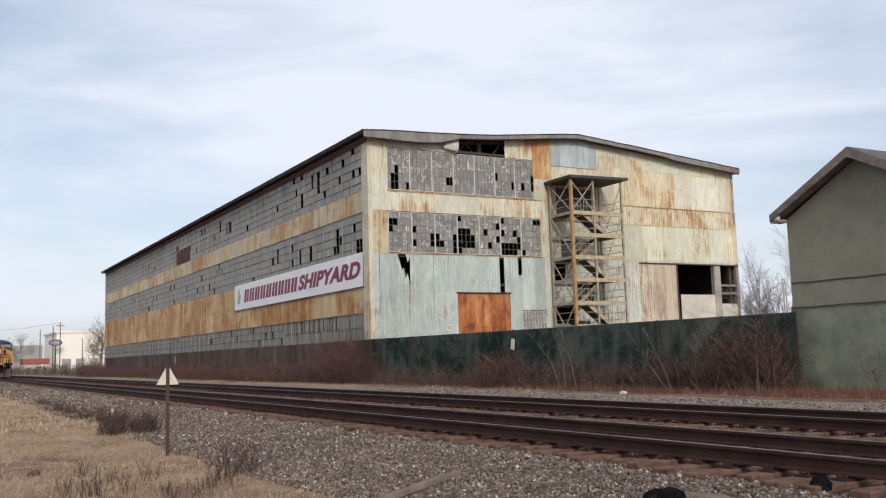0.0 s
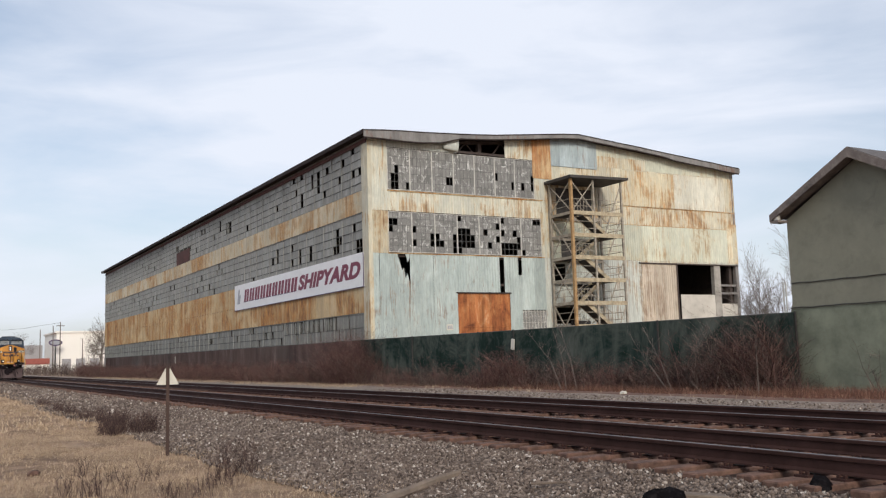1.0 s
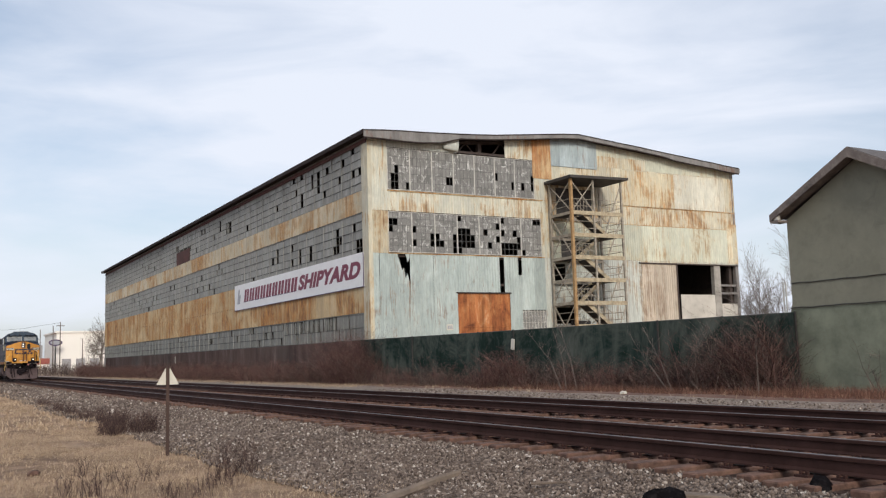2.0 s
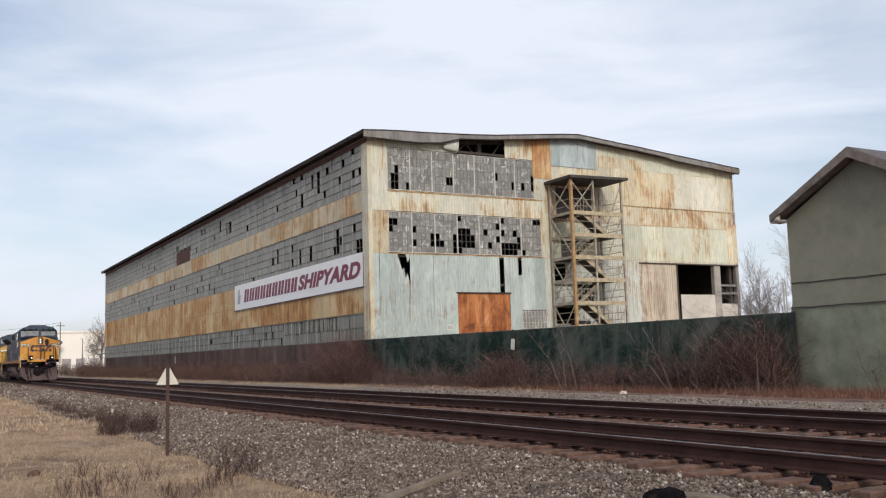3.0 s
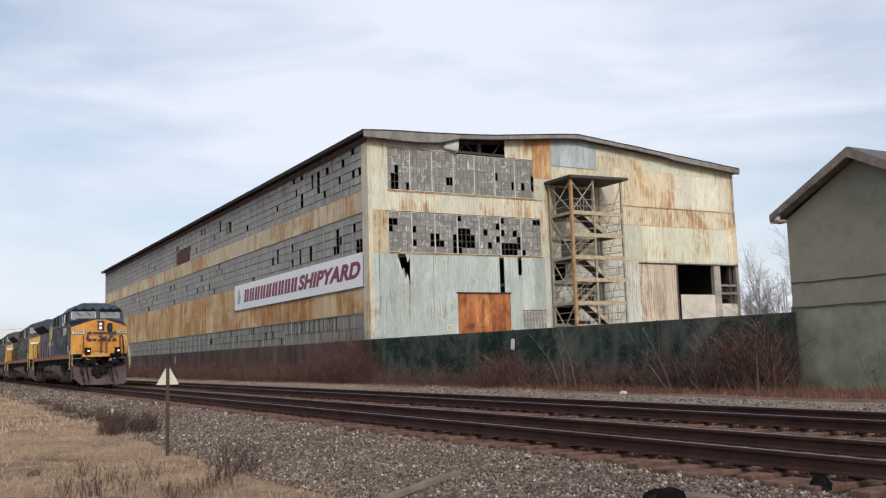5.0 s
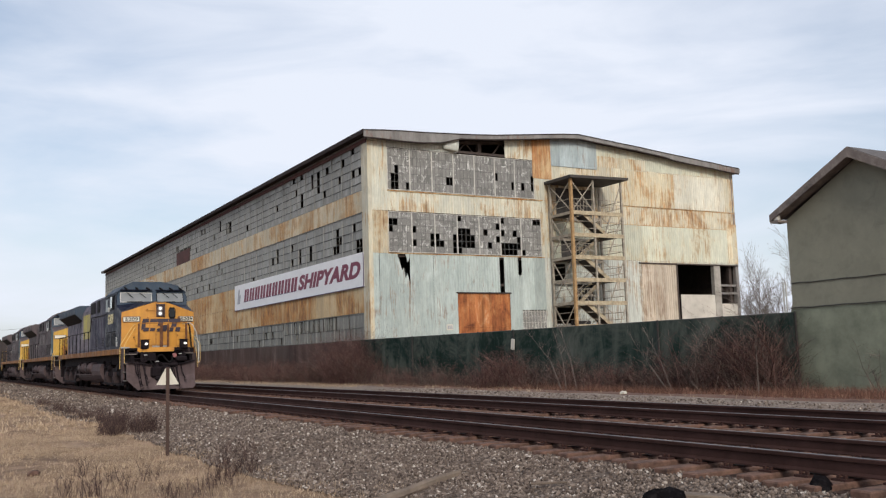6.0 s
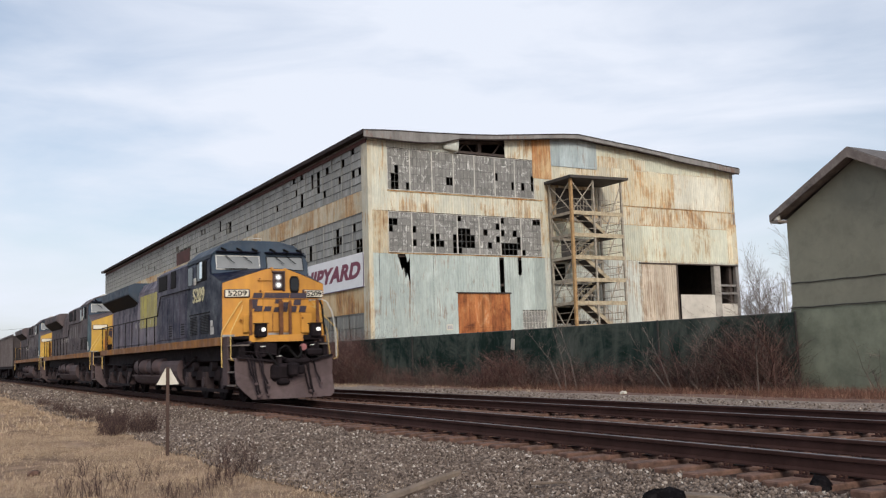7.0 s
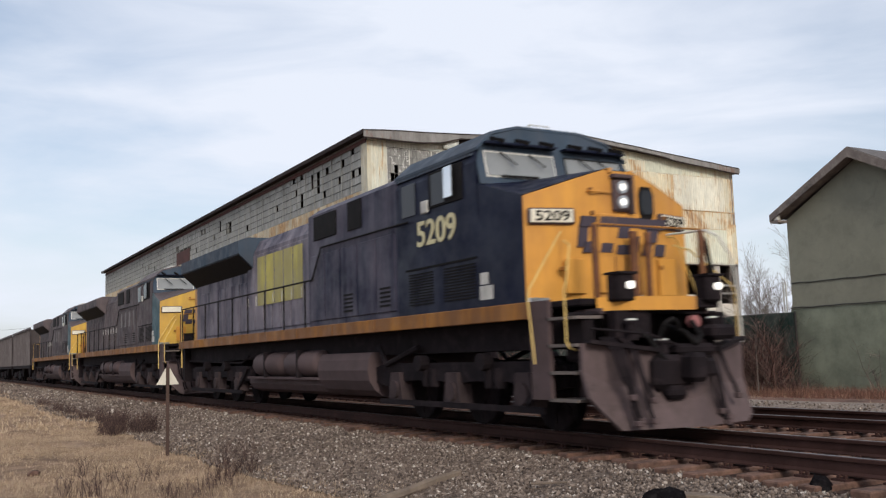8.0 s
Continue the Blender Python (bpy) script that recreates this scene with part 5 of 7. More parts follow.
def build_loco(label, number, back, lead):
    loco = thing("locomotive", label, "locomotive", group="train")
    hood_paint = HOOD_BLUE if lead else HOOD_GRIME
    long_paint = HOOD_PALE if lead else HOOD_GRIME
    # underframe, yellow sill, deck
    part("underframe", Shape().box(-21.2, -0.25, -1.20, 1.20, 1.18, 1.62).box(-21.2, -1.24, -1.5, 1.5, 1.60, 1.80), UNDER, loco)
    for s in (-1, 1):
        sill = part("sill", Shape().soft(-21.2, -1.24, s * 1.555 - 0.02, s * 1.555 + 0.02, 1.60, 1.84, 0.01), SILL_YELLOW, loco, "grimy yellow side sill")
        for k in range(9):
            x = -20.6 + k * 2.05
            part("jacking_pad", Shape().box(x - 0.05, x + 0.05, s * 1.58 - 0.008, s * 1.58 + 0.008, 1.62, 1.82), SILL_YELLOW, sill)
    # nose: a nearly flat face with a low peak
    plan = [(-1.30, -1.52, 3.36), (-1.09, -0.74, 3.62), (-1.02, -0.30, 3.76), (-1.02, 0.30, 3.76), (-1.09, 0.74, 3.62), (-1.30, 1.52, 3.36)]
    face = Shape().loft([[(x, y, 1.84) for x, y, z in plan] + [(-1.6, 1.52, 1.84), (-1.6, -1.52, 1.84)], [(x, y, z) for x, y, z in plan] + [(-1.6, 1.52, 3.36), (-1.6, -1.52, 3.36)]])
    nose = part("nose", face, YELLOW if lead else YELLOW_DULL, loco, "yellow nose face")
    back_line = [(-2.45, -1.52, 3.72), (-2.45, -0.74, 3.82), (-2.45, -0.3, 3.90), (-2.45, 0.3, 3.90), (-2.45, 0.74, 3.82), (-2.45, 1.52, 3.72)]
    part("nose_top", Shape().loft([[(x - 0.01, y, z + 0.012) for x, y, z in plan] + [(-1.45, 1.52, 3.2), (-1.45, -1.52, 3.2)], back_line + [(-2.45, 1.52, 3.2), (-2.45, -1.52, 3.2)]]), CAB_BLUE if lead else HOOD_GRIME, loco, "navy slope below the windscreen" if lead else "grimy slope below the windscreen")
    if nose:
        part("nose_door", Shape().soft(-1.03, -0.985, -0.44, 0.34, 1.95, 3.12, 0.02), YELLOW if lead else YELLOW_DULL, nose)
        for x, y, w in ((-0.42, -0.98, 0.04), (-0.42, 0.98, 0.04), (-0.78, 0.02, 0.06), (-0.80, 0.30, 0.04)):
            part("platform_post", Shape().soft(x - 0.035, x + 0.035, y - w, y + w, 1.84, 2.84, 0.012), RUST_POST, nose, "rust-brown platform post")
        part("platform_rail", Shape().tube([(-0.42, -1.0, 2.855), (-0.42, 1.0, 2.855)], 0.016), SILL_YELLOW, nose, "grimy platform rail")
        part("headlight_housing", Shape().soft(-1.03, -0.95, -0.15, 0.15, 3.15, 3.64, 0.03).soft(-1.03, -0.90, 0.15, 0.20, 3.12, 3.70, 0.01).soft(-1.03, -0.90, -0.17, 0.20, 3.64, 3.70, 0.01), TANK if lead else BOARD_WHITE, nose, "oval twin headlight housing")
        for z in (3.29, 3.51):
            part("lamp_rim", disc_x(Shape(), -0.95, -0.925, 0.0, z, 0.095), CHROME, nose, "bright metal reflector rim")
            part("headlight", disc_x(Shape(), -0.94, -0.918, 0.0, z, 0.05), HEADLAMP if lead else GLASS, nose, "lit round headlight" if lead else "")
        part("nose_window", Shape().prism([(0.40, 3.22), (0.44, 3.14), (0.60, 3.14), (0.64, 3.22), (0.64, 3.42), (0.60, 3.50), (0.44, 3.50), (0.40, 3.42)], "x", -1.05, -1.005), GLASS, nose, "small dark rounded window")
        part("window_rim", Shape().prism([(0.37, 3.18), (0.42, 3.06), (0.62, 3.06), (0.67, 3.18), (0.67, 3.44), (0.62, 3.56), (0.42, 3.56), (0.37, 3.44)], "x", -1.06, -1.03), BLACK, nose)
        # number boards on the raked outer faces
        for s in (-1, 1):
            m = pose(-1.19, s * 1.13, 3.06, 0, 0, 90 + s * 15.5)
            b = part("number_board", Shape().soft(-0.36, 0.36, -0.06, 0.03, -0.12, 0.12, 0.03), TANK, nose, "cream number board in a dark frame")
            b.matrix_basis = m
            part("board_face", Shape().soft(-0.32, 0.32, -0.068, -0.055, -0.095, 0.095, 0.02), BOARD_WHITE, b)
            if number:
                f = part("board_number", figures(number, 0.52, 0.15, 0.006, 0.016), BLACK, b)
                f.matrix_basis = pose(-0.25, -0.072, -0.073)
        # the owner's mark, as plain dark shapes
        for y0, y1, z0, z1 in ((-0.72, -0.46, 2.92, 3.07), (-0.43, 0.33, 2.92, 3.07), (0.36, 0.86, 2.92, 3.07), (-0.76, -0.60, 2.62, 2.93), (-0.68, -0.46, 2.54, 2.70), (-0.43, -0.22, 2.54, 2.68),
                               (-0.10, 0.10, 2.76, 2.92), (0.10, 0.28, 2.62, 2.80), (-0.14, 0.26, 2.52, 2.66), (0.48, 0.70, 2.72, 2.92), (0.40, 0.56, 2.52, 2.70), (0.66, 0.86, 2.52, 2.70)):
            xx = -0.996 if max(-y0, y1) < 0.45 else -1.03 - 0.16 * max(0.0, min(abs(y0), abs(y1)) - 0.30)
            part("nose_mark", Shape().prism([(y0, z0), (y1, z0), (y1 + 0.04, z1), (y0 + 0.04, z1)], "x", xx - 0.05, xx + 0.022), LOGO_BLUE, nose, "worn dark marking")
        for y, z in ((-0.52, 3.46), (-0.5, 3.12), (0.76, 2.35), (-1.05, 2.3), (0.86, 3.1)):
            part("bracket", Shape().soft(-1.12, -1.0, y - 0.025, y + 0.025, z - 0.03, z + 0.03, 0.01), SILL_YELLOW, nose)
        for y in (-0.16, 0.05):
            part("door_seam", Shape().box(-0.99, -0.975, y - 0.012, y + 0.012, 1.95, 2.48), SILL_YELLOW, nose, "rust-dark seam")
        part("nose_panel", Shape().soft(-1.075, -1.03, 0.72, 1.05, 1.92, 2.48, 0.01), YELLOW, nose)
        part("nose_panel", Shape().soft(-1.09, -1.04, -1.0, -0.66, 1.95, 2.45, 0.01), YELLOW, nose)
        part("kick_plate", Shape().box(-1.30, -1.20, -1.525, -1.2, 1.84, 1.90).box(-1.06, -0.96, -0.3, 0.3, 1.86, 1.93), CHROME, nose, "worn bright step edge")
        part("lift_eye", Shape().soft(-1.16, -0.98, -0.20, -0.14, 3.72, 3.80, 0.01).soft(-1.16, -0.98, 0.2, 0.26, 3.70, 3.78, 0.01), YELLOW, nose)
        part("grab_iron", Shape().tube([(-1.05, -0.56, 3.44), (-0.98, -0.56, 3.43), (-0.98, -0.18, 3.43), (-1.02, -0.18, 3.44)], 0.014), YELLOW, nose)
    # front deck with the two low lights and the beam
    deck = part("front_deck", Shape().soft(-1.5, -0.42, -1.25, 1.0, 1.74, 1.84, 0.02).soft(-0.44, -0.14, -0.60, 0.98, 1.70, 1.835, 0.01), UNDER, loco)
    part("deck_lip", Shape().prism([(-0.36, -1.04), (-0.05, -0.72), (0.05, 0.30), (0.05, 0.36), (-0.04, 0.36), (-0.12, -0.68), (-0.36, -0.98)], "z", 1.66, 1.845), YELLOW if lead else YELLOW_DULL, deck, "yellow front deck edge")
    for y in (-0.79, 0.80):
        box = part("ditch_light", Shape().soft(-0.28, -0.02, y - 0.15, y + 0.15, 1.78, 2.16, 0.03).box(-0.30, 0.02, y - 0.17, y + 0.17, 2.14, 2.17), UNDER, deck, "boxed low light")
        part("lamp", disc_x(Shape(), -0.02, 0.035, y + 0.03, 1.99, 0.052), HEADLAMP if lead else GLASS, box, "lit round lamp" if lead else "")
    # coupler, hoses and plough
    part("coupler", Shape().soft(-0.5, 0.35, -0.14, 0.16, 0.74, 1.06, 0.05).soft(0.25, 0.55, -0.22, 0.05, 0.70, 1.08, 0.06).soft(0.3, 0.5, 0.06, 0.22, 0.76, 1.0, 0.04), UNDER, loco, "dust-grey knuckle coupler")
    part("pilot_beam", Shape().soft(-0.7, -0.25, -1.35, 1.12, 1.0, 1.66, 0.04).box(-0.3, -0.1, -0.95, -0.35, 1.3, 1.66), UNDER, loco)
    plow = Shape()
    ys = [-1.53, -1.35, -1.12, -0.7, -0.3, 0.0, 0.3, 0.7, 0.95, 1.12, 1.24]
    rings = []
    for y in ys:
        k = abs(y) / 1.53
        prow = 0.30 - 0.36 * k
        low = 0.12 if k < 0.75 else 0.12 + 0.42 * (k - 0.75) / 0.25
        high = 1.24 - 0.42 * max(0.0, 1 - k / 0.55)
        rings.append([(prow + 0.10, y, low), (prow - 0.04, y, (low + high) / 2), (prow - 0.02, y, high), (prow - 0.08, y, high), (prow - 0.10, y, (low + high) / 2), (prow + 0.02, y, low)])
    plough = part("plough", plow.loft(rings), PLOW, loco, "wide dust-grey snow plough", smooth=False)
    for s in (-1, 1):
        part("plough_lip", Shape().bar((-0.02, -1.5 if s < 0 else 1.2, 1.26), (0.17, s * 0.5, 1.12), 0.20, 0.05), UNDER, plough)
    rng = random.Random(9)
    for y, low in ((-1.24, 0.55), (-1.16, 0.22), (-1.08, 0.25), (-0.94, 0.24), (-0.86, 0.5), (0.28, 0.3), (0.36, 0.15), (0.44, 0.22), (0.6, 0.5)):
        sw = rng.uniform(-0.03, 0.05)
        part("air_hose", Shape().tube([(-0.05, y, 1.3), (0.16, y + 0.01, 1.14), (0.27, y + 0.03 + sw, 0.8), (0.30, y + 0.10 + sw, low + 0.14), (0.31, y + 0.15 + sw, low)], 0.026), UNDER, loco, "hanging dusty black air hose")
        part("hose_fitting", Shape().soft(0.26, 0.36, y + 0.11 + sw, y + 0.20 + sw, low - 0.05, low + 0.03, 0.015), TANK, loco)
    for x, y, z, r in ((0.02, -0.79, 1.40, 0.085), (0.10, -0.36, 1.13, 0.09), (0.06, 0.62, 1.42, 0.08)):
        part("cable_socket", Shape().rod((x, y, z - 0.14), (x, y, z + 0.08), r, r * 0.9, 12).rod((x, y, z + 0.08), (x, y, z + 0.12), r * 1.15, r * 1.1, 12), UNDER, loco)
        part("socket_cap", Shape().rod((x, y, z + 0.121), (x, y, z + 0.145), r * 0.95, r * 0.8, 12), MULLION, loco, "worn bright socket cap")
    part("marker_lamp", disc_x(Shape(), -0.12, -0.02, 0.40, 1.50, 0.09), LAMP_PINK, loco, "dusty pink marker lens")
    part("draft_gear", Shape().soft(-0.4, 0.28, -0.62, 0.05, 0.60, 1.06, 0.08).soft(-0.3, 0.34, -0.46, -0.12, 0.48, 0.66, 0.06).soft(-0.2, 0.26, -0.2, 0.5, 1.04, 1.20, 0.05), UNDER, loco, "greasy dark draft gear")
    part("jumper_cable", Shape().tube([(0.05, -0.36, 1.26), (0.14, -0.33, 1.46), (0.16, -0.2, 1.54), (0.12, -0.08, 1.48), (0.08, -0.02, 1.36)], 0.028, 8), BLACK, loco)
    part("jumper_cable", Shape().tube([(0.02, -0.74, 1.42), (0.16, -0.62, 1.28), (0.24, -0.50, 1.05), (0.24, -0.34, 0.92), (0.22, -0.2, 1.0)], 0.03, 8), BLACK, loco)
    part("jumper_cable", Shape().tube([(-0.1, -0.06, 1.45), (0.18, -0.02, 1.36), (0.26, 0.1, 1.2), (0.22, 0.24, 1.3), (0.0, 0.3, 1.5)], 0.035), BLACK, loco)
    part("glad_hand", Shape().soft(0.0, 0.3, 0.42, 0.85, 1.25, 1.45, 0.05).rod((0.05, 0.72, 1.3), (0.05, 0.72, 1.62), 0.10, n=10), UNDER, loco)
    part("uncoupling_lever", Shape().tube([(0.02, -1.45, 1.42), (0.12, -0.6, 1.34), (0.2, -0.1, 1.16)], 0.018), UNDER, loco)
    # corner steps with their handrails
    for s in (-1, 1):
        out, back_y = (1.50, 1.05) if s < 0 else (1.20, 0.85)
        steps = part("step_well", Shape().box(-1.24, -0.80, s * out - 0.03, s * out + 0.03, 0.5, 1.84).box(-0.80, -0.25, s * back_y - 0.02, s * back_y + 0.02, 0.5, 1.70), TANK, loco, "dusty step well")
        for k in range(4):
            z = 0.5 + k * 0.36
            part("step", Shape().box(-0.85, -0.22, min(s * (back_y + 0.03), s * (out + 0.03)), max(s * (back_y + 0.03), s * (out + 0.03)), z - 0.02, z + 0.02), STEP_WORN, steps)
        part("handrail", Shape().tube([(-1.14, s * 1.00, 2.84), (-1.06, s * 1.06, 2.82), (-1.05, s * 1.12, 2.76), (-1.17, s * 1.56, 2.02), (-1.18, s * 1.59, 1.88), (-1.02, s * 1.62, 0.98)], 0.0125, 8), HANDRAIL, loco, "bent pale yellow handrail")
        part("handrail", Shape().tube([(-1.05, s * 1.02, 2.70), (-0.80, s * 1.12, 2.60), (-0.40, s * 1.50, 2.06), (-0.38, s * 1.56, 1.95), (-0.37, s * 1.56, 1.26), (-0.35, s * 1.52, 1.18), (-0.33, s * 1.42, 1.15)], 0.0125, 8), HANDRAIL, loco, "bent pale yellow handrail")
    # the far corner carries a bright bent rail and a dark one behind it
    part("grab_rail", Shape().tube([(-1.14, 1.0, 2.87), (-0.50, 1.16, 2.86), (-0.34, 1.24, 2.76), (-0.22, 1.34, 2.48), (-0.20, 1.44, 1.9), (-0.20, 1.45, 1.2)], 0.018, 8), MULLION, loco, "worn bright bent rail")
    part("grab_rail", Shape().tube([(-0.56, 1.10, 2.84), (-0.50, 1.14, 2.70), (-0.36, 1.18, 1.84)], 0.035, 8), BLACK, loco)
    # cab
    sec = [(-1.52, 1.84), (-1.52, 4.10), (-1.45, 4.32), (-1.12, 4.62), (-0.6, 4.76), (0.6, 4.76), (1.12, 4.62), (1.45, 4.32), (1.52, 4.10), (1.52, 1.84)]
    front = [(-2.45 - 0.24 * max(0, (z - 3.7)) / 0.96, y, z) for y, z in sec]
    rear = [(-5.30, y, z) for y, z in sec]
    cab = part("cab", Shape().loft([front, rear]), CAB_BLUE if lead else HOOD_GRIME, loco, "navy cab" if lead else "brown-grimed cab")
    for s in (-1, 1):
        part("cab_front_side", Shape().prism([(-1.315, 1.84), (-2.5, 1.84), (-2.5, 3.74), (-1.315, 3.365)], "y", s * 1.525, s * 1.45), CAB_BLUE if lead else TEAL, cab)
    cap = [(y * 1.015, z + 0.02) for y, z in sec if z > 4.2]
    under = [(y, z - 0.05) for y, z in cap]
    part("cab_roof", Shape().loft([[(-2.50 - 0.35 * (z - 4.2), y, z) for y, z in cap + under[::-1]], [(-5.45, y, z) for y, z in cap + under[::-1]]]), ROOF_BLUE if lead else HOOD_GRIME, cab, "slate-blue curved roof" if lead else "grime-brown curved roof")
    # cab front takes the paler roof colour in place of light falling on it
    part("cab_front", Shape().loft([[(x + 0.012, y * 0.985, z) for x, y, z in front if z > 3.7] + [(-2.44, 1.50, 3.74), (-2.44, -1.50, 3.74)], [(x - 0.03, y * 0.985, z) for x, y, z in front if z > 3.7] + [(-2.48, 1.50, 3.74), (-2.48, -1.50, 3.74)]]), ROOF_BLUE, cab, "cab front, paler slate blue for the light on it")
    for y0, y1 in ((-1.36, -0.02), (0.16, 1.38)):
        visor = part("visor", Shape().bar((-2.53, y0, 4.41), (-2.53, y1, 4.41), 0.16, 0.03), CAB_BLUE, cab, "dark sun visor")
        for k in (0.15, 0.5, 0.85):
            y = y0 + (y1 - y0) * k
            part("visor_bracket", Shape().bar((-2.64, y, 4.52), (-2.36, y + 0.06, 4.42), 0.04, 0.06), BLACK, visor)

    def screen(y0, y1, mat, name):
        rings = []
        for z, d in ((3.86, 0.0), (4.30, 0.0)):
            x = -2.45 - 0.24 * (z - 3.7) / 0.96
            rings.append((x, z))
        (xa, za), (xb, zb) = rings
        inset = 0.028
        rim = Shape().loft([[(xa + 0.02, y0, za), (xa + 0.02, y1, za), (xb + 0.02, y1, zb), (xb + 0.02, y0, zb)], [(xa - 0.05, y0, za), (xa - 0.05, y1, za), (xb - 0.05, y1, zb), (xb - 0.05, y0, zb)]])
        w = part(name, rim, MULLION if mat is GLASS_PALE else BLACK, cab, "pale-edged windscreen")
        part("pane", Shape().loft([[(xa + 0.03, y0 + inset, za + inset), (xa + 0.03, y1 - inset, za + inset), (xb + 0.03, y1 - inset, zb - inset), (xb + 0.03, y0 + inset, zb - inset)], [(xa, y0 + inset, za + inset), (xa, y1 - inset, za + inset), (xb, y1 - inset, zb - inset), (xb, y0 + inset, zb - inset)]]), WINDSCREEN, w)
        for yy in (y0 + 0.45, y1 - 0.35):
            part("wiper", Shape().bar((xb + 0.06, yy - 0.15, zb - 0.02), (xa + 0.08, yy + 0.08, za + 0.2), 0.02, 0.02), BLACK, w)
        part("wiper", Shape().bar((xa + 0.06, y0 + 0.25, za + 0.02), (xa + 0.06, y1 - 0.4, za + 0.03), 0.02, 0.03), BLACK, w)
    screen(-1.36, -0.02, GLASS_PALE, "windscreen")
    screen(0.18, 1.36, GLASS, "windscreen")
    for s in (-1, 1):
        win = part("side_window", Shape().soft(-4.05, -2.95, s * 1.53 - 0.012, s * 1.53 + 0.012, 3.58, 4.18, 0.008), BLACK, cab, "dark side windows")
        part("pane", Shape().box(-3.95, -3.5, s * 1.545 - 0.004, s * 1.545 + 0.004, 3.62, 4.14), GLASS, win)
        part("wind_wing", Shape().box(-3.42, -3.16, s * 1.60 - 0.008, s * 1.60 + 0.008, 3.66, 4.16), GLASS_PALE if lead else GLASS, win, "bright wind deflector pane" if lead else "")
        part("arm_rest", Shape().soft(-4.28, -4.05, s * 1.56 - 0.02, s * 1.56 + 0.02, 3.52, 3.74, 0.02), MULLION, win)
        part("side_window", Shape().box(-5.05, -4.55, s * 1.53 - 0.008, s * 1.53 + 0.008, 3.56, 4.12), GLASS, cab)
        part("drip_edge", Shape().box(-5.3, -2.7, s * 1.47 - 0.05, s * 1.47 + 0.05, 4.22, 4.26), ROOF_BLUE, cab)
        if number:
            f = part("cab_number", figures(number, 1.32, 0.44), CREAM_FIG, cab, "cream cab-side figures")
            f.matrix_basis = pose(-4.52, -1.528, 2.98) if s < 0 else pose(-3.2, 1.528, 2.98, 0, 0, 180)
        part("data_plate", Shape().box(-2.52, -2.16, s * 1.528 - 0.004, s * 1.528 + 0.004, 1.95, 2.16).box(-2.50, -2.28, s * 1.528 - 0.004, s * 1.528 + 0.004, 2.18, 2.36), MULLION, cab)
        part("louvre_head", Shape().box(-4.95, -2.6, s * 1.53 - 0.012, s * 1.53 + 0.012, 2.60, 2.63), BLACK, cab)
        for x0, x1 in ((-4.84, -4.0), (-3.62, -2.65)):
            for k in range(12):
                part("louvre", Shape().box(x0, x1, s * 1.53 - 0.010, s * 1.53 + 0.010, 2.0 + k * 0.047, 2.018 + k * 0.047), BLACK, cab)
    part("roof_antenna", Shape().tube([(-2.9, -0.25, 4.77), (-2.9, -0.25, 4.88), (-2.9, 0.15, 4.88), (-2.9, 0.15, 4.77)], 0.012), MULLION, cab)
    part("air_conditioner", Shape().soft(-4.9, -3.4, -0.7, 0.7, 4.72, 4.86, 0.06), ROOF_BLUE if lead else MULLION, cab)
    # equipment cabinets behind the cab, flush with its sides
    part("equipment_cabinet", Shape().prism([(-1.50, 1.84), (-1.50, 4.25), (-1.25, 4.42), (1.25, 4.42), (1.50, 4.25), (1.50, 1.84)], "x", -9.7, -5.30), hood_paint, loco, "grimy blue-grey equipment cabinet")
    for s in (-1, 1):
        part("intake_screen", Shape().soft(-9.35, -8.1, s * 1.51 - 0.015, s * 1.51 + 0.015, 3.68, 4.2, 0.01), BLACK, loco, "dark intake screen")
        part("intake_screen", Shape().soft(-7.5, -6.85, s * 1.51 - 0.015, s * 1.51 + 0.015, 3.66, 4.24, 0.01), BLACK, loco)
        for k in range(5):
            x = -9.55 + k * 0.84
            part("cabinet_door", Shape().soft(x, x + 0.77, s * 1.505 - 0.02, s * 1.505 + 0.02, 1.95, 3.36, 0.014), hood_paint, loco)
            for j in range(5):
                part("vent", Shape().box(x + 0.14, x + 0.58, s * 1.527 - 0.006, s * 1.527 + 0.006, 2.05 + j * 0.08, 2.09 + j * 0.08), BLACK, loco) if k in (2, 4) else None
    # long hood, narrower, with doors and the faded lettering patch
    part("hood", Shape().prism([(-1.12, 1.84), (-1.12, 4.05), (-0.95, 4.36), (0.95, 4.36), (1.12, 4.05), (1.12, 1.84)], "x", -15.3, -9.7), long_paint, loco, "grimy blue-grey engine hood")
    for s in (-1, 1):
        for k in range(8):
            x = -15.2 + k * 0.68
            door = part("hood_door", Shape().soft(x, x + 0.60, s * 1.13 - 0.02, s * 1.13 + 0.02, 1.95, 3.95, 0.015), long_paint, loco)
            part("door_latch", Shape().box(x + 0.04, x + 0.08, s * 1.155 - 0.01, s * 1.155 + 0.01, 2.6, 2.85), MULLION, door)
        # three plain blocks where the owner's letters stand
        for k in range(5 if lead else 0):
            x = -14.35 + k * 0.68
            mark = Shape().prism([(x + 0.03, 2.58), (x + 0.63, 2.58), (x + 0.63, 3.86), (x + 0.03, 3.86)], "y", s * 1.152, s * 1.16)
            part("hood_mark", mark, PATCH_YELLOW, loco, "faded yellow block")
        for k in range(0 if lead else 4):
            x = -8.6 + k * 0.84
            part("hood_mark", Shape().box(x, x + 0.3, min(s * 1.527, s * 1.533), max(s * 1.527, s * 1.533), 2.7, 3.3), GREY_PATCH, loco, "pale grey worn block")
    for k in range(3):
        part("exhaust_stack", Shape().soft(-11.6 + k * 0.7, -11.1 + k * 0.7, -0.3, 0.3, 4.34, 4.44, 0.03), UNDER, loco)
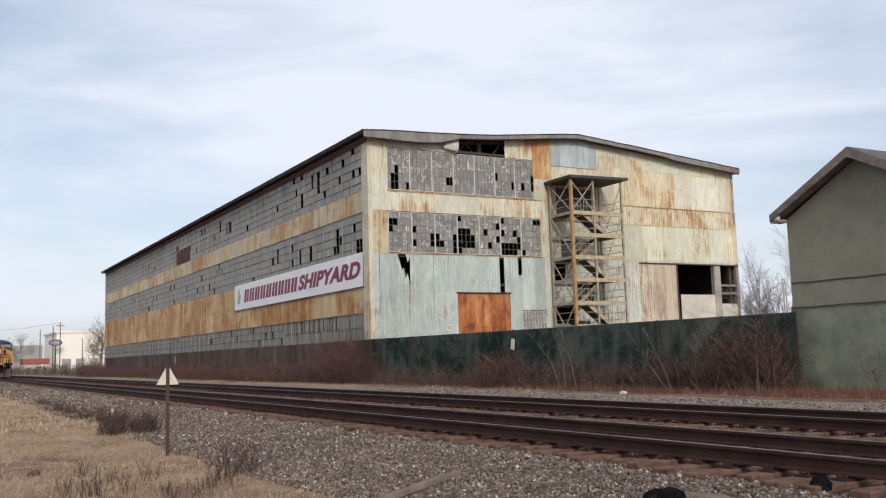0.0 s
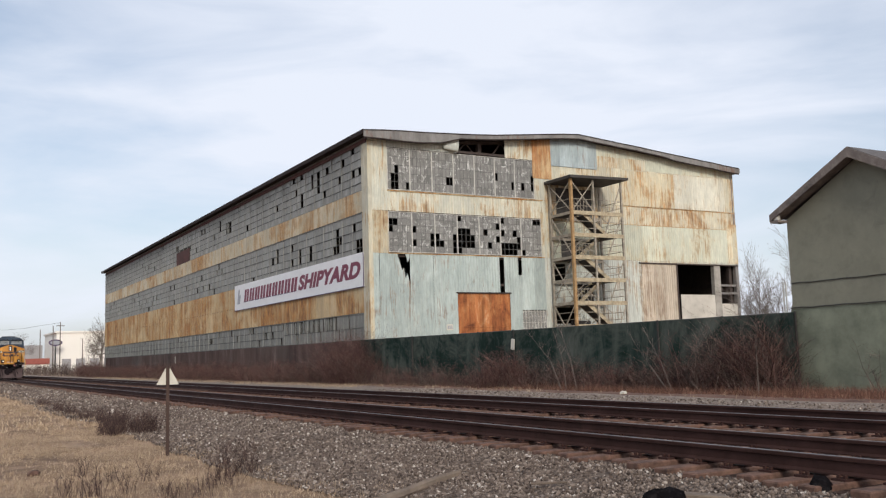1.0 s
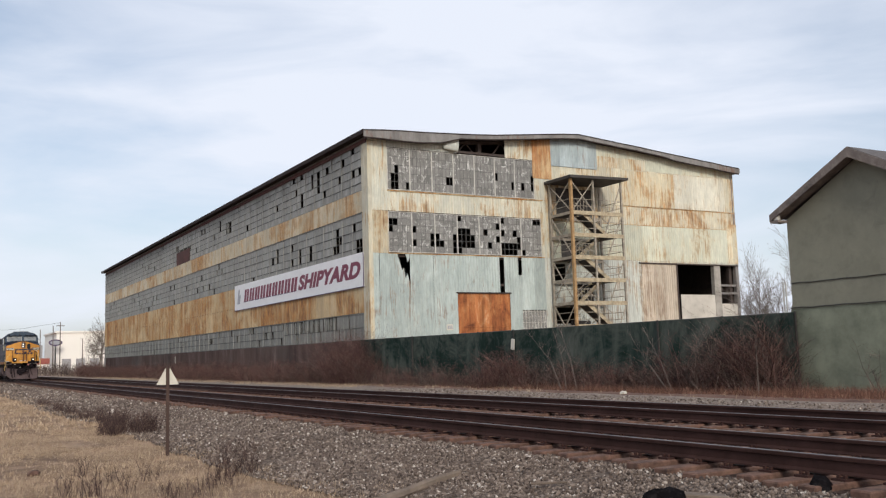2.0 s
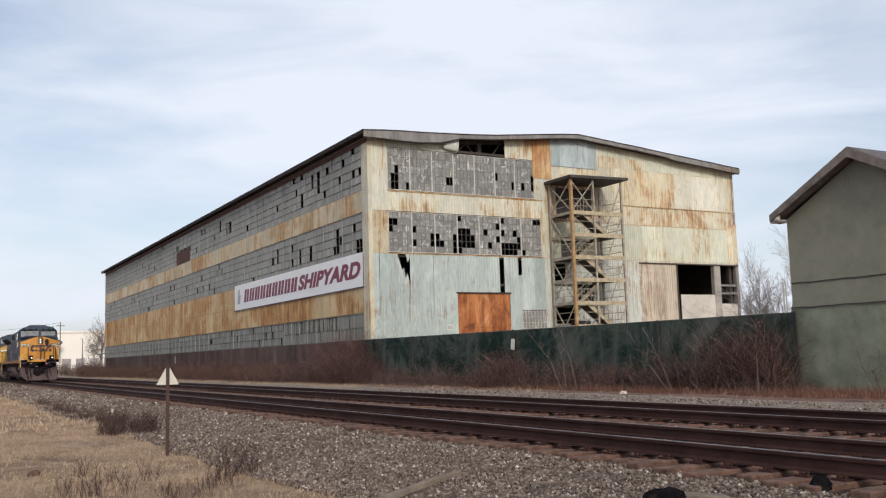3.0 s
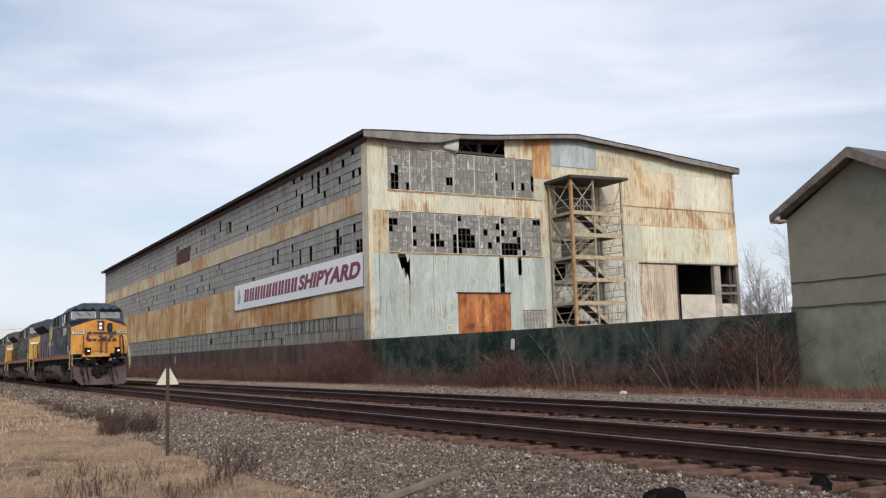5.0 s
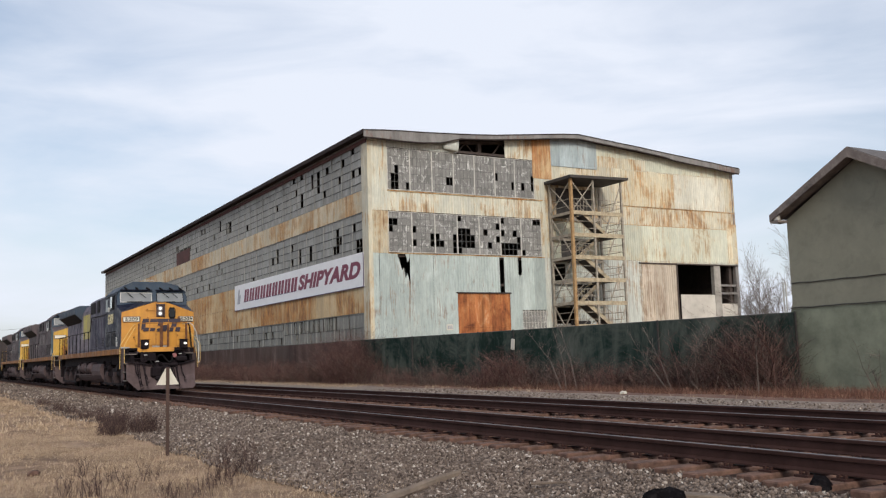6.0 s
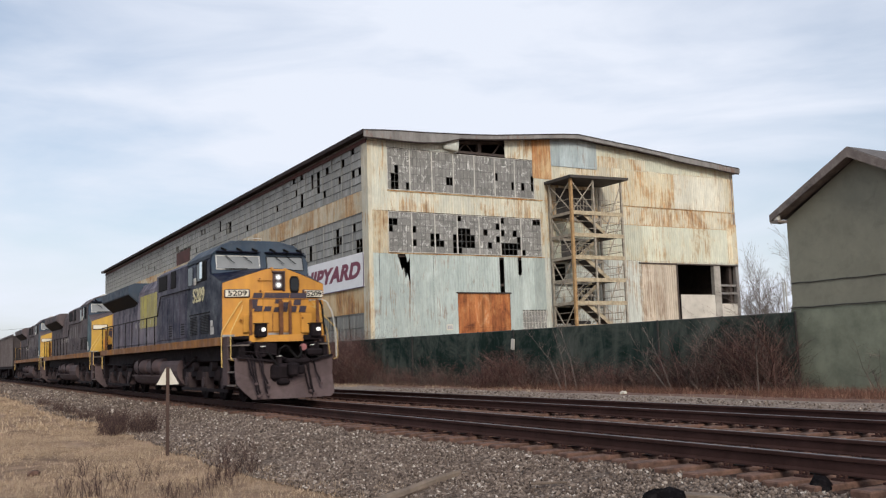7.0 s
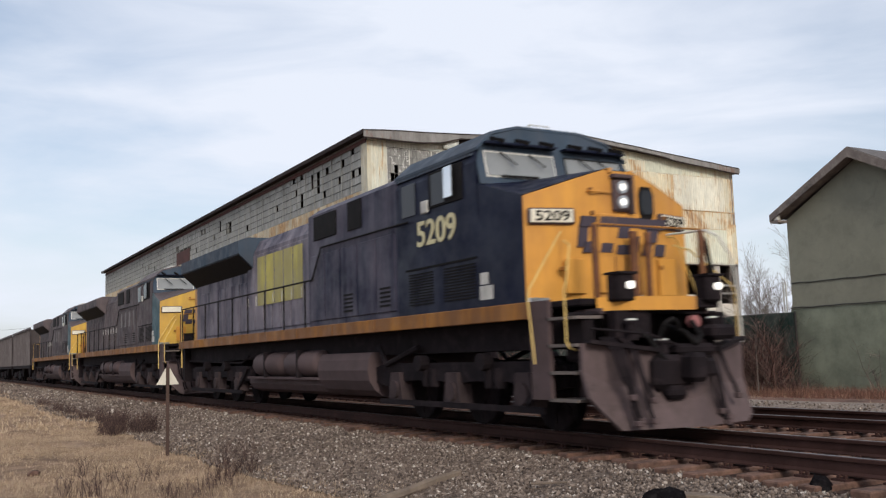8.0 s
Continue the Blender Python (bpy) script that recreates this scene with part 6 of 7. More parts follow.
    # black sheets put the shadow below each wing into the colour
    for s in (-1, 1):
        part("radiator_screen", Shape().prism([(s * 1.54, 3.995), (s * 1.09, 3.582), (s * 1.10, 3.560), (s * 1.55, 3.972)], "x", -20.85, -14.8), BLACK, loco, "screen blackened to stand in for shade under the radiator wing")
    # radiator section with overhanging wings
    part("radiator_base", Shape().box(-20.7, -15.3, -1.10, 1.10, 1.84, 3.62), long_paint, loco)
    wing = [(-1.56, 4.02), (-1.56, 4.36), (-1.3, 4.46), (1.3, 4.46), (1.56, 4.36), (1.56, 4.02), (1.05, 3.55), (-1.05, 3.55)]
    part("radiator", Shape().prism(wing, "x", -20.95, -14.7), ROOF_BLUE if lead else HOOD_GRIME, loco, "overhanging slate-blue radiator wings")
    for s in (-1, 1):
        for k in range(7):
            x = -20.2 + k * 0.7
            part("radiator_door", Shape().soft(x, x + 0.62, s * 1.11 - 0.02, s * 1.11 + 0.02, 1.95, 3.3, 0.015), long_paint, loco)
        # walkway rails
        part("walkway_rail", Shape().tube([(-4.8, s * 1.56, 3.46), (-8.83, s * 1.56, 3.49), (-9.37, s * 1.56, 2.84), (-20.9, s * 1.56, 2.86)], 0.02), BLACK, loco, "thin side handrail")
        for k in range(9):
            x = -9.8 - k * 1.37
            part("stanchion", Shape().rod((x, s * 1.56, 1.80), (x, s * 1.56, 2.86), 0.02), BLACK, loco)
        part("rear_rail", Shape().tube([(-21.0, s * 1.52, 1.0), (-21.0, s * 1.52, 2.9), (-20.9, s * 0.8, 2.9)], 0.025), HANDRAIL, loco)
    part("rear_end", Shape().box(-20.95, -20.7, -1.1, 1.1, 1.84, 3.5), YELLOW, loco, "yellow rear end")
    part("rear_coupler", Shape().soft(-22.0, -21.2, -0.15, 0.15, 0.74, 1.05, 0.05), UNDER, loco)
    part("rear_plate", Shape().box(-21.3, -21.1, -1.4, 1.4, 0.55, 1.6), UNDER, loco)
    # fuel tank and air reservoirs
    part("fuel_tank", Shape().prism(TANK_END, "x", -9.3, -6.75).prism([(-1.0, 1.22), (-1.0, 0.76), (-1.32, 0.70), (-1.32, 0.58), (-1.22, 0.44), (-1.0, 0.36), (1.0, 0.36), (1.22, 0.44), (1.32, 0.58), (1.32, 0.70), (1.0, 0.76), (1.0, 1.22)], "x", -14.5, -9.3), TANK, loco, "dust-brown fuel tank")
    for s in (-1, 1):
        for x0, x1 in ((-13.75, -11.65), (-11.45, -9.4)):
            tank = Shape()
            prof = ((x0, 0.10), (x0 + 0.06, 0.24), (x0 + 0.16, 0.29), (x1 - 0.16, 0.29), (x1 - 0.06, 0.24), (x1, 0.10))
            tank.loft([[(x, s * 1.25 + r * math.cos(a), 1.05 + r * math.sin(a)) for a in [2 * math.pi * i / 16 for i in range(16)]] for x, r in prof])
            part("air_reservoir", tank, TANK, loco, "dusty air reservoir", smooth=True)
            part("reservoir_strap", Shape().box((x0 + x1) / 2 - 0.03, (x0 + x1) / 2 + 0.03, s * 1.25 - 0.30, s * 1.25 + 0.30, 0.74, 1.36), UNDER, loco)
        part("tank_shelf", Shape().box(-14.2, -9.3, min(s * 1.0, s * 1.48), max(s * 1.0, s * 1.48), 0.70, 0.755), TANK, loco)
        part("pipe", Shape().tube([(-6.6, s * 1.3, 1.35), (-6.2, s * 1.35, 1.0), (-5.0, s * 1.3, 1.3)], 0.05), UNDER, loco)
        part("pipe", Shape().tube([(-14.6, s * 1.3, 1.3), (-15.2, s * 1.3, 1.1), (-20.8, s * 1.3, 1.2)], 0.03), UNDER, loco)
    loco_truck(loco, -3.75)
    loco_truck(loco, -17.5)
    TRAIN.append((loco, back))
    return loco, cab, nose


def disc_x(s, x0, x1, y, z, r, n=20):
    return s.rod((x0, y, z), (x1, y, z), r, n=n)


WINDSCREEN = plain("dusty_windscreen", (0.20, 0.21, 0.215), 0.10, 0.0, vary=0.12, scale=2.0, dirty=0.2, dirt=(0.3, 0.3, 0.29), bump=0.0, spec=0.7)


def build_hopper(back):
    """A ribbed open-top hopper car."""
    car = thing("hopper_car", "grimy grey ribbed hopper car", "freight car", group="train")
    L = 15.6
    part("body", Shape().loft([[(-0.9 - 1.6 * (z < 2), y, z) for y, z in ((-1.5, 1.3), (-1.5, 4.1), (1.5, 4.1), (1.5, 1.3))], [(-L + 0.9 + 1.6 * (z < 2), y, z) for y, z in ((-1.5, 1.3), (-1.5, 4.1), (1.5, 4.1), (1.5, 1.3))]]), CAR_GREY, car)
    for s in (-1, 1):
        for k in range(11):
            x = -1.1 - k * (L - 2.2) / 10
            part("rib", Shape().soft(x - 0.06, x + 0.06, s * 1.56 - 0.07, s * 1.56 + 0.07, 1.35, 4.1, 0.02), CAR_GREY, car)
        part("top_rail", Shape().soft(-L + 0.8, -0.8, s * 1.56 - 0.08, s * 1.56 + 0.08, 4.08, 4.24, 0.02), CAR_GREY, car)
        part("side_sill", Shape().soft(-L + 0.3, -0.3, s * 1.45 - 0.1, s * 1.45 + 0.1, 1.1, 1.36, 0.02), UNDER, car)
    for x in (-5.2, -10.4):
        part("discharge_gate", Shape().prism([(x - 1.4, 1.3), (x + 1.4, 1.3), (x + 0.4, 0.45), (x - 0.4, 0.45)], "y", -1.1, 1.1), UNDER, car)
    part("centre_sill", Shape().box(-L - 0.2, 0.2, -0.2, 0.2, 0.8, 1.25), UNDER, car)
    for xc in (-2.1, -L + 2.1):
        s = Shape()
        for side in (-1, 1):
            s.prism([(xc - 1.3, 0.42), (xc - 1.1, 0.68), (xc - 0.4, 0.80), (xc + 0.4, 0.80), (xc + 1.1, 0.68), (xc + 1.3, 0.42), (xc + 0.9, 0.30), (xc + 0.4, 0.24), (xc - 0.4, 0.24), (xc - 0.9, 0.30)], "y", side * 0.95, side * 1.10)
        truck = part("truck", s, UNDER, car)
        add_wheels(truck, (xc - 0.9, xc + 0.9), 0.46)
    TRAIN.append((car, back))


build_loco("navy blue diesel locomotive, yellow nose, lit headlights, leading the train", "5209", 0.0, True)
build_loco("grimy grey-blue diesel locomotive with a dusty yellow nose coupled second", "", 22.9, False)
build_loco("grimy grey-blue diesel locomotive with a dusty yellow nose coupled third", "", 45.2, False)
for n in range(5):
    build_hopper(67.8 + n * 16.1)

# ---- plants, stones and the distance ----
def sprig(s, p, q, r0, r1):
    """A three-sided tapering twig."""
    p, q = Vector(p), Vector(q)
    d = (q - p).normalized()
    u = d.orthogonal().normalized()
    w = d.cross(u)
    n = len(s.v)
    for c, r in ((p, r0), (q, r1)):
        for k in range(3):
            a = 2.0944 * k
            s.v.append(tuple(c + (u * math.cos(a) + w * math.sin(a)) * r))
    s.f += [(n, n + 1, n + 4, n + 3), (n + 1, n + 2, n + 5, n + 4), (n + 2, n, n + 3, n + 5)]


def quick(name, s, mat, label, category, kind="stuff"):
    me = bpy.data.meshes.new(name)
    me.from_pydata(s.v, [], s.f)
    me.materials.append(mat)
    return tagged(new(name, me), label, category, kind=kind)


def shoot(s, rng, x, y, z, h, lean, thick, twigs, spread):
    """One woody shoot that bends once and carries side twigs."""
    a = rng.uniform(0, 6.283)
    lean *= rng.uniform(0.2, 2.2)
    d = Vector((math.cos(a) * lean, math.sin(a) * lean, 1)).normalized()
    base = Vector((x, y, z))
    mid = base + d * h * 0.55
    d2 = (d + Vector((rng.uniform(-0.6, 0.6), rng.uniform(-0.5, 0.5), rng.uniform(-0.3, 0.2)))).normalized()
    tip = mid + d2 * h * 0.45
    sprig(s, base, mid, thick, thick * 0.7)
    sprig(s, mid, tip, thick * 0.7, thick * 0.3)
    for _ in range(twigs):
        k = rng.uniform(0.25, 0.98)
        p = base.lerp(mid, k / 0.55) if k < 0.55 else mid.lerp(tip, (k - 0.55) / 0.45)
        b = rng.uniform(0, 6.283)
        e = Vector((math.cos(b), math.sin(b), rng.uniform(0.2, 1.1))).normalized() * h * spread * rng.uniform(0.4, 1.0)
        sprig(s, p, p + e, thick * 0.45, thick * 0.2)


def fence_y(x):
    return 22.5 if x < -50 else 22.5 + (x + 50) * 2.05 / 29.4


# stands of brush: middle, half length, added density, added height, share of red stems
STANDS = ((-50.0, 3.4, 0.65, 1.9, 0.95), (-57.0, 3.0, 0.3, 0.5, 0.8), (-45.5, 2.2, 0.1, 0.2, 0.5), (-40.5, 1.2, 0.25, 0.4, 0.3), (-35.2, 1.8, 0.55, 0.75, 0.95),
          (-31.0, 1.5, 0.25, 0.6, 0.45), (-28.2, 1.0, 0.3, 0.3, 0.8), (-25.8, 1.3, 0.25, 0.5, 0.35), (-23.2, 1.5, 0.30, 0.8, 0.45), (-21.3, 1.1, 0.45, 1.4, 0.5))


def build_thicket():
    rng = random.Random(11)
    red, grey, row = Shape(), Shape(), Shape()
    for _ in range(17000):
        x = rng.uniform(-60, -19.8)
        more, taller, share = 0.0, 0.0, 0.55
        for c, half, add, up, reds in STANDS:
            k = max(0.0, 1 - ((x - c) / half) ** 2)
            more, taller = more + add * k, taller + up * k
            share += (reds - 0.55) * k
        if rng.random() > 0.34 + more + 0.45 * noise.noise((x * 0.33, 8, 3)):
            continue
        y = fence_y(x) - 0.15 - abs(rng.gauss(0, 0.7))
        tall = 0.62 + taller + 0.4 * noise.noise((x * 0.9, 2, 7))
        h = max(0.2, rng.uniform(0.25, 1.0) ** 1.3 * tall * 1.5)
        shoot(red if rng.random() < share else grey, rng, x, y, ground_height(x, y) - 0.03, h, 0.6, rng.uniform(0.0035, 0.008), 6, 0.45)
    # the long dense bramble bank before the brown fence
    for _ in range(11000):
        x = -58 - 92 * rng.random() ** 1.25
        y = 22.4 - abs(rng.gauss(0, 0.9))
        tall = 1.5 + 0.5 * noise.noise((x * 0.11, 3, 2)) + 0.35 * noise.noise((x * 0.6, 1, 4)) + (0.6 if x < -136 else 0.0)
        shoot(row if rng.random() < 0.8 else grey, rng, x, y, ground_height(x, y) - 0.03, tall * rng.uniform(0.35, 1.2), 0.75, rng.uniform(0.006, 0.012), 5, 0.45)
    quick("bramble_bank", row, TWIG, "dense reddish-brown bramble bank before the brown fence", "brambles")
    quick("bramble_thicket", red, TWIG, "reddish-brown leafless brambles along the fence", "brambles")
    quick("brush", grey, TWIG_GREY, "grey-brown leafless brush along the fence", "brush")
    # slender saplings that stand out pale before the fence
    for x, y, dx, h in ((-29.4, 21.9, -0.6, 2.3), (-28.7, 21.9, -1.15, 2.4), (-29.6, 21.85, -2.1, 2.3), (-24.4, 22.6, -2.2, 2.0), (-24.2, 22.55, -1.3, 2.1), (-20.6, 22.7, 0.1, 2.5)):
        z = ground_height(x, y) - 0.05
        base = Vector((0, 0, 0))
        mid = base + Vector((dx * 0.4 + rng.uniform(-0.1, 0.1), rng.uniform(-0.1, 0.1), h * 0.52))
        tip = base + Vector((dx, rng.uniform(-0.25, 0.1), h + 0.25))
        root = thing("sapling", "slender leafless pale grey sapling before the fence", "sapling", pose(x, y, z), "saplings along the fence")
        stem = Shape()
        sprig(stem, base, mid, 0.022, 0.016)
        sprig(stem, mid, tip, 0.016, 0.005)
        part("stem", stem, SAPLING, root)
        twigs = Shape()
        for _ in range(16):
            k = rng.uniform(0.1, 0.95)
            p = mid.lerp(tip, k)
            q = p + Vector((rng.uniform(-0.4, 0.4), rng.uniform(-0.3, 0.3), rng.uniform(0.1, 0.5))) * (1.15 - 0.5 * k)
            sprig(twigs, p, q, 0.007, 0.003)
            sprig(twigs, p.lerp(q, 0.6), p.lerp(q, 0.6) + Vector((rng.uniform(-0.2, 0.2), rng.uniform(-0.15, 0.15), rng.uniform(0.05, 0.25))), 0.004, 0.002)
        part("crown", twigs, SAPLING, root)
    far = Shape()
    for _ in range(1500):
        x = rng.uniform(-330, -150)
        y = rng.uniform(19.5, 30)
        shoot(far, rng, x, y, -0.4, rng.uniform(0.8, 2.6), 0.3, 0.03, 3, 0.45)
    quick("far_brush", far, TWIG_GREY, "distant grey-brown scrub beside the line", "brush")


def build_bush(x, y, h, seed, stems):
    rng = random.Random(seed)
    s = Shape()
    for _ in range(stems):
        shoot(s, rng, x + rng.gauss(0, 0.35), y + rng.gauss(0, 0.15), ground_height(x, y) - 0.05, h * rng.uniform(0.55, 1.0), 0.5, rng.uniform(0.010, 0.018), 8, 0.33)
    bush = thing("bush", "tall leafless bush of tangled grey-brown stems", "bush", group="bushes by the fence")
    me = bpy.data.meshes.new("stems")
    me.from_pydata(s.v, [], s.f)
    part("stem_tangle", me, TWIG_GREY if seed % 3 == 0 else TWIG, bush)


def limb(s, rng, p, d, length, r, depth, thin=0.012):
    """A branch that forks until it is thin."""
    p = Vector(p)
    segs = 3
    for k in range(segs):
        d = (d + Vector((rng.uniform(-0.16, 0.16), rng.uniform(-0.16, 0.16), rng.uniform(-0.02, 0.12)))).normalized()
        q = p + d * length / segs
        r2 = r * 0.84
        if depth == 0:
            s[0].rod(p, q, r, r2, 7)
        else:
            sprig(s[1], p, q, max(r, thin), max(r2, thin * 0.8))
        if depth < 4:
            for _ in range(2 if depth else 1):
                a = rng.uniform(0, 6.283)
                side = d.orthogonal().normalized()
                side = Matrix.Rotation(a, 3, d) @ side
                nd = (d * rng.uniform(0.5, 0.9) + side * rng.uniform(0.5, 0.9) + Vector((0, 0, 0.12))).normalized()
                if depth > 0 or k > 0:
                    limb(s, rng, q, nd, length * rng.uniform(0.5, 0.72), r2 * 0.55, depth + 1, thin)
        p, r = q, r2
    if depth < 4:
        limb(s, rng, p, d, length * 0.7, r * 0.8, depth + 1, thin)


def build_tree(x, y, z, h, seed, thick=0.016, thin=0.012):
    rng = random.Random(seed)
    s = (Shape(), Shape())
    limb(s, rng, (0, 0, -0.3), Vector((rng.uniform(-0.1, 0.1), rng.uniform(-0.1, 0.1), 1)), h * 0.36, h * thick, 0, thin)
    tree = thing("tree", "bare winter tree with fine grey-brown branches", "tree", pose(x, y, z), group="bare trees")
    part("trunk", s[0], BARK, tree)
    me = bpy.data.meshes.new("crown")
    me.from_pydata(s[1].v, [], s[1].f)
    part("crown", me, BARK, tree)


def build_grass():
    rng = random.Random(21)

    def blades(count, x0, x1, y0, y1, h0, h1, w, ok, flat=0.6):
        s = Shape()
        for _ in range(count):
            x, y = rng.uniform(x0, x1), rng.uniform(y0, y1)
            if not ok(x, y):
                continue
            z = ground_height(x, y) - 0.01
            for _ in range(4):
                a, b = rng.uniform(0, 6.283), rng.uniform(0, 6.283)
                h = rng.uniform(h0, h1)
                lean = rng.uniform(0.2, 1.0) * flat
                px, py = x + rng.gauss(0, 0.05), y + rng.gauss(0, 0.05)
                n = len(s.v)
                s.v += [(px - w * math.cos(a), py - w * math.sin(a), z), (px + w * math.cos(a), py + w * math.sin(a), z), (px + h * lean * math.cos(b), py + h * lean * math.sin(b), z + h * (1.1 - lean * 0.7))]
                s.f.append((n, n + 1, n + 2))
        return s

    def patchy(x, y):
        return noise.noise((x * 0.28, y * 0.5, 9.0)) + 0.5 * noise.noise((x * 0.9, y * 1.3, 4.0)) + rng.gauss(0, 0.3) > -0.02 - 0.13 * max(0.0, y) and y < ballast_edge(x) + 0.2 + 0.9 * noise.noise((x * 1.3, y * 1.5, 2))
    quick("near_grass", blades(52000, -30, -7, -4, 6.6, 0.03, 0.13, 0.004, patchy, 0.95), STRAW, "matted dry straw-coloured grass", "grass")
    quick("verge_grass", blades(12000, -75, -30, -6, 6.2, 0.07, 0.22, 0.014, patchy, 0.9), STRAW, "dry straw-coloured verge grass", "grass")
    quick("brown_grass", blades(15000, -75, -12, 20.4, 24.4, 0.06, 0.26, 0.007, lambda x, y: y > 21.3 + 0.9 * noise.noise((x * 0.4, y, 6)) and (y < fence_y(x) if x < -20.6 else y < 24.5), 0.8), BROWN_GRASS, "low reddish-brown dead grass under the brambles", "grass")
    quick("red_grass", blades(9000, -33, -13, 20.6, 24.5, 0.14, 0.45, 0.006, lambda x, y: y > 21.5 + 0.5 * noise.noise((x * 0.5, y, 3)) and (y < fence_y(x) if x < -20.6 else y < 24.6) and rng.random() < 0.6 + 0.8 * noise.noise((x * 0.35, y * 0.6, 8)), 0.7), BROWN_GRASS, "tall reddish dead grass before the fence and shed", "grass")
    quick("far_grass", blades(13000, -130, -12, 18.2, 22.2, 0.08, 0.26, 0.009, lambda x, y: y < fence_y(x) and rng.random() < (0.07 if x > -29 else 0.3 if x > -42 else 1.0) and y > 19.4 + 1.1 * noise.noise((x * 0.2, 1, 1)) + (1.1 if x > -45 else 0), 0.7), STRAW, "dry straw grass in front of the brambles", "grass")


def build_weeds():
    rng = random.Random(31)
    spots = [(-34.0, 5.0, 0.5), (-31.5, 5.15, 0.55), (-29.5, 5.2, 0.5), (-28.2, 5.0, 0.6), (-26.6, 4.9, 0.62), (-25.6, 5.15, 0.66), (-25.2, 5.3, 0.7), (-42.0, 5.1, 0.5), (-48.0, 5.2, 0.5), (-38.0, 5.0, 0.45),
             (-15.2, 4.55, 0.55), (-15.0, 4.75, 0.78), (-16.4, 4.7, 0.4), (-14.2, 2.65, 0.42), (-13.6, 3.1, 0.32), (-13.2, 3.4, 0.36), (-16.9, 2.4, 0.35), (-15.6, 2.8, 0.30), (-13.9, 3.8, 0.30), (-12.9, 3.0, 0.34), (-17.9, 5.2, 0.4), (-12.6, 2.2, 0.3), (-14.6, 1.9, 0.42), (-14.3, 2.2, 0.5), (-15.4, 3.2, 0.45), (-14.8, 4.2, 0.5), (-14.0, 4.1, 0.42), (-26.0, 4.6, 0.6), (-26.4, 4.5, 0.5), (-27.4, 4.7, 0.5)]
    for x, y, h in spots:
        s = Shape()
        for _ in range(70 if x < -20 else 26 if h > 0.45 else 15):
            px, py = x + rng.gauss(0, 0.25 if x < -20 else 0.07), y + rng.gauss(0, 0.15 if x < -20 else 0.07)
            shoot(s, rng, px, py, ground_height(px, py) - 0.02, h * rng.uniform(0.4, 1.05), 0.28, rng.uniform(0.005, 0.010) if x < -20 else rng.uniform(0.003, 0.006), 9, 0.22)
        me = bpy.data.meshes.new("stalks")
        me.from_pydata(s.v, [], s.f)
        weed = thing("weed_clump", "dead purplish-brown weed stalks at the ballast edge", "weeds", group="weed clumps")
        tagged(part("stalk_tangle", me, WEED, weed), kind="stuff")


def build_stones():
    """Loose stones over the shoulder, thickest where the camera stands."""
    rng = random.Random(41)
    phi = (1 + 5 ** 0.5) / 2
    ico = [Vector(v).normalized() for v in ((-1, phi, 0), (1, phi, 0), (-1, -phi, 0), (1, -phi, 0), (0, -1, phi), (0, 1, phi), (0, -1, -phi), (0, 1, -phi), (phi, 0, -1), (phi, 0, 1), (-phi, 0, -1), (-phi, 0, 1))]
    tri = ((0, 11, 5), (0, 5, 1), (0, 1, 7), (0, 7, 10), (0, 10, 11), (1, 5, 9), (5, 11, 4), (11, 10, 2), (10, 7, 6), (7, 1, 8), (3, 9, 4), (3, 4, 2), (3, 2, 6), (3, 6, 8), (3, 8, 9), (4, 9, 5), (2, 4, 11), (6, 2, 10), (8, 6, 7), (9, 8, 1))
    shapes = []
    for _ in range(14):
        shapes.append([v * rng.uniform(0.62, 1.15) for v in ico])

    def scatter(name, count, x0, x1, y0, y1, r0, r1, lift, mat, label, dense=1.0):
        s = Shape()
        for _ in range(count):
            x = rng.uniform(x0, x1)
            lo = ballast_edge(x) - 0.25 if y0 is None else y0
            y = lo + (y1 - lo) * rng.random() ** dense
            r = rng.uniform(r0, r1) * (1.5 if rng.random() < 0.05 else 1.0)
            m = Euler((rng.uniform(0, 6), rng.uniform(0, 6), rng.uniform(0, 6))).to_matrix()
            m = m @ Matrix.Diagonal((1.0, rng.uniform(0.65, 1.0), rng.uniform(0.5, 0.9)))
            z = ground_height(x, y) + lift + rng.uniform(-0.3, 0.5) * r
            n = len(s.v)
            s.v += [(x + q.x * r, y + q.y * r, z + q.z * r) for q in (m @ v for v in rng.choice(shapes))]
            s.f += [(a + n, b + n, c + n) for a, b, c in tri]
        quick(name, s, mat, label, "ballast")
    scatter("near_ballast", 27000, -15.5, -4.0, None, 7.7, 0.011, 0.03, 0.03, STONES, "loose grey crushed stones of the track shoulder")
    scatter("shoulder_ballast", 19000, -34, -15.5, None, 7.7, 0.016, 0.038, 0.03, STONES, "loose grey crushed stones of the track shoulder")
    scatter("mid_ballast", 9000, -70, -34, None, 7.7, 0.03, 0.06, 0.03, STONES, "grey crushed stones of the track shoulder")
    scatter("far_ballast", 4000, -135, -70, None, 7.7, 0.05, 0.09, 0.03, STONES, "grey crushed stones of the distant track shoulder")
    scatter("crib_ballast", 6500, -26, -3.0, 7.65, 14.4, 0.015, 0.03, 0.005, CRIB_STONES, "rust-stained stones between the sleepers")
    scatter("between_tracks", 5200, -34, -6.0, 10.25, 11.75, 0.015, 0.034, 0.045, STONES, "pale loose stones between the two tracks")
    scatter("tie_end_ballast", 3000, -30, -3.0, 7.2, 7.57, 0.014, 0.03, 0.035, STONES, "loose stones round the sleeper ends")
    scatter("far_gravel", 7000, -40, -10, 14.6, 20.0, 0.015, 0.045, 0.04, STONES, "pale loose stones beside the far track")


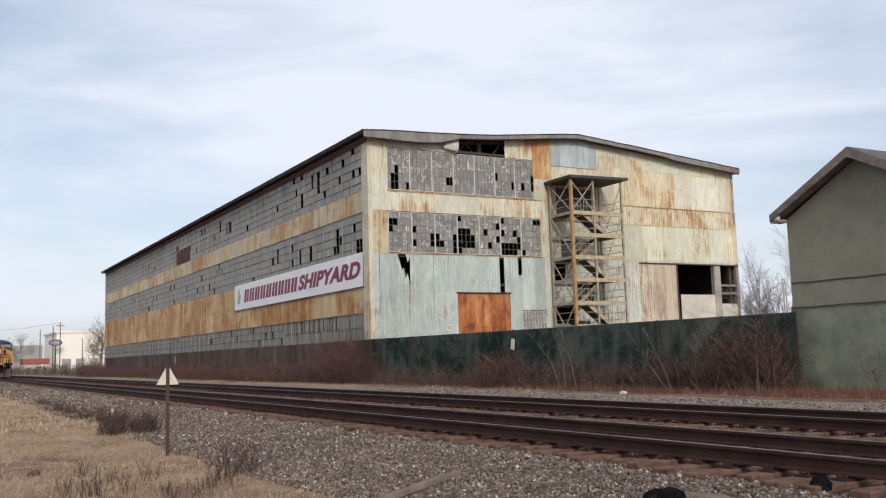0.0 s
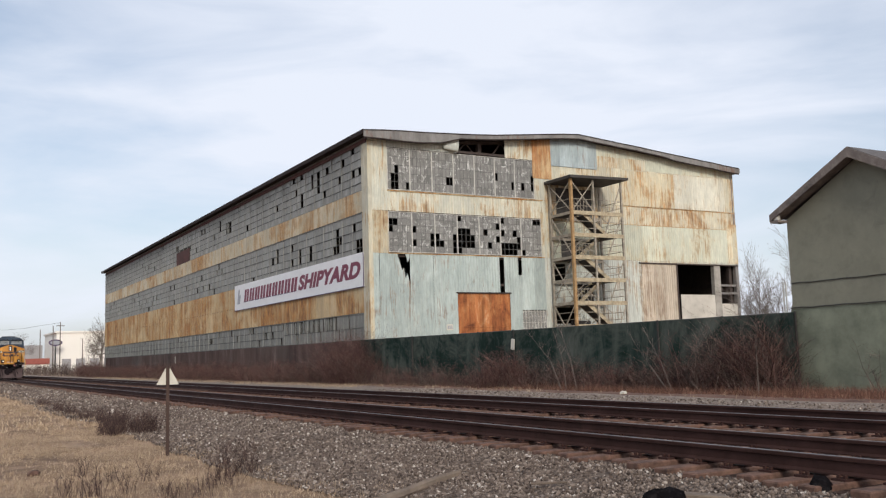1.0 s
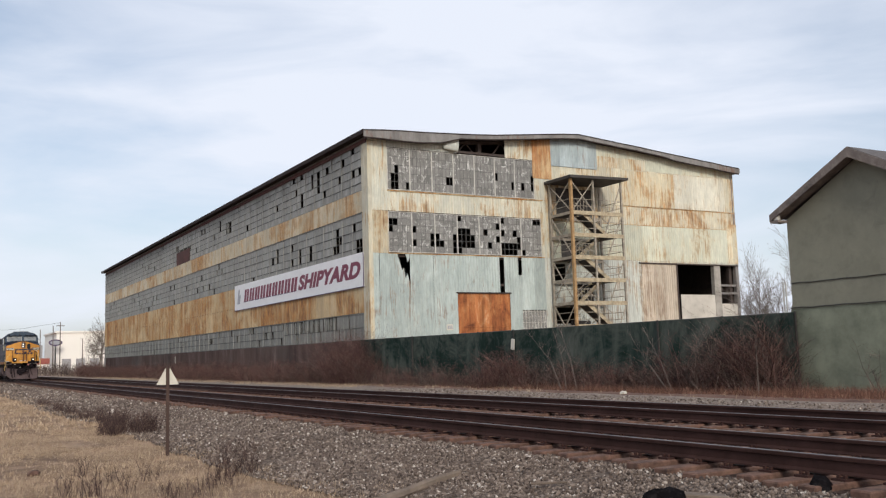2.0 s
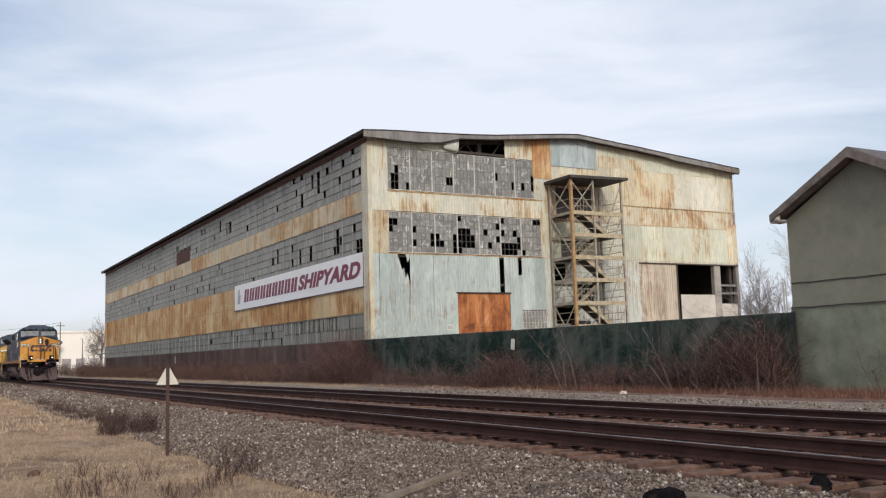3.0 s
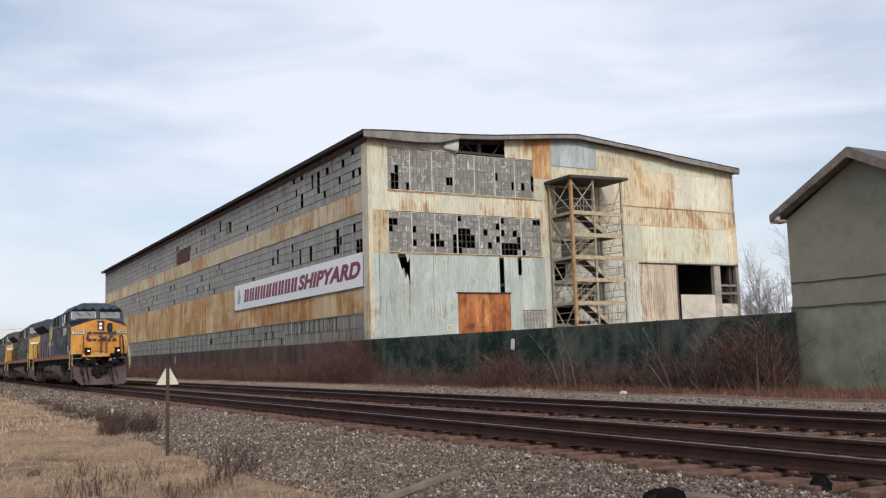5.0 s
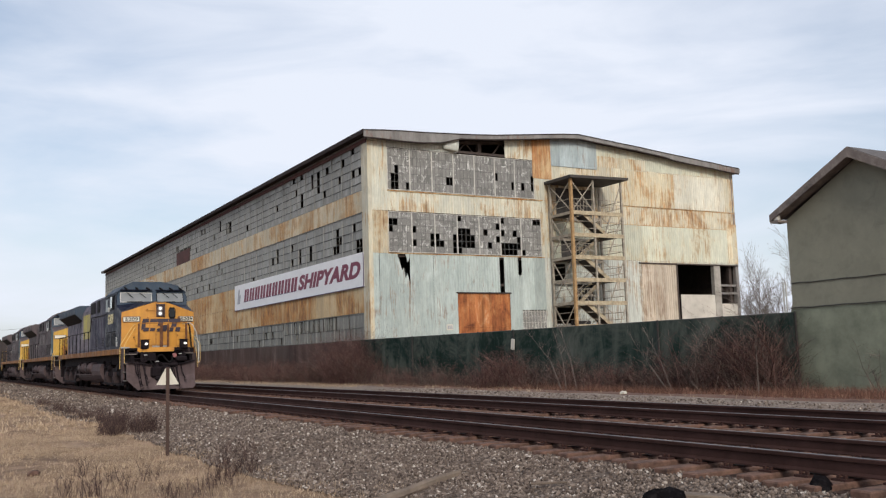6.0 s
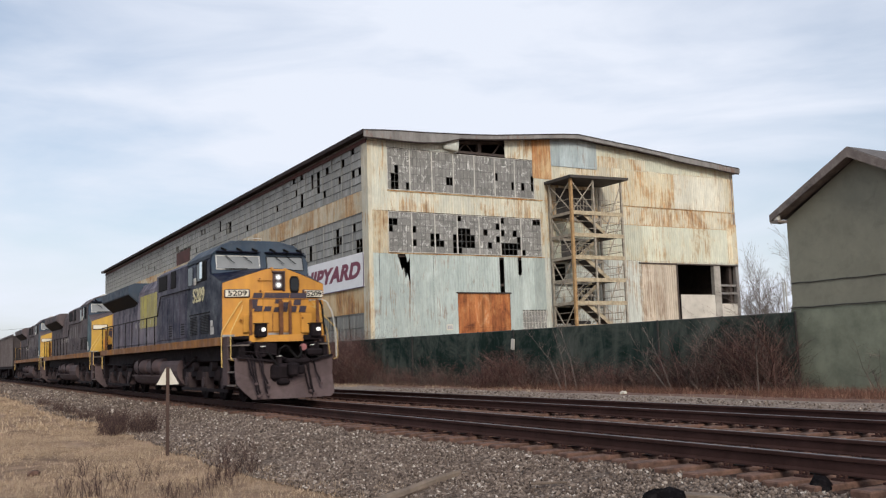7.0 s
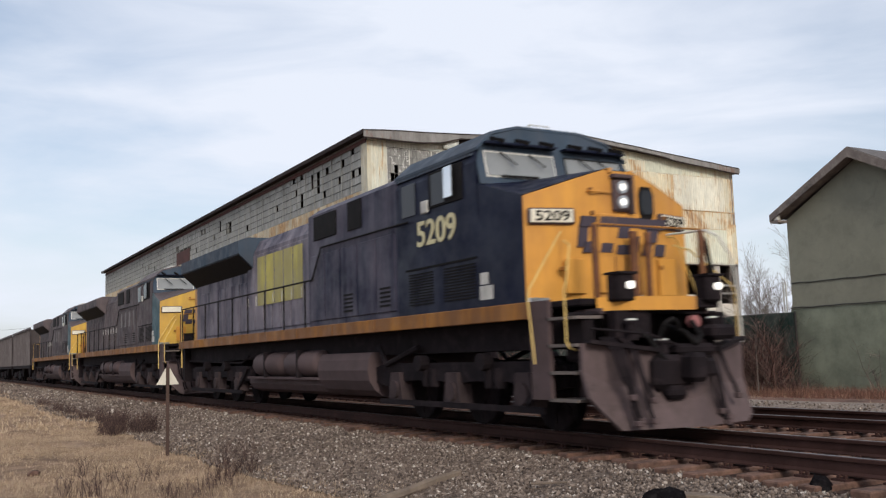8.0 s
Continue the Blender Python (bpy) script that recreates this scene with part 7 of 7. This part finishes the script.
def rough_stone(name, x, y, z, sx, sy, sz, seed, mat, label, category):
    bm = bmesh.new()
    bmesh.ops.create_icosphere(bm, subdivisions=3, radius=1.0)
    for v in bm.verts:
        k = 1 + 0.28 * noise.noise(v.co * 1.6 + Vector((seed, 0, 0))) + 0.10 * noise.noise(v.co * 5 + Vector((0, seed, 0)))
        v.co = Vector((v.co.x * sx * k, v.co.y * sy * k, v.co.z * sz * k))
    me = bpy.data.meshes.new(name)
    bm.to_mesh(me)
    bm.free()
    me.materials.append(mat)
    ob = new(name, me)
    ob.location = (x, y, z)
    return tagged(ob, label, category)


def build_litter():
    # a weathered timber lying down the slope
    rng = random.Random(51)
    pts = [(-11.0, 6.35, -0.44), (-10.95, 5.95, -0.50), (-10.79, 5.48, -0.575), (-10.60, 5.08, -0.615), (-10.32, 4.5, -0.65)]
    rings = []
    for k, p in enumerate(pts):
        r = (0.05, 0.062, 0.068, 0.075, 0.085)[k]
        rings.append([(p[0] + r * math.cos(a) * 0.98 * rng.uniform(0.85, 1.1), p[1] + r * math.cos(a) * 0.25 * rng.uniform(0.85, 1.1), p[2] + r * math.sin(a) * rng.uniform(0.85, 1.1)) for a in [2 * math.pi * i / 10 for i in range(10)]])
    log = part("log", Shape().loft(rings), DRIFTWOOD)
    tagged(log, "weathered grey-brown timber lying on the ballast slope", "log")
    stick = part("stick", Shape().rod((-9.3, 6.35, -0.40), (-8.95, 6.62, -0.37), 0.016, 0.012), DRIFTWOOD)
    tagged(stick, "short grey stick on the ballast", "stick")
    rough_stone("boulder", -7.14, 6.45, -0.43, 0.25, 0.23, 0.20, 3.0, BOULDER, "dark rough lump at the ballast foot", "rock")
    rough_stone("boulder", -6.30, 7.70, -0.30, 0.11, 0.13, 0.16, 8.0, BOULDER, "dark upright lump beside the ties", "rock")
    board = part("plank", Shape().soft(-0.32, 0.32, -0.07, 0.07, -0.025, 0.025, 0.01), DRIFTWOOD)
    board.matrix_basis = pose(-7.00, 6.92, -0.345, 6, 5, 62)
    tagged(board, "pale splintered plank end on the ballast", "plank")
    rough_stone("stone", -17.9, 1.8, -0.69, 0.12, 0.11, 0.06, 5.0, TIE, "dark clod in the dry grass", "rock")
    rough_stone("white_block", -24.84, 20.9, -0.30, 0.13, 0.11, 0.065, 6.0, WHITE_PAINT, "white block on the gravel", "block")
    tag = part("notice", Shape().box(-0.13, 0.13, -0.01, 0.01, -0.24, 0.24), WHITE_PAINT)
    tag.matrix_basis = pose(-35.3, fence_y(-35.3) - 0.12, 1.56, 0, 8, 4)
    tagged(tag, "small white notice on the green fence", "notice")
    tag = part("notice", Shape().box(-0.06, 0.06, -0.01, 0.01, -0.35, 0.35), WHITE_PAINT)
    tag.matrix_basis = pose(-95.0, 22.40, 1.5)
    tagged(tag, "narrow white notice on the brown fence", "notice")


def build_distance():
    block = thing("far_building", "long white warehouse far down the line", "building")
    part("wall", Shape().box(-330, -300, 35.6, 62, -0.6, 11.4), FAR_WHITE, block)
    part("roof", Shape().box(-330.4, -299.6, 35.2, 62.4, 11.4, 11.9), FAR_WHITE, block)
    for k in range(6):
        part("bay_door", Shape().box(-300.05, -299.9, 37.2 + k * 4, 39.8 + k * 4, -0.5, 3.6), FAR_GREY, block)
    shop = thing("low_shop", "low shop with a red roof band far down the line", "building")
    part("wall", Shape().box(-308, -298, 26.6, 33.4, -0.6, 2.2), FAR_WHITE, shop)
    part("roof_band", Shape().box(-308.2, -297.7, 26.4, 33.6, 2.2, 3.9), FAR_RED, shop)
    grey = thing("far_building", "plain grey block far down the line", "building")
    part("wall", Shape().box(-345, -330, 26, 35, -0.6, 8.5), FAR_GREY, grey)
    for x, y, h in ((-290, 33.5, 13.2), (-300, 31.1, 12.4), (-280, 34.2, 13.8), (-300, 43.0, 9.6), (-230, 37.3, 9.0)):
        pole = thing("utility_pole", "thin dark utility pole far down the line", "pole", pose(x, y, -0.6), group="utility poles")
        part("shaft", Shape().rod((0, 0, 0), (0, 0, h + 0.6), 0.17, 0.11, 8), BARK, pole)
        if h > 13.5:
            part("cross_arm", Shape().box(-0.1, 0.1, -1.1, 1.1, h - 0.6, h - 0.4), BARK, pole)
    wire = part("overhead_wire", Shape().tube([(-280, 34.2, 13.6), (-290, 26, 12.5), (-300, 16, 12.0), (-310, 0, 12.2)], 0.03), BLACK)
    tagged(wire, "thin sagging overhead wire", "wire")
    sign = thing("pylon_sign", "oval roadside sign on a tall pole", "sign", pose(-296, 34.9, -0.6))
    part("pole", Shape().rod((0, 0, 0), (0, 0, 8.0), 0.18, n=8), POST_STEEL, sign)
    oval = [(1.9 * math.cos(a), 9.0 + 0.95 * math.sin(a)) for a in [2 * math.pi * i / 24 for i in range(24)]]
    inner = [(1.5 * math.cos(a), 9.0 + 0.6 * math.sin(a)) for a in [2 * math.pi * i / 24 for i in range(24)]]
    part("sign_face", Shape().prism(oval, "x", -0.15, 0.15), SIGN_LINE, sign)
    part("sign_panel", Shape().prism(inner, "x", 0.15, 0.2), SIGN_GREY, sign)


build_thicket()
for n, (bx, bh, bs) in enumerate(((-21.2, 3.0, 30), (-22.2, 2.7, 30), (-23.3, 2.5, 26), (-25.2, 2.4, 14), (-28.2, 1.6, 12), (-31.4, 2.5, 12), (-34.6, 2.1, 22), (-40.6, 2.0, 8), (-46.5, 1.8, 10), (-51.0, 2.6, 22), (-53.5, 2.8, 24), (-56.0, 2.4, 22), (-64.0, 2.0, 16))):
    build_bush(bx, fence_y(bx) - 0.55, bh, 70 + n, bs)
build_bush(-17.6, 24.2, 2.0, 90, 5)
build_tree(-41.5, 46.0, -0.5, 7.4, 6, 0.011, 0.006)
build_tree(-40.4, 46.5, -0.5, 8.8, 7, 0.012, 0.006)
build_tree(-39.2, 46.0, -0.5, 10.6, 12, 0.013, 0.007)
build_tree(-300, 25.5, -0.5, 13.5, 8)
build_tree(-280, 21.0, -0.5, 11.0, 13)
build_tree(-163, 25.9, -0.5, 12.5, 9)
build_tree(-172, 26.4, -0.5, 8.0, 14)
build_grass()
build_weeds()
build_stones()
build_litter()
build_distance()


def motions():
    """The train runs in from the far end at an even pace, its wheels turning with it."""
    v, front = 15.059, -129.919
    for ob, back in TRAIN:
        walk(ob, [(t, pose(front + v * t - back, TRACKS[0], 0.0)) for t in (0.0, 2.0, 4.0, 6.0, 8.0)])
    for ob, x, r in WHEELS:
        rows = [(k / 30, pose(x, 0, r) @ Matrix.Rotation(v * k / 30 / r, 4, "Y")) for k in range(241)]
        walk(ob, rows)


motions()
